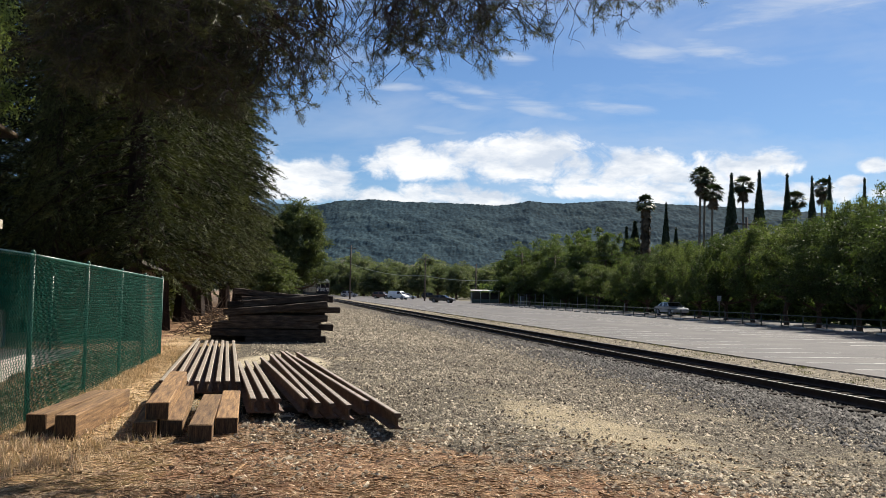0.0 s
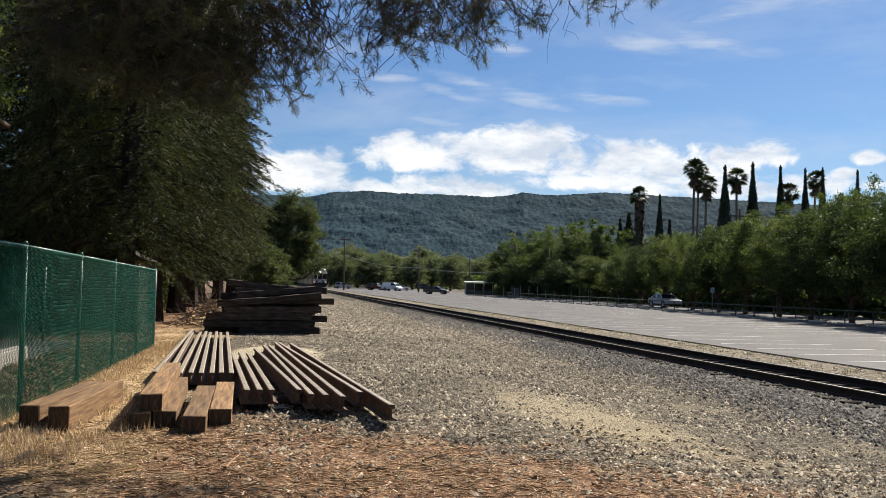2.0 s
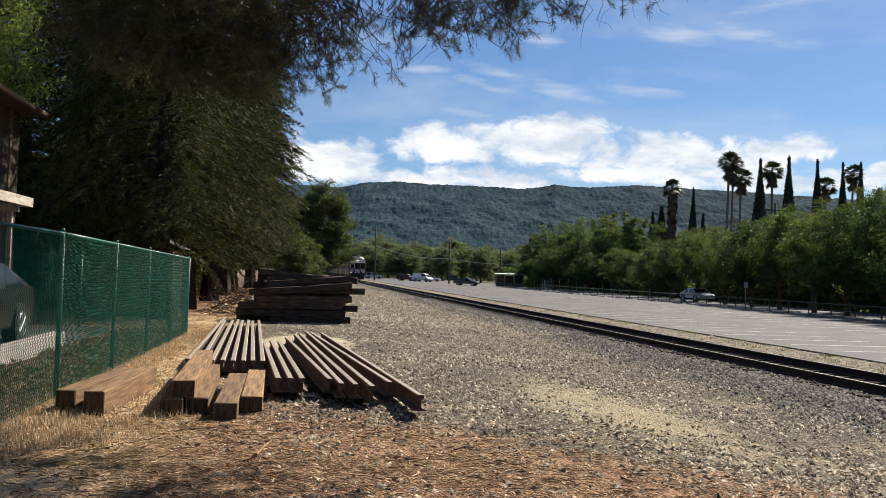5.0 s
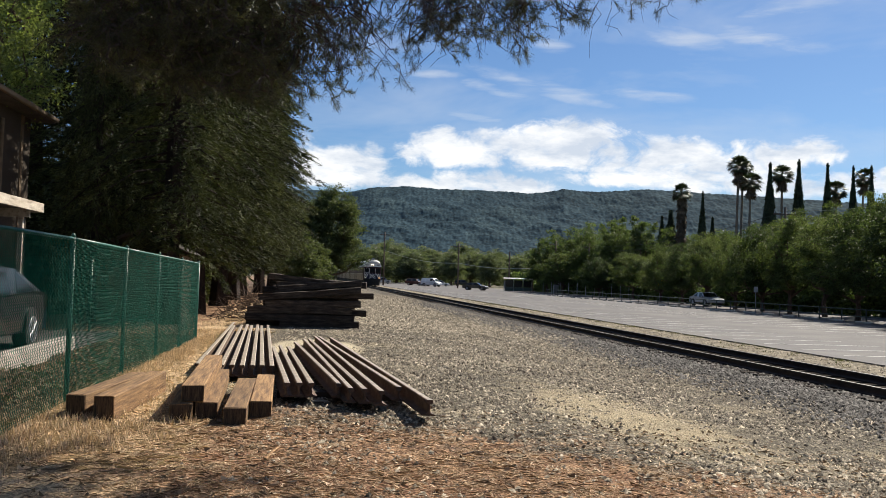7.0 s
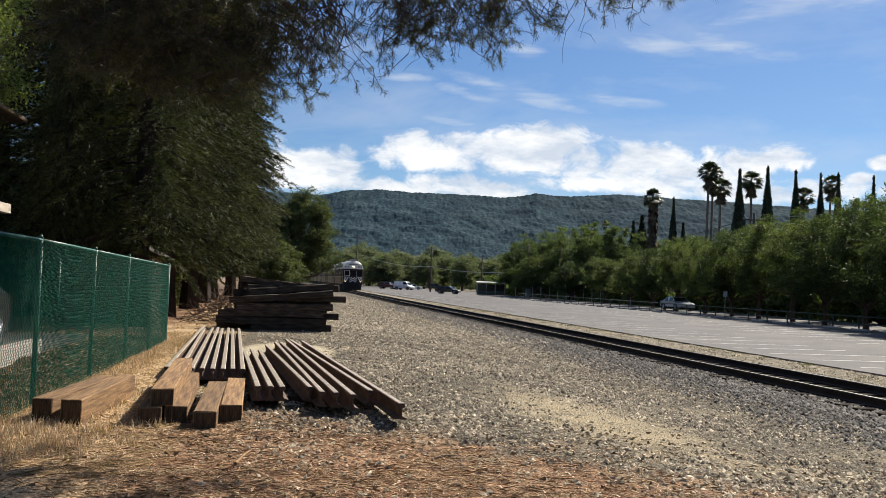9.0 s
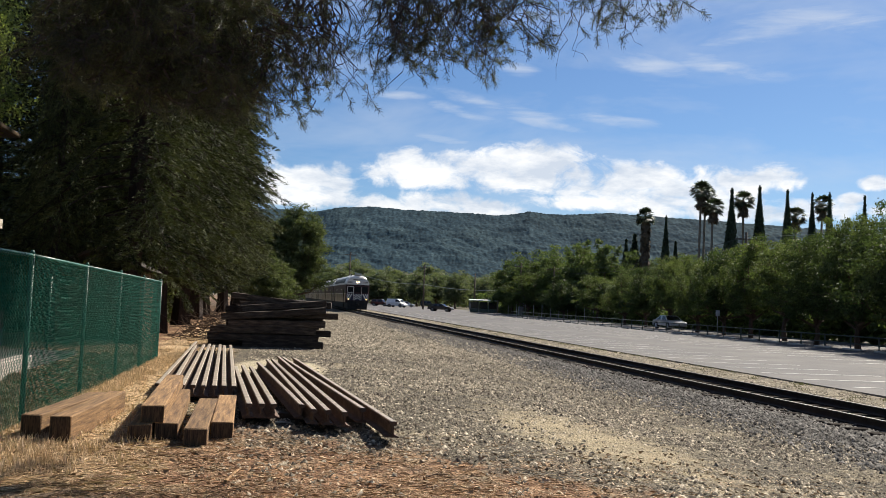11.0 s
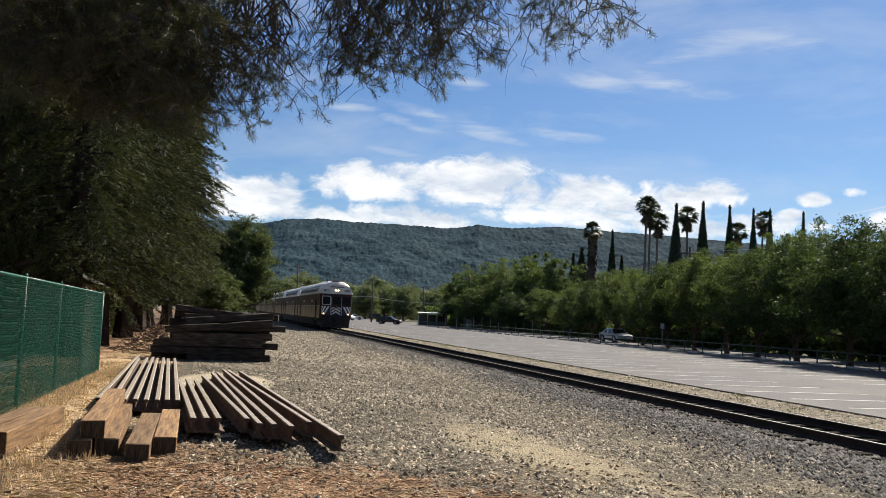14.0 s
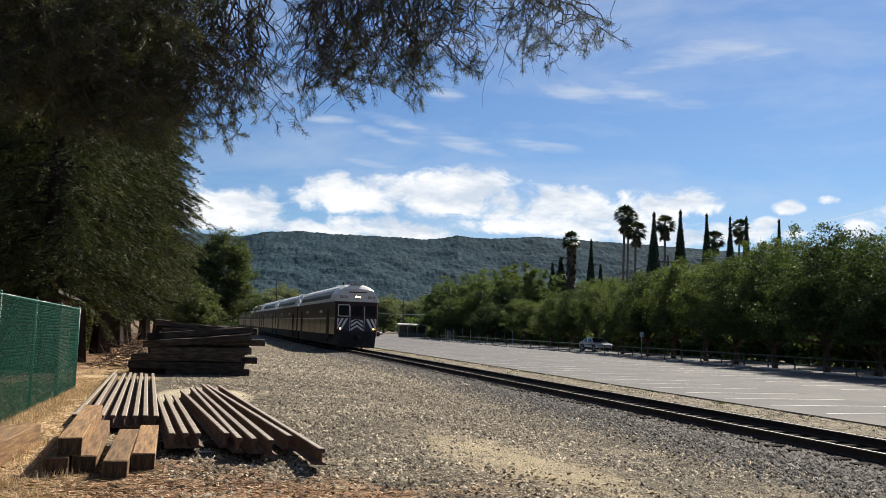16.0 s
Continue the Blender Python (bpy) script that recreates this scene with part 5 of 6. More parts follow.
# ---- overhanging pine ----
def build_pine():
    rng = np.random.default_rng(77)
    prng = random.Random(77)
    tree = thing("pine_tree", "large pine with drooping twigs and long dark needles overhead", "tree")
    low_az = (-33, -26, -20, -14, -12.2, -11.2, -9.8, -8.6, -7.6, -6.6, -5.4, -4.2, -2.5, -0.5, 1.2, 2.6, 4.0, 5.4, 6.6, 8.0, 9.6, 10.8, 12.4, 14.2)
    low_el = (12.0, 11.0, 10.5, 10.6, 10.9, 11.6, 12.6, 12.9, 14.6, 16.2, 15.6, 14.6, 14.6, 15.4, 15.0, 15.2, 16.2, 16.8, 18.0, 18.6, 18.0, 17.2, 17.8, 18.6)

    def spot(az, el, d):
        return Vector((d * math.sin(radians(az)), d * math.cos(radians(az)), EYE[2] + d * math.tan(radians(el))))

    limbs = [[((-7.4, 3.2, -0.2), 0.42), ((-7.3, 3.3, 3.5), 0.34), ((-7.2, 3.5, 8.0), 0.27), ((-7.0, 3.6, 14.0), 0.08)]]
    mains = []
    for z0, ends in ((5.4, ((-24, 22.5, 10.0), (-13, 24.0, 11.4), (-6, 24.5, 11.8), (0, 24.0, 11.7), (6, 23.6, 11.5), (12.5, 22.8, 11.6))),
                     (6.4, ((-22, 24, 10.5), (-10, 23.5, 12.2), (-2, 22.5, 12.4), (4, 22.0, 12.2), (9, 22.5, 12.4))),
                     (4.6, ((-28, 21.0, 9.5), (-18, 19.5, 10.5), (-12.5, 18.2, 11.0), (-9.8, 16.0, 11.2))),
                     (7.2, ((-26, 27, 10.0), (-16, 26, 11.5), (-6, 25.5, 12.0), (3, 25.0, 12.0)))):
        pts = [spot(*e) for e in ends]
        full = [Vector((-7.25, 3.4, z0))] + pts
        limbs.append([(p, 0.10 * (1 - i / len(full)) + 0.012) for i, p in enumerate(full)])
        mains.append(full)
    part("trunk", limb_mesh(limbs, 7), BARK, tree, smooth=True)

    needles = []
    twigs = []

    def tuft(p, d, count, length):
        a = rng.normal(size=(count, 3)) * 0.95 + np.array(d)
        a /= np.linalg.norm(a, axis=1)[:, None]
        o = np.array(p) - np.array(d) * rng.uniform(0, 0.20, count)[:, None]
        ln = (length * rng.uniform(0.6, 1.15, count))[:, None]
        side = np.cross(a, rng.normal(size=(count, 3)))
        side /= np.linalg.norm(side, axis=1)[:, None]
        tip = o + a * ln - np.array((0, 0, 0.22)) * ln * rng.uniform(0.2, 1, count)[:, None]
        mid = (o + tip) / 2 + np.array((0, 0, 0.04)) * ln
        w = side * 0.0021
        needles.append(np.stack([o, mid + w, tip, mid - w], 1).reshape(-1, 3))

    def wander(a, b, steps, curl):
        pts, drift = [a], Vector((0, 0, 0))
        for q in range(1, steps + 1):
            drift = drift * 0.75 + Vector((prng.gauss(0, curl), prng.gauss(0, curl), prng.gauss(0, curl * 0.6))) * 0.5
            pts.append(a.lerp(b, q / steps) + drift)
        return pts

    def twig(az, el0, el1, d, tufts, curl):
        a, b = spot(az, el0, d), spot(az + prng.gauss(0, 1.5), el1, d + prng.gauss(0, 0.35))
        pts = wander(a, b, 7, curl)
        thin = 1.0 if tufts else 0.55
        twigs.append(list(zip(pts, [thin * r for r in (0.013, 0.0115, 0.010, 0.0085, 0.007, 0.0055, 0.0045, 0.003)])))
        for k in range(tufts + (prng.choice((0, 1, 1)) if tufts else 0)):
            t = prng.uniform(0.15, 1.0) if k else 1.0
            i = min(6, int(t * 7 - 1e-6))
            p = pts[i].lerp(pts[i + 1], t * 7 - i)
            way = (pts[i + 1] - pts[i]).normalized()
            off = (way * 0.5 + Vector((prng.gauss(0, 0.8), prng.gauss(0, 0.8), prng.gauss(-0.15, 0.5)))).normalized()
            end = p + off * prng.uniform(0.10, 0.42) + Vector((0, 0, prng.uniform(-0.06, 0.08)))
            side = wander(p, end, 3, 0.05)
            twigs.append(list(zip(side, (0.0065, 0.005, 0.004, 0.0028))))
            if k < tufts:
                tuft(side[-1], (side[-1] - side[-2]).normalized(), prng.randint(50, 100), prng.uniform(0.075, 0.125))

    heads = [(-12.6, 22), (-11.6, 17), (-10.6, 15), (-9.6, 14), (-8.8, 15), (-7.9, 11), (-5.4, 9), (-4.6, 16), (-3.6, 20), (-2.4, 18), (-1.2, 16), (-0.2, 14), (0.8, 16), (1.8, 18), (2.8, 16), (3.9, 14), (5.0, 13), (5.9, 8),
             (9.4, 9), (10.4, 14), (11.3, 13), (12.3, 9), (13.3, 6)]
    for c, count in heads:
        depth = prng.uniform(11.0, 12.2)
        for _ in range(int(count * 1.15)):
            az = c + prng.gauss(0, 0.42)
            low = np.interp(az, low_az, low_el) + abs(prng.gauss(0, 1.7)) * prng.choice((0.4, 1.0, 1.3)) - 0.3
            twig(az + prng.gauss(0, 0.3), low + prng.uniform(3.0, 7.5), low + 1.1, depth + prng.gauss(0, 0.3), prng.choice((1, 1, 2, 2, 3)), 0.15)
            if prng.random() < 0.55:
                up = low + prng.uniform(3.0, 6.5)
                twig(az + prng.gauss(0, 0.5), up + 4.0, up, depth + prng.gauss(0, 0.4), prng.choice((1, 2, 2)), 0.12)
    for _ in range(430):
        az = prng.uniform(-26.0, -12.0)
        low = np.interp(az, low_az, low_el) + prng.uniform(0, 9.0) + max(0, -22 - az) * 0.8
        twig(az, low + prng.uniform(1.5, 3.5), low + 0.6, prng.uniform(9.5, 12.0), prng.choice((3, 4, 5, 6)), 0.12)
    # bare hanging strings
    for az, e0, e1 in ((-3.9, 17.5, 12.9), (-3.6, 16.5, 13.6), (8.2, 20.0, 14.9), (8.6, 19.5, 16.0), (3.4, 17.0, 14.6), (-8.2, 15.0, 12.5), (7.7, 20.5, 17.0), (-10.2, 14, 11.6), (-7.4, 18, 14.4), (-6.9, 19, 15.5), (-6.4, 20, 16.5), (-5.9, 19.5, 16.0), (0.2, 18, 14.6), (2.0, 18, 14.8), (8.9, 21, 15.8), (4.6, 19, 16), (11.0, 19.5, 16.9), (12.9, 20, 18)):
        twig(az, e0, e1, 11.6, 0, 0.12)
    part("twig_spray", limb_mesh(twigs, 3), TWIG, tree, kind="stuff")
    array_part("needle_spray", np.concatenate(needles), 4, NEEDLE, tree, "long dark green needle tufts", "stuff")


build_pine()


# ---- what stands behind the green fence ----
# wall brown darkened: the trees' deep shade is put into the colour
STUCCO = material("shaded_brown_stucco", (0.050, 0.036, 0.025), (0.070, 0.052, 0.036), 0.8, 0.95, 0.4, fine=60, fine_amount=0.2, dirt=(0.04, 0.03, 0.022), dirt_scale=0.7)
SHINGLE = material("roof_shingle", (0.07, 0.06, 0.052), (0.12, 0.10, 0.085), 3, 0.95, 0.5, fine=25, fine_amount=0.4)
FASCIA = material("weathered_fascia", (0.42, 0.36, 0.28), (0.56, 0.50, 0.41), 1.2, 0.85, 0.3, fine=40, fine_amount=0.25, stretch=(6, 1, 6), dirt=(0.20, 0.15, 0.11), dirt_scale=1.6, dirt_amount=0.8)
SHED_WALL = material("tan_siding", (0.14, 0.095, 0.055), (0.20, 0.14, 0.085), 2, 0.9, 0.3, fine=30, fine_amount=0.25, stretch=(1, 1, 4))
DARK_GLASS = glass("dark_glass")
GALV = material("galvanised_steel", (0.28, 0.29, 0.30), (0.40, 0.41, 0.42), 4, 0.5, 0.1, metal=0.6, fine=40, fine_amount=0.2)
WHITE_TRIM = material("white_trim", (0.66, 0.64, 0.60), (0.76, 0.74, 0.70), 2, 0.7, 0.1, fine=30, fine_amount=0.1)


YARD = material("yard_asphalt", (0.040, 0.038, 0.037), (0.062, 0.060, 0.058), 0.7, 0.92, 0.3, fine=45, fine_amount=0.3, dirt=(0.09, 0.08, 0.065), dirt_scale=0.6, dirt_amount=0.5)


def build_behind_fence():
    rng = np.random.default_rng(58)
    for name, k, mat, size, label in (("ground_ivy", 3000, IVY, 0.035, "low dusty green ground ivy between fence and kerb"), ("dead_leaves", 15000, DEAD_LEAF, 0.032, "dry brown leaves caught along the fence")):
        n = rng.uniform(-4.25, -2.72, k)
        s = 2 + 20 * rng.uniform(0, 1, k)
        keep = np.array([noise.noise((a * 0.9, b * 0.5, 7.0 if mat is IVY else 3.0)) for a, b in zip(n, s)]) > -0.15
        pts = np.stack([n, s, ground_z(n, s) + rng.uniform(0.01, 0.12 if mat is IVY else 0.09, k)], 1)[keep]
        ob = array_part(name, leaves(rng, pts, size, size * 0.6, 0.6), 3, mat, label=label, kind="stuff")
        tagged(ob, category="ground cover")
        ob.matrix_world = place(0, 0)
    yard = part("pavement", a_box(-22, -4.5, -10, 22, -0.1, 0.015), YARD, label="asphalt parking yard behind the fence", kind="structure")
    tagged(yard, category="pavement")
    yard.matrix_world = place(0, 0)
    kerb = part("retaining_kerb", a_box(-4.5, -4.28, -10, 17.2, -0.1, 0.25, 0.02), CONCRETE, label="low pale concrete kerb wall behind the fence", kind="structure")
    tagged(kerb, category="kerb")
    kerb.matrix_world = place(0, 0)
    port = thing("carport", "flat-roofed carport with a weathered wooden fascia", "carport", place(0, 0))
    part("roof", a_box(-8.3, -6.06, -4, 20.7, 2.78, 2.90), SHINGLE, port)
    part("fascia", a_box(-6.05, -5.98, -4, 20.8, 2.74, 2.95, 0.006), FASCIA, port, "weathered pale wooden fascia board")
    part("fascia", a_box(-8.3, -6.05, 20.72, 20.79, 2.74, 2.95, 0.006), FASCIA, port, "weathered pale wooden fascia board")
    for s in (1.5, 8.0, 12.4, 20.2):
        part("post", a_box(-6.32, -6.22, s - 0.05, s + 0.05, 0, 2.78, 0.004), FASCIA, port)
        part("beam", a_box(-8.3, -6.1, s - 0.06, s + 0.06, 2.6, 2.78), FASCIA, port)
    house = thing("apartment_building", "two-storey brown stucco apartment building in deep shade", "building", place(0, 0))
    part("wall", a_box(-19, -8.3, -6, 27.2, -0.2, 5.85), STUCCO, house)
    part("roof", loft([[(-19.6, y, 5.85), (-7.75, y, 5.85), (-7.75, y, 6.0), (-13.6, y, 7.7), (-19.6, y, 6.0)] for y in (-6.6, 27.7)]), SHINGLE, house)
    part("gutter", a_box(-7.75, -7.63, -6.6, 27.7, 5.86, 5.99, 0.02), SHED_WALL, house)
    part("downspout", rod(bmesh.new(), (-8.22, 24.6, 2.9), (-8.22, 24.6, 5.45), 0.05), SHED_WALL, house)
    for s in (26.4, 23.2, 20.6, 17.4):
        part("trim_board", a_box(-8.3, -8.26, s - 0.09, s + 0.09, 0, 5.84), SHED_WALL, house)
    for s in (2.5, 9.5, 15.6, 19.0):
        w = part("window", a_box(-8.3, -8.26, s - 0.7, s + 0.7, 3.9, 5.1), WHITE_TRIM, house)
        part("pane", a_box(-8.27, -8.24, s - 0.62, s + 0.62, 3.98, 5.02), DARK_GLASS, w)
    shed = thing("storage_shed", "small tan wooden shed under the redwoods", "shed", place(-5.0, 28.6, -0.1))
    part("wall", a_box(-1.6, 1.0, 0, 2.4, 0, 2.15), SHED_WALL, shed)
    part("roof", loft([[(-1.85, y, 2.12), (-0.3, y, 2.85), (1.25, y, 2.12), (1.25, y, 2.2), (-0.3, y, 2.95), (-1.85, y, 2.2)] for y in (-0.25, 2.65)]), SHINGLE, shed)


build_behind_fence()


# ---- vehicles ----
TYRE = material("tyre_rubber", (0.018, 0.018, 0.019), (0.03, 0.03, 0.03), 6, 0.85, 0.1, fine=40, fine_amount=0.2)
ALLOY = material("alloy_rim", (0.45, 0.46, 0.48), (0.58, 0.59, 0.61), 5, 0.35, 0.0, metal=0.8, fine=20, fine_amount=0.1)
LAMP_CLEAR = material("clear_lamp", (0.7, 0.7, 0.72), (0.8, 0.8, 0.82), 5, 0.15, 0.0, fine=20, fine_amount=0.05)
LAMP_RED = material("red_lamp", (0.35, 0.02, 0.015), (0.45, 0.03, 0.02), 5, 0.2, 0.0, fine=20, fine_amount=0.05)


def car_paint(name, c):
    m = material(name, tuple(v * 0.9 for v in c), tuple(min(1, v * 1.05) for v in c), 2, 0.28, 0.0, fine=40, fine_amount=0.05, dirt=tuple(v * 0.7 + 0.06 for v in c), dirt_scale=1.2, dirt_amount=0.25, spec=0.6)
    m.node_tree.nodes["Principled BSDF"].inputs["Coat Weight"].default_value = 0.6
    return m


SHAPES = {  # length, width, height; lower body outline and roof outline as fractions (along, up)
    "hatchback": (4.6, 1.80, 1.50, ((0, 0.2), (0.0, 0.46), (0.03, 0.55), (0.27, 0.65), (0.85, 0.70), (0.985, 0.66), (1.0, 0.45), (0.99, 0.2)), ((0.21, 0.64), (0.39, 0.96), (0.52, 1.0), (0.68, 0.97), (0.965, 0.68))),
    "sedan": (4.65, 1.80, 1.43, ((0, 0.24), (0.0, 0.48), (0.03, 0.56), (0.30, 0.64), (0.82, 0.68), (0.985, 0.63), (1.0, 0.42), (0.99, 0.24)), ((0.24, 0.63), (0.40, 0.97), (0.50, 1.0), (0.66, 0.98), (0.86, 0.68))),
    "suv": (4.7, 1.88, 1.75, ((0, 0.24), (0.0, 0.46), (0.03, 0.55), (0.27, 0.60), (0.95, 0.63), (1.0, 0.55), (1.0, 0.28), (0.99, 0.24)), ((0.23, 0.59), (0.36, 0.96), (0.5, 1.0), (0.90, 0.98), (0.985, 0.62))),
    "van": (5.0, 1.95, 2.0, ((0, 0.20), (0.0, 0.42), (0.04, 0.50), (0.18, 0.56), (0.97, 0.60), (1.0, 0.55), (1.0, 0.24), (0.99, 0.20)), ((0.13, 0.54), (0.29, 0.95), (0.4, 1.0), (0.96, 0.99), (0.995, 0.58))),
}


def vehicle(shape, paint, label, m, name="parked_car", category="car", blind=False):
    ln, wd, ht, low, top = SHAPES[shape]
    car = thing(name, label, category, m)

    def ring(outline, x, inset, grow=1.0):
        cy = sum(p[0] for p in outline) / len(outline)
        return [(x, ((p[0] - cy) * grow + cy) * ln, p[1] * ht - (inset if p[1] > 0.9 else 0)) for p in outline]

    h = wd / 2
    bm = loft([ring(low, -h + 0.04, 0, 0.97), ring(low, -h, 0, 0.985), ring(low, -h * 0.8, 0, 1.0), ring(low, h * 0.8, 0, 1.0), ring(low, h, 0, 0.985), ring(low, h - 0.04, 0, 0.97)])
    part("body", bm, paint, car, smooth=False)

    def cab_ring(x, up, grow):
        cy = 0.55
        out = []
        for p in top:
            k = (p[1] - 0.6) / 0.4
            out.append((x * (1 - 0.16 * max(0, k)), ((p[0] - cy) * grow + cy) * ln, p[1] * ht + up))
        return out

    bm = loft([cab_ring(-h * 0.95, 0, 0.985), cab_ring(-h * 0.7, 0.0, 1.0), cab_ring(h * 0.7, 0.0, 1.0), cab_ring(h * 0.95, 0, 0.985)])
    part("cabin", bm, paint, car)
    # side windows, windscreen and rear window, each a pane just proud of the cabin
    n0, n1, n2, n3, n4 = top
    for side in (-1, 1):
        for a, b in (((0.04, 0.47), (0.53, 0.93)) if not blind else ((0.04, 0.4),)):
            ya, yb = n0[0] + (n4[0] - n0[0]) * a, n0[0] + (n4[0] - n0[0]) * b
            quad = []
            for y, z in ((ya + 0.03, 0.64), (yb, 0.64), (min(yb, n3[0]) - 0.005, 0.93), (max(ya + 0.05, n1[0] + 0.005), 0.93)):
                k = (z - 0.6) / 0.4
                quad.append(Vector((side * (h * 0.95 * (1 - 0.16 * k) + 0.006), y * ln, z * ht)))
            bmw = bmesh.new()
            vs = [bmw.verts.new(q) for q in quad] + [bmw.verts.new(q - Vector((side * 0.02, 0, 0))) for q in quad]
            bmw.faces.new(vs[:4])
            for i in range(4):
                bmw.faces.new((vs[i], vs[(i + 1) % 4], vs[4 + (i + 1) % 4], vs[4 + i]))
            bmesh.ops.recalc_face_normals(bmw, faces=bmw.faces)
            part("side_window", bmw, DARK_GLASS, car)
    for nm, (pa, pb) in (("windscreen", (n0, n1)), ("rear_window", (n4, n3))):
        if nm == "rear_window" and blind:
            continue
        quad = []
        for t, w in ((0.1, 0.86), (0.92, 0.72)):
            y, z = (pa[0] + (pb[0] - pa[0]) * t) * ln, (pa[1] + (pb[1] - pa[1]) * t) * ht
            quad.append((w * h, y, z))
        dy = -0.012 if nm == "windscreen" else 0.012
        bmw = bmesh.new()
        q = [(-quad[0][0], quad[0][1], quad[0][2]), (quad[0][0], quad[0][1], quad[0][2]), (quad[1][0], quad[1][1], quad[1][2]), (-quad[1][0], quad[1][1], quad[1][2])]
        vs = [bmw.verts.new((a, b + dy, c + 0.012)) for a, b, c in q] + [bmw.verts.new((a, b, c)) for a, b, c in q]
        bmw.faces.new(vs[:4])
        for i in range(4):
            bmw.faces.new((vs[i], vs[(i + 1) % 4], vs[4 + (i + 1) % 4], vs[4 + i]))
        bmesh.ops.recalc_face_normals(bmw, faces=bmw.faces)
        part(nm, bmw, DARK_GLASS, car)
    r = 0.33 if shape in ("sedan", "hatchback") else 0.36
    for y in (0.19, 0.80):
        for side in (-1, 1):
            x0 = side * (h - 0.18)
            # flush dark disc painted in for the shaded gap round the wheel
            arch = part("wheel_arch_shade", rod(bmesh.new(), (side * (h - 0.24), y * ln, r + 0.02), (side * (h + 0.003), y * ln, r + 0.02), r + 0.06, seg=20), TYRE, car)
            w = part("wheel", rod(bmesh.new(), (x0, y * ln, r), (side * (h + 0.012), y * ln, r), r, seg=20), TYRE, car)
            bm = rod(bmesh.new(), (side * (h - 0.01), y * ln, r), (side * (h + 0.02), y * ln, r), r * 0.30, seg=10)
            for k in range(20):
                a, b = 2 * math.pi * k / 20, 2 * math.pi * (k + 1) / 20
                rod(bm, (side * (h + 0.014), y * ln + math.cos(a) * r * 0.68, r + math.sin(a) * r * 0.68), (side * (h + 0.014), y * ln + math.cos(b) * r * 0.68, r + math.sin(b) * r * 0.68), 0.018, seg=5)
                if k % 2 == 0:
                    rod(bm, (side * (h + 0.016), y * ln, r), (side * (h + 0.016), y * ln + math.cos(a) * r * 0.66, r + math.sin(a) * r * 0.66), 0.02, seg=5)
            part("rim", bm, ALLOY, w, "bright alloy rim")
    for side in (-1, 1):
        part("headlight", a_box(side * h * 0.62 - 0.17, side * h * 0.62 + 0.17, -0.012, 0.12, ht * 0.44, ht * 0.52, 0.02), LAMP_CLEAR, car)
        part("tail_light", a_box(side * h * 0.74 - 0.13, side * h * 0.74 + 0.13, ln - 0.13, ln + 0.012, ht * 0.46, ht * 0.57, 0.02), LAMP_RED, car)
        part("mirror", a_box(side * (h + 0.09) - 0.09, side * (h + 0.09) + 0.09, ln * 0.30, ln * 0.30 + 0.08, ht * 0.63, ht * 0.72, 0.02), paint, car)
    part("bumper", a_box(-h * 0.93, h * 0.93, -0.04, 0.1, 0.24 * ht, 0.38 * ht, 0.03), paint, car)
    part("bumper", a_box(-h * 0.93, h * 0.93, ln - 0.1, ln + 0.04, 0.24 * ht, 0.38 * ht, 0.03), paint, car)
    return car


def build_vehicles():
    grey, white, black, silver, maroon = (car_paint(*v) for v in (("dark_grey_paint", (0.022, 0.024, 0.029)), ("white_paint", (0.74, 0.75, 0.77)), ("black_paint", (0.012, 0.012, 0.014)),
                                                                 ("silver_paint", (0.42, 0.43, 0.45)), ("dark_red_paint", (0.08, 0.015, 0.015))))
    vehicle("hatchback", grey, "dark grey hatchback parked behind the chain-link fence", place(-6.02, 13.75, 0.015, 0))

    def lot(az, dist, heading):
        n, s = azimuth(az, dist)
        return place(n, s, LOT_Z, heading)

    vehicle("sedan", black, "black sedan parked out on the open asphalt", lot(0.75, 163, 62))
    vehicle("suv", silver, "silver estate car parked near the railway track", lot(-5.6, 246, 85))
    vehicle("van", white, "white panel van parked in the car park", lot(-2.35, 208, 50), "parked_van", "van", True)
    vehicle("suv", maroon, "dark red car parked beside a white van", lot(-3.45, 222, 60))
    vehicle("sedan", white, "white sedan parked behind a van", lot(-1.75, 226, 80))
    vehicle("suv", black, "dark car parked under the trees", lot(-0.4, 262, 90))
    vehicle("suv", grey, "dark car parked by the street fence", lot(9.9, 148, 60))
    vehicle("sedan", silver, "silver car parked along the street under the trees", lot(15.3, 95, 0))


build_vehicles()


# ---- poles, wires, rail fence, hedge, shelter, houses ----
POLE_WOOD = material("pole_wood", (0.075, 0.055, 0.042), (0.13, 0.10, 0.08), 4, 0.95, 0.4, fine=30, fine_amount=0.4, stretch=(3, 3, 0.4))
PALE_WIRE = material("overhead_cable", (0.38, 0.40, 0.32), (0.48, 0.50, 0.42), 2, 0.6, 0.0, fine=20, fine_amount=0.1)
DARK_WIRE = material("power_wire", (0.03, 0.03, 0.03), (0.05, 0.05, 0.05), 2, 0.6, 0.0, fine=20, fine_amount=0.1)
YELLOW = material("yellow_sign", (0.62, 0.42, 0.03), (0.72, 0.50, 0.05), 2, 0.5, 0.0, fine=20, fine_amount=0.1)
RAIL_PAINT = material("dull_green_pipe", (0.05, 0.07, 0.055), (0.08, 0.10, 0.08), 3, 0.6, 0.1, fine=30, fine_amount=0.2)
HOUSE_WALL = material("pale_house_wall", (0.50, 0.44, 0.36), (0.62, 0.56, 0.48), 0.3, 0.9, 0.0, fine=3, fine_amount=0.1)
HOUSE_ROOF = material("house_roof", (0.16, 0.14, 0.13), (0.24, 0.21, 0.19), 0.3, 0.9, 0.0, fine=3, fine_amount=0.2)


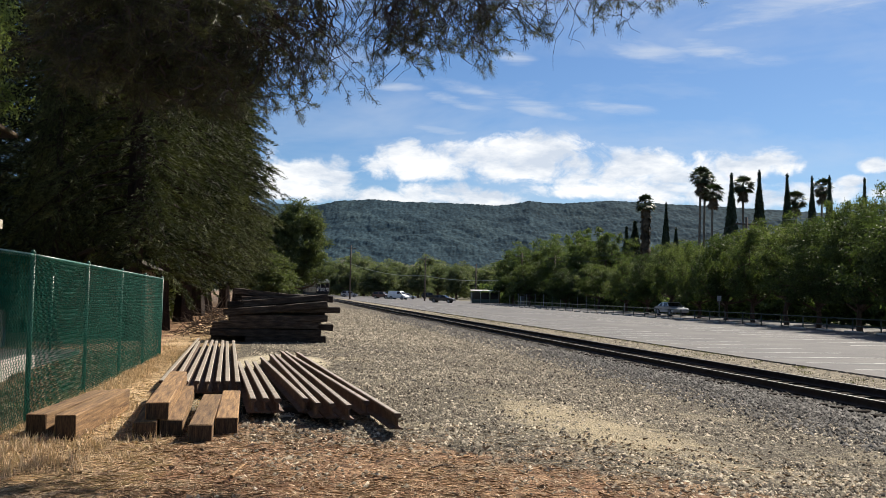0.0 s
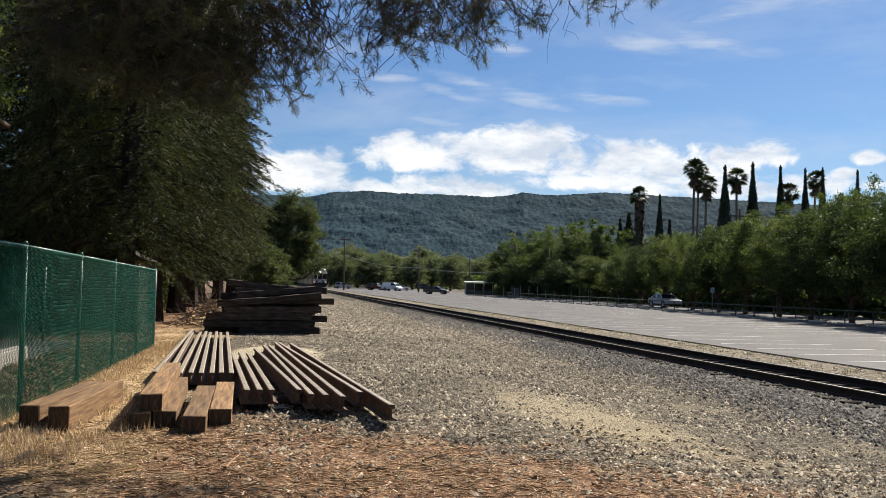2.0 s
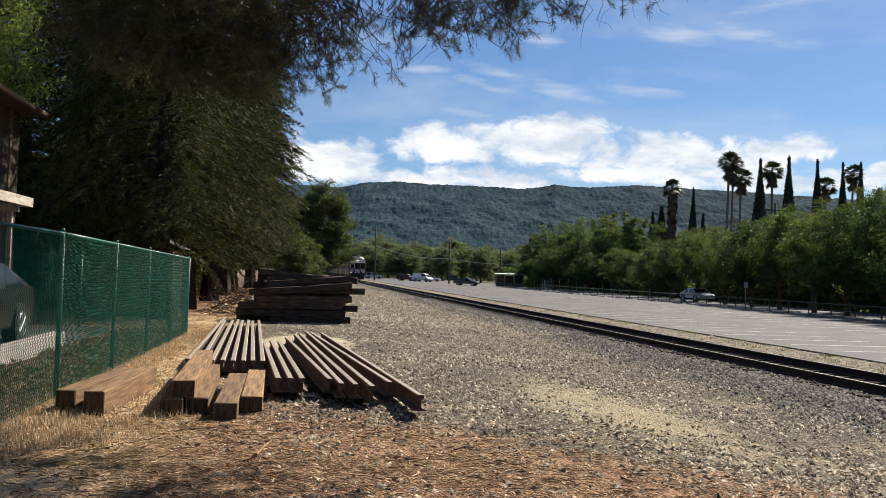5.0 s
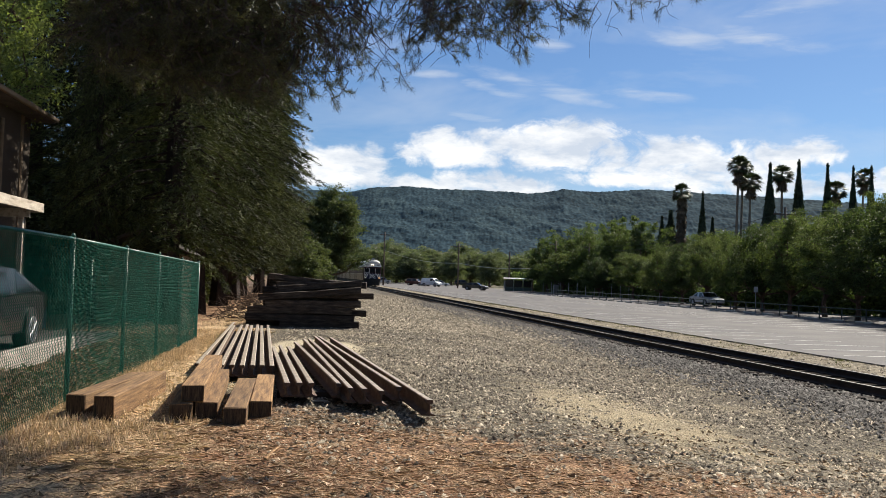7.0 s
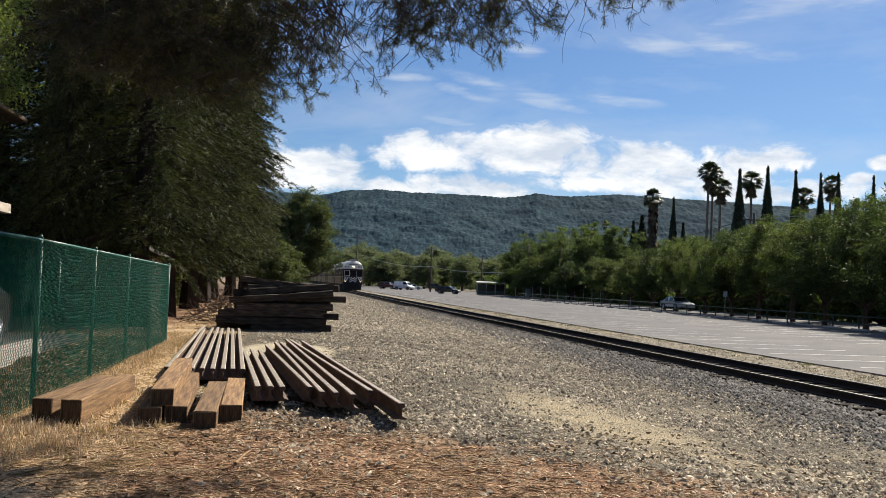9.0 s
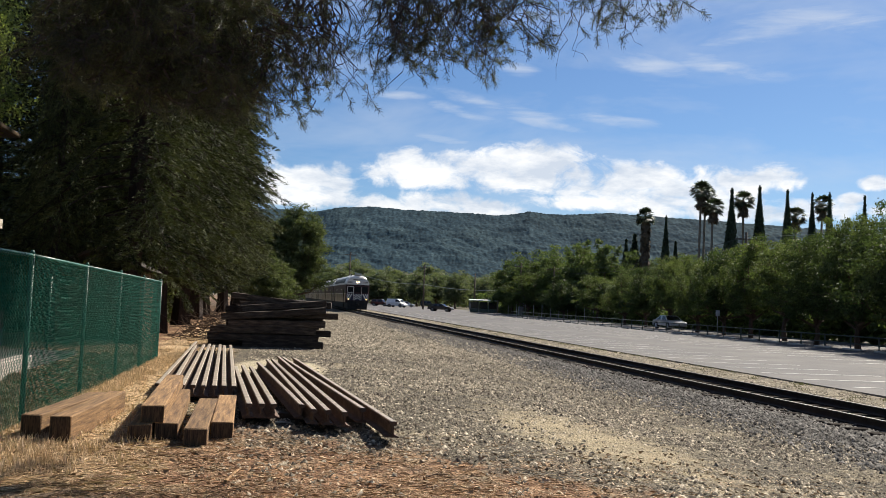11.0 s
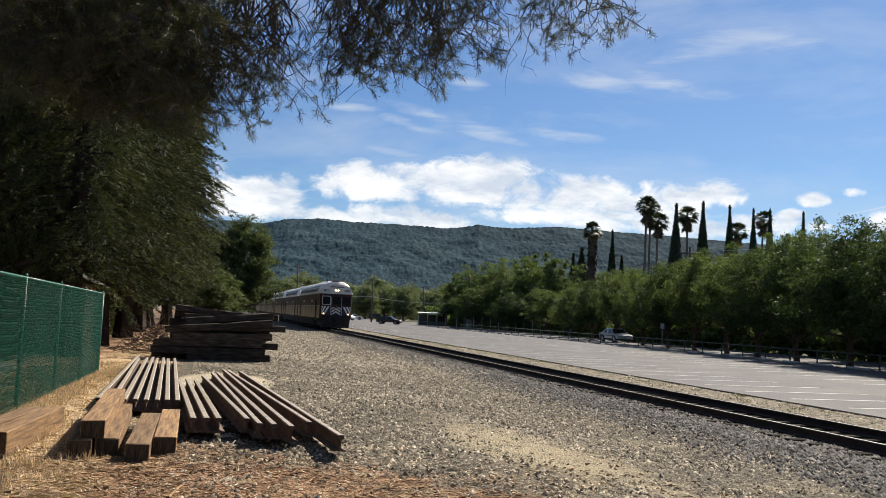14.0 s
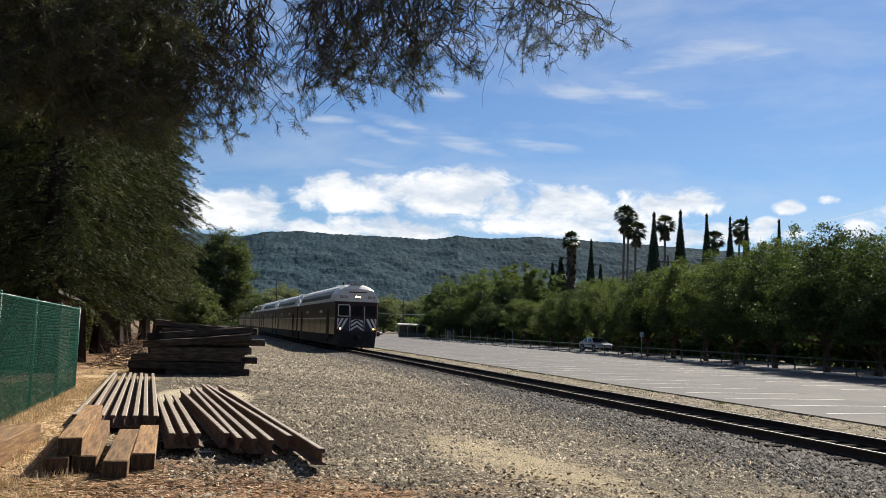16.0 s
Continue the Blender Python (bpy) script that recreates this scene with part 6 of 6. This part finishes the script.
def utility_pole(az, dist, el, arm=True):
    n, s = azimuth(az, dist)
    h = EYE[2] + dist * math.tan(radians(el)) - LOT_Z
    pole = thing("utility_pole", "tall dark wooden utility pole with a crossarm", "utility pole", place(n, s, LOT_Z))
    tagged(pole, group="utility poles")
    part("shaft", rod(bmesh.new(), (0, 0, -0.3), (0, 0, h), 0.19, 0.12, 8), POLE_WOOD, pole, smooth=True)
    if arm:
        part("crossarm", a_box(-1.2, 1.2, -0.06, 0.06, h - 0.75, h - 0.62, 0.01), POLE_WOOD, pole)
        for x in (-1.1, -0.5, 0.5, 1.1):
            part("insulator", rod(bmesh.new(), (x, 0, h - 0.62), (x, 0, h - 0.44), 0.05, 0.03, 6), GALV, pole)
    x, y = xy(n, s)
    return Vector((x, y, LOT_Z + h))


def wire(a, b, sag, r, mat, label):
    pts = []
    for k in range(15):
        t = k / 14
        p = a.lerp(b, t)
        p.z -= sag * 4 * t * (1 - t)
        pts.append((p, r))
    ob = part("overhead_wire", limb_mesh([pts], 4), mat, label=label)
    tagged(ob, category="wire", group="overhead wires")


def build_street():
    tops = [utility_pole(-6.1, 200, 2.95), utility_pole(-1.2, 186, 2.35), utility_pole(2.15, 176, 1.9, False), utility_pole(3.7, 172, 2.2), utility_pole(5.15, 158, 2.7), utility_pole(7.3, 150, 2.6)]
    cable = lambda a, d: a + Vector((0, 0, -d))
    wire(cable(tops[0], 4.2), cable(tops[1], 4.2), 0.9, 0.06, PALE_WIRE, "pale sagging cable strung between utility poles")
    wire(cable(tops[1], 4.2), cable(tops[3], 4.0), 0.5, 0.06, PALE_WIRE, "pale sagging cable strung between utility poles")
    for a, b in ((0, 1), (1, 3), (3, 4), (4, 5)):
        wire(cable(tops[a], 0.5), cable(tops[b], 0.5), 1.0, 0.025, DARK_WIRE, "thin dark power wire between poles")
    p_tall = utility_pole(19.2, 92, 5.05)
    p_right = utility_pole(40, 70, 8.2)
    for dz in (0.4, 1.1):
        wire(cable(tops[5], dz), cable(p_tall, dz), 1.2, 0.022, DARK_WIRE, "thin power wire above the street trees")
        wire(cable(p_tall, dz), cable(p_right, dz), 1.0, 0.022, PALE_WIRE, "thin power wire above the street trees")
    # low pipe rail along the far edge of the car park
    fence = thing("pipe_rail_fence", "low dark pipe rail fence along the car park edge", "fence", place(35.5, 0, LOT_Z - 0.06))
    post = None
    for k in range(42):
        s = 20 + 2.6 * k
        if post is None:
            post = part("post", rod(bmesh.new(), (0, 0, -0.1), (0, 0, 0.95), 0.045, seg=6), RAIL_PAINT, fence)
            o = post
        else:
            o = new("post", post.data)
            o.parent = fence
        o.location = (0, s, 0)
    for z in (0.45, 0.9):
        part("rail", rod(bmesh.new(), (0, 18, z), (0, 127.5, z), 0.035, seg=6), RAIL_PAINT, fence)
    stop = None
    for k in range(40):
        s = 24 + 2.9 * k
        if stop is None:
            stop = part("wheel_stop", a_box(-0.08, 0.08, -0.85, 0.85, 0, 0.13, 0.03), CONCRETE, label="pale concrete wheel stop at the car park edge")
            tagged(stop, category="wheel stop", group="wheel stops")
            stop.matrix_world = place(34.6, s, LOT_Z)
        else:
            copy_thing(stop, place(34.6 + random.uniform(-0.05, 0.05), s, LOT_Z, random.uniform(-2, 2)))
    # hedge and shaded planting beyond the street
    rng = np.random.default_rng(91)
    k = 42000
    n = 46.5 + rng.uniform(-1.0, 1.0, k)
    s = rng.uniform(15, 190, k)
    top = 2.0 + 0.35 * np.sin(s * 0.9) + 0.3 * np.sin(s * 0.31)
    pts = np.stack([n, s, LOT_Z + top * rng.uniform(0, 1, k) ** 0.7], 1)
    hedge = array_part("hedge", leaves(rng, pts, 0.24, 0.15, 0.3), 3, LEAF_DARK, label="dark clipped hedge under the street trees", kind="stuff")
    tagged(hedge, category="hedge")
    hedge.matrix_world = place(0, 0)
    k = 26000
    n = 52 + rng.uniform(-1.5, 1.5, k)
    s = rng.uniform(15, 220, k)
    pts = np.stack([n, s, LOT_Z + (3.4 + 0.8 * np.sin(s * 0.5)) * rng.uniform(0, 1, k) ** 0.8], 1)
    bank = array_part("shrub_bank", leaves(rng, pts, 0.42, 0.26, 0.3), 3, LEAF_DARK, label="dense dark shrubs behind the street trees", kind="stuff")
    tagged(bank, category="shrubs")
    bank.matrix_world = place(0, 0)
    k = 9000
    az = np.radians(rng.uniform(-11, 7, k))
    dist = rng.uniform(312, 330, k)
    x, y = dist * np.sin(az), dist * np.cos(az)
    pts = np.stack([x, y, LOT_Z + 5.0 * rng.uniform(0, 1, k) ** 0.8], 1)
    scrub = array_part("far_scrub", leaves(rng, pts, 0.6, 0.4, 0.3), 3, LEAF_FAR, label="grey-green scrub across the far end", kind="stuff")
    tagged(scrub, category="shrubs")
    # leaf mass kept dark to carry the canopy shade missing on the ground
    k = 44000
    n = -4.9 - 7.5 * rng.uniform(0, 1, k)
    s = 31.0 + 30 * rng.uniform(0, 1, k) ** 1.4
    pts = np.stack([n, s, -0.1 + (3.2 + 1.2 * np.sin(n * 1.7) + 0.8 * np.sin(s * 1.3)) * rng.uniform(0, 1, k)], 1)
    under = array_part("undergrowth", leaves(rng, pts, 0.16, 0.07, 0.3), 3, REDWOOD_LEAF, label="undergrowth below the redwoods, made dark for the canopy shade", kind="stuff")
    tagged(under, category="shrubs")
    under.matrix_world = place(0, 0)
    # bus shelter with a pale roof
    n, s = azimuth(2.75, 168)
    shelter = thing("bus_shelter", "open shelter with a pale arched roof", "shelter", place(n, s, LOT_Z, -8))
    part("roof", loft([[(x, y, 2.35 + 0.22 * math.cos(y * 1.1)) for y in (-1.2, -0.6, 0, 0.6, 1.2)] + [(x, y, 2.27 + 0.22 * math.cos(y * 1.1)) for y in (1.2, 0.6, 0, -0.6, -1.2)] for x in (-2.8, 2.8)]), WHITE_TRIM, shelter)
    for x in (-2.6, -0.9, 0.9, 2.6):
        for y in (-1.0, 1.0):
            part("post", rod(bmesh.new(), (x, y, 0), (x, y, 2.4), 0.05, seg=6), GALV, shelter)
    part("low_wall", a_box(-2.6, 2.6, -1.03, -0.97, 0.0, 0.75), RAIL_PAINT, shelter, "dull green low wall")
    for x in (-2.5, -0.8, 1.0):
        part("pane", a_box(x, x + 1.5, -1.02, -0.98, 0.8, 2.1), DARK_GLASS, shelter)
    part("bench", a_box(-2.0, 2.0, 0.5, 0.95, 0.42, 0.5, 0.02), GALV, shelter)
    part("panel", a_box(-2.6, -0.9, 1.02, 1.06, 0.5, 1.9), GALV, shelter)
    # bollard posts along the street corner
    bol = None
    for k in range(12):
        n, s = azimuth(4.4 + 0.55 * k, 150 - 2.2 * k)
        if bol is None:
            bol = part("fence_post", rod(bmesh.new(), (0, 0, 0), (0, 0, 2.0), 0.05, seg=6), GALV, label="pale steel fence post at the street corner")
            tagged(bol, category="post", group="street corner posts")
            bol.matrix_world = place(n, s, LOT_Z - 0.06)
        else:
            copy_thing(bol, place(n, s, LOT_Z - 0.06))
    box_n = azimuth(5.2, 156)
    sig = thing("signal_cabinet", "grey steel street equipment cabinet on a pole", "cabinet", place(*box_n, LOT_Z - 0.06))
    part("cabinet", a_box(-0.35, 0.35, -0.25, 0.25, 0, 1.6, 0.03), GALV, sig)
    part("pole", rod(bmesh.new(), (0.5, 0, 0), (0.5, 0, 4.2), 0.07, seg=8), GALV, sig)
    part("box", a_box(0.3, 0.75, -0.2, 0.2, 2.6, 3.3, 0.03), GALV, sig)
    sign = thing("warning_sign", "yellow diamond warning sign on a thin post", "sign", place(*azimuth(11.8, 112), LOT_Z - 0.06, -12))
    part("post", rod(bmesh.new(), (0, 0, 0), (0, 0, 2.7), 0.035, seg=6), GALV, sign)
    part("plate", a_box(-0.38, 0.38, -0.02, 0.0, -0.38, 0.38, 0.004, Matrix.Translation((0, -0.05, 2.5)) @ Matrix.Rotation(radians(45), 4, "Y")), YELLOW, sign)
    for az, dist in ((17.6, 75),):
        sg = thing("street_sign", "small grey sign on a steel post", "sign", place(*azimuth(az, dist), LOT_Z - 0.06, -15))
        part("post", rod(bmesh.new(), (0, 0, 0), (0, 0, 2.2), 0.03, seg=6), GALV, sg)
        part("plate", a_box(-0.16, 0.16, -0.05, -0.035, 1.75, 2.2, 0.004), GALV, sg)
    # houses at the foot of the hills
    hr = random.Random(12)
    for k in range(16):
        az = hr.uniform(-7, 5.5)
        el = hr.uniform(1.3, 1.8)
        dist = 2150 + 900 * (el / 5.8) ** (1 / 0.85) - 25
        x, y = dist * math.sin(radians(az)), dist * math.cos(radians(az))
        z = EYE[2] + dist * math.tan(radians(el)) + 3
        house = thing("house", "pale house on the lower slope of the hills", "house", pose(x, y, z, 0, 0, hr.uniform(-40, 40)))
        tagged(house, group="hillside houses")
        w, d = hr.uniform(4, 7), hr.uniform(3, 5)
        part("wall", a_box(-w, w, -d, d, -30, 4.5), HOUSE_WALL, house)
        part("roof", loft([[(x0, -d - 0.6, 4.5), (x0, d + 0.6, 4.5), (x0, 0, 7.2)] for x0 in (-w - 0.6, w + 0.6)]), HOUSE_ROOF, house)
        for wx in (-0.55, 0.0, 0.55):
            part("window", a_box(w * wx - 0.8, w * wx + 0.8, -d - 0.1, -d + 0.05, 1.2, 2.8), DARK_GLASS, house)


build_street()


# ---- the train ----
MAROON = material("dark_purple_paint", (0.026, 0.009, 0.010), (0.040, 0.013, 0.014), 0.8, 0.45, 0.0, fine=30, fine_amount=0.08, dirt=(0.06, 0.045, 0.038), dirt_scale=0.9, dirt_amount=0.4, spec=0.25)
TRAIN_WHITE = material("train_white_paint", (0.60, 0.575, 0.53), (0.72, 0.70, 0.66), 0.8, 0.4, 0.0, fine=30, fine_amount=0.05, dirt=(0.42, 0.40, 0.37), dirt_scale=0.9, dirt_amount=0.5)
TRAIN_SILVER = material("brushed_side_panel", (0.11, 0.092, 0.07), (0.24, 0.20, 0.155), 0.9, 0.3, 0.0, metal=0.9, fine=30, fine_amount=0.1)
TRAIN_BLUE = material("chevron_blue", (0.010, 0.012, 0.035), (0.016, 0.018, 0.05), 1.2, 0.4, 0.0, fine=30, fine_amount=0.1)
TRAIN_GLASS = material("tinted_train_window", (0.010, 0.011, 0.012), (0.016, 0.017, 0.018), 1, 0.35, 0.0, fine=20, fine_amount=0.1, spec=0.06)
UNDER = material("underframe_black", (0.006, 0.006, 0.0065), (0.013, 0.0125, 0.012), 3, 0.7, 0.1, fine=30, fine_amount=0.3, dirt=(0.06, 0.05, 0.04), dirt_scale=1.5, dirt_amount=0.4)
HEADLIGHT = glow("headlight_on", (1.0, 0.72, 0.44), 5.0)
DITCH = glow("ditch_light_on", (1.0, 0.56, 0.24), 2.4)


def solid(points, depth, axis="y"):
    """A plate from a polygon of (x, z), given thickness along y."""
    bm = bmesh.new()
    fr = [bm.verts.new((x, 0, z)) for x, z in points]
    bk = [bm.verts.new((x, depth, z)) for x, z in points]
    bm.faces.new(fr)
    bm.faces.new(bk[::-1])
    for i in range(len(points)):
        j = (i + 1) % len(points)
        bm.faces.new((fr[i], bk[i], bk[j], fr[j]))
    bmesh.ops.recalc_face_normals(bm, faces=bm.faces)
    return bm


def roof_ring(y, top, narrow=1.0):
    half = [(1.50, 3.55), (1.49, 3.72), (1.40, 4.10), (1.16, 4.60), (0.80, 4.84), (0.30, 4.93)]
    pts = [(x * (narrow if z > 3.8 else 1), y, 3.55 + (z - 3.55) * top) for x, z in half]
    return pts + [(-x, yy, z) for x, yy, z in pts[::-1]]


def passenger_car(label, cab):
    L = 25.6
    car = thing("passenger_car", label, "train car")
    tagged(car, group="train cars")
    part("body", loft([[(sx * (1.5 - cut), y, z) for sx, z in ((-1, 1.05), (1, 1.05), (1, 3.55), (-1, 3.55))] for y, cut in ((0.0, 0.10), (0.22, 0.0), (L - 0.22, 0.0), (L, 0.10))]), MAROON, car)
    start = [roof_ring(0.02, 0.66, 0.97), roof_ring(0.35, 0.86, 0.985), roof_ring(1.1, 0.975), roof_ring(2.4, 1.0)] if cab else [roof_ring(0.02, 0.06), roof_ring(0.5, 0.12), roof_ring(2.3, 1.0), roof_ring(2.6, 1.0)]
    part("roof", loft(start + [roof_ring(L - 2.3, 1.0), roof_ring(L - 0.5, 0.12), roof_ring(L - 0.02, 0.06)]), TRAIN_WHITE, car, "white upper shell and roof")
    skirt = [[(-1.5, y, 1.05), (1.5, y, 1.05), (1.36, y, 0.36), (-1.36, y, 0.36)] for y in (5.2, L - 5.2)]
    part("skirt", loft(skirt), UNDER, car)
    for side in (-1, 1):
        # upper windows lie on the sloped shoulder
        for k in range(6):
            y0 = 3.2 + k * 3.25
            ring = [[(side * 1.478, y, 3.82), (side * 1.405, y, 4.12), (side * 1.27, y, 4.40), (side * 1.25, y, 4.38), (side * 1.385, y, 4.10), (side * 1.458, y, 3.82)] for y in (y0, y0 + 3.2)]
            ring = [[(x + side * 0.012, y, z + 0.006) for x, y, z in r] for r in ring]
            part("upper_window", loft(ring), TRAIN_GLASS, car)
        part("stripe", a_box(min(side * 1.5, side * 1.508), max(side * 1.5, side * 1.508), 0.3, L - 0.3, 2.24, 2.32), TRAIN_WHITE, car, "thin white stripe")
        for y0 in (3.1, L - 4.6):
            d = part("door", a_box(min(side * 1.5, side * 1.512), max(side * 1.5, side * 1.512), y0, y0 + 1.5, 0.75, 2.95, 0.003), UNDER, car, "dark sliding door")
            for q in (0.2, 0.85):
                part("door_window", a_box(min(side * 1.512, side * 1.518), max(side * 1.512, side * 1.518), y0 + q, y0 + q + 0.45, 1.75, 2.75), DARK_GLASS, d)
        for y0, y1 in ((0.45, 3.05), (4.65, 8.0), (8.25, 11.6), (11.85, 15.2), (15.45, L - 4.7), (L - 3.05, L - 0.4)):
            part("side_panel", a_box(min(side * 1.5, side * 1.503), max(side * 1.5, side * 1.503), y0, y1, 1.06, 2.2), TRAIN_SILVER, car, "dull silver lower side panel")
        for y0 in (7.2, 16.5):
            for q, w in ((0, 0.5), (0.65, 0.5), (1.3, 0.3)):
                part("marking", a_box(min(side * 1.5, side * 1.506), max(side * 1.5, side * 1.506), y0 + q, y0 + q + w, 2.75, 2.95), TRAIN_WHITE, car)
    for yb in (3.0, L - 3.0):
        t = part("truck", a_box(-1.15, 1.15, yb - 1.7, yb + 1.7, 0.42, 0.80, 0.06), UNDER, car)
        for dy in (-1.25, 1.25):
            for side in (-1, 1):
                part("wheel", rod(bmesh.new(), (side * 0.68, yb + dy, 0.42), (side * 0.82, yb + dy, 0.42), 0.42, seg=18), UNDER, t)
    # underframe drawn low and full length, its black filling in the shadow beneath
    part("underframe_shade_box", a_box(-1.30, 1.30, 0.3, L - 0.3, 0.22, 1.06, 0.05), UNDER, car)
    part("coupler", a_box(-0.12, 0.12, L, L + 0.5, 0.75, 1.0, 0.03), UNDER, car)
    part("end_diaphragm", a_box(-0.6, 0.6, L, L + 0.46, 1.1, 3.4, 0.05), UNDER, car)
    part("roof_unit", a_box(-0.6, 0.6, 6, 8.2, 4.9, 5.02, 0.05), TRAIN_WHITE, car)
    if not cab:
        return car
    # cab front
    front = part("front_plate", a_box(-1.38, 1.38, -0.05, 0.02, 1.0, 3.62, 0.02), MAROON, car)
    visor = loft([[(x, y, z) for x, z in ((-1.42, 3.55), (1.42, 3.55), (1.38, 4.05), (1.02, 4.42), (0, 4.56), (-1.02, 4.42), (-1.38, 4.05))] for y in (-0.07, 0.3)])
    part("visor", visor, TRAIN_WHITE, car, "white panel over the cab windows")
    for x0, x1 in ((-1.28, -0.58), (-0.36, 0.36), (0.58, 1.28)):
        rim = part("window_rim", a_box(x0 - 0.05, x1 + 0.05, -0.075, -0.05, 2.42, 3.32, 0.015), TRAIN_WHITE if x0 < -0.5 else MAROON, car)
        part("front_window", a_box(x0, x1, -0.088, -0.072, 2.48, 3.26), TRAIN_GLASS, car)
    part("front_door", a_box(-0.46, 0.46, -0.066, -0.045, 1.2, 3.45, 0.01), MAROON, car)
    for x in (-0.5, 0.5):
        part("grab_rail", rod(bmesh.new(), (x, -0.11, 1.35), (x, -0.11, 3.2), 0.02, seg=6), TRAIN_WHITE, car)
    # slanted white and blue bands
    part("band_panel", a_box(-1.36, 1.36, -0.068, -0.05, 1.36, 2.3), TRAIN_BLUE, car, "blue panel under the cab windows")
    for side in (-1, 1):
        for k in range(3):
            x = 0.62 + k * 0.30
            lo, hi = 1.38, 2.28
            pts = [(x + 0.0, hi), (x + 0.17, hi), (min(1.36, x + 0.62), lo + (0 if x + 0.62 <= 1.36 else 0.0)), (min(1.2, x + 0.45), lo)]
            if k == 2:
                pts = [(x, hi), (x + 0.13, hi), (1.36, 1.95), (1.36, 1.72)]
            elif k == 1:
                pts = [(x, hi), (x + 0.17, hi), (1.36, 1.66), (1.36, 1.42)]
            o = part("white_band", solid([(side * a, b) for a, b in pts], 0.012), TRAIN_WHITE, car)
            o.location = (0, -0.082, 0)
        for k in range(3):
            z = 1.42 + 0.30 * k
            pts = [(0.0, z + 0.26), (0.0, z + 0.42), (side * 0.42, z + 0.10), (side * 0.42, z - 0.06)]
            pts = [(a, min(2.28, max(1.38, b))) for a, b in pts]
            o = part("white_band", solid(pts, 0.012), TRAIN_WHITE, car)
            o.location = (0, -0.088, 0)
    pilot = loft([[(-1.32, y, 1.3), (1.32, y, 1.3), (1.30 - i, y - 0.0, 0.13), (-1.30 + i, y, 0.13)] for y, i in ((-0.42, 0.12), (-0.02, 0.0), (0.5, 0.0))])
    part("pilot", pilot, UNDER, car, "black snowplough pilot")
    part("coupler", a_box(-0.16, 0.16, -0.85, -0.4, 0.72, 1.02, 0.04), UNDER, car)
    for x in (-0.13, 0.13):
        housing = part("headlight", rod(bmesh.new(), (x, -0.02, 3.92), (x, -0.11, 3.92), 0.13, seg=14), UNDER, car)
        part("lens", rod(bmesh.new(), (x, -0.105, 3.92), (x, -0.125, 3.92), 0.085, seg=14), HEADLIGHT, housing, "lit headlight")
    for x in (-1.16, 1.16):
        housing = part("ditch_light", rod(bmesh.new(), (x, -0.02, 1.52), (x, -0.13, 1.52), 0.13, seg=14), UNDER, car)
        part("lens", rod(bmesh.new(), (x, -0.125, 1.52), (x, -0.145, 1.52), 0.075, seg=14), DITCH, housing, "lit ditch light")
    for x0 in (-1.22, 0.72):
        part("number_board", a_box(x0, x0 + 0.5, -0.085, -0.06, 3.80, 3.98), UNDER, car)
        for q in (0.06, 0.17, 0.28, 0.37):
            part("marking", a_box(x0 + q, x0 + q + 0.07, -0.092, -0.082, 3.83, 3.95), TRAIN_WHITE, car)
    part("lettering_bar", a_box(-0.62, 0.62, -0.085, -0.065, 4.22, 4.30), MAROON, car)
    for x in (-0.35, -0.12, 0.12, 0.35):
        part("horn", rod(bmesh.new(), (x, 0.85, 5.02), (x, 0.35, 5.06), 0.04, 0.11, 10), GALV, car)
    part("horn_base", a_box(-0.45, 0.45, 0.7, 0.95, 4.85, 4.98, 0.02), GALV, car)
    part("antenna", rod(bmesh.new(), (0.8, 0.9, 4.7), (0.8, 0.9, 5.2), 0.025, seg=6), GALV, car)
    part("antenna", rod(bmesh.new(), (-0.75, 1.8, 4.8), (-0.75, 1.8, 5.08), 0.06, seg=8), UNDER, car)
    return car


def widen(car, k):
    """Broadens the shells of a train car; the wheels keep the gauge."""
    for o in car.children_recursive:
        if o.name.startswith(("truck", "wheel")) or o.data is None:
            continue
        for v in o.data.vertices:
            v.co.x *= k


def build_train():
    cars = [passenger_car("white and dark purple bi-level cab car with lit headlights", True)]
    coach = passenger_car("white and dark purple bi-level coach behind the cab car", False)
    cars.append(coach)
    for car in cars:
        widen(car, 1.09)
    for _ in range(4):
        cars.append(copy_thing(coach, Matrix.Identity(4)))
    return cars


TRAIN = build_train()


def motions():
    for k, car in enumerate(TRAIN):
        rows = []
        for i in range(0, 33):
            t = i * 0.5
            s = 214.6 - 6.47 * t - 0.180 * t * t + k * 26.05
            rows.append((t, place(TRACK_N, s, RAIL_Z)))
        walk(car, rows)


motions()
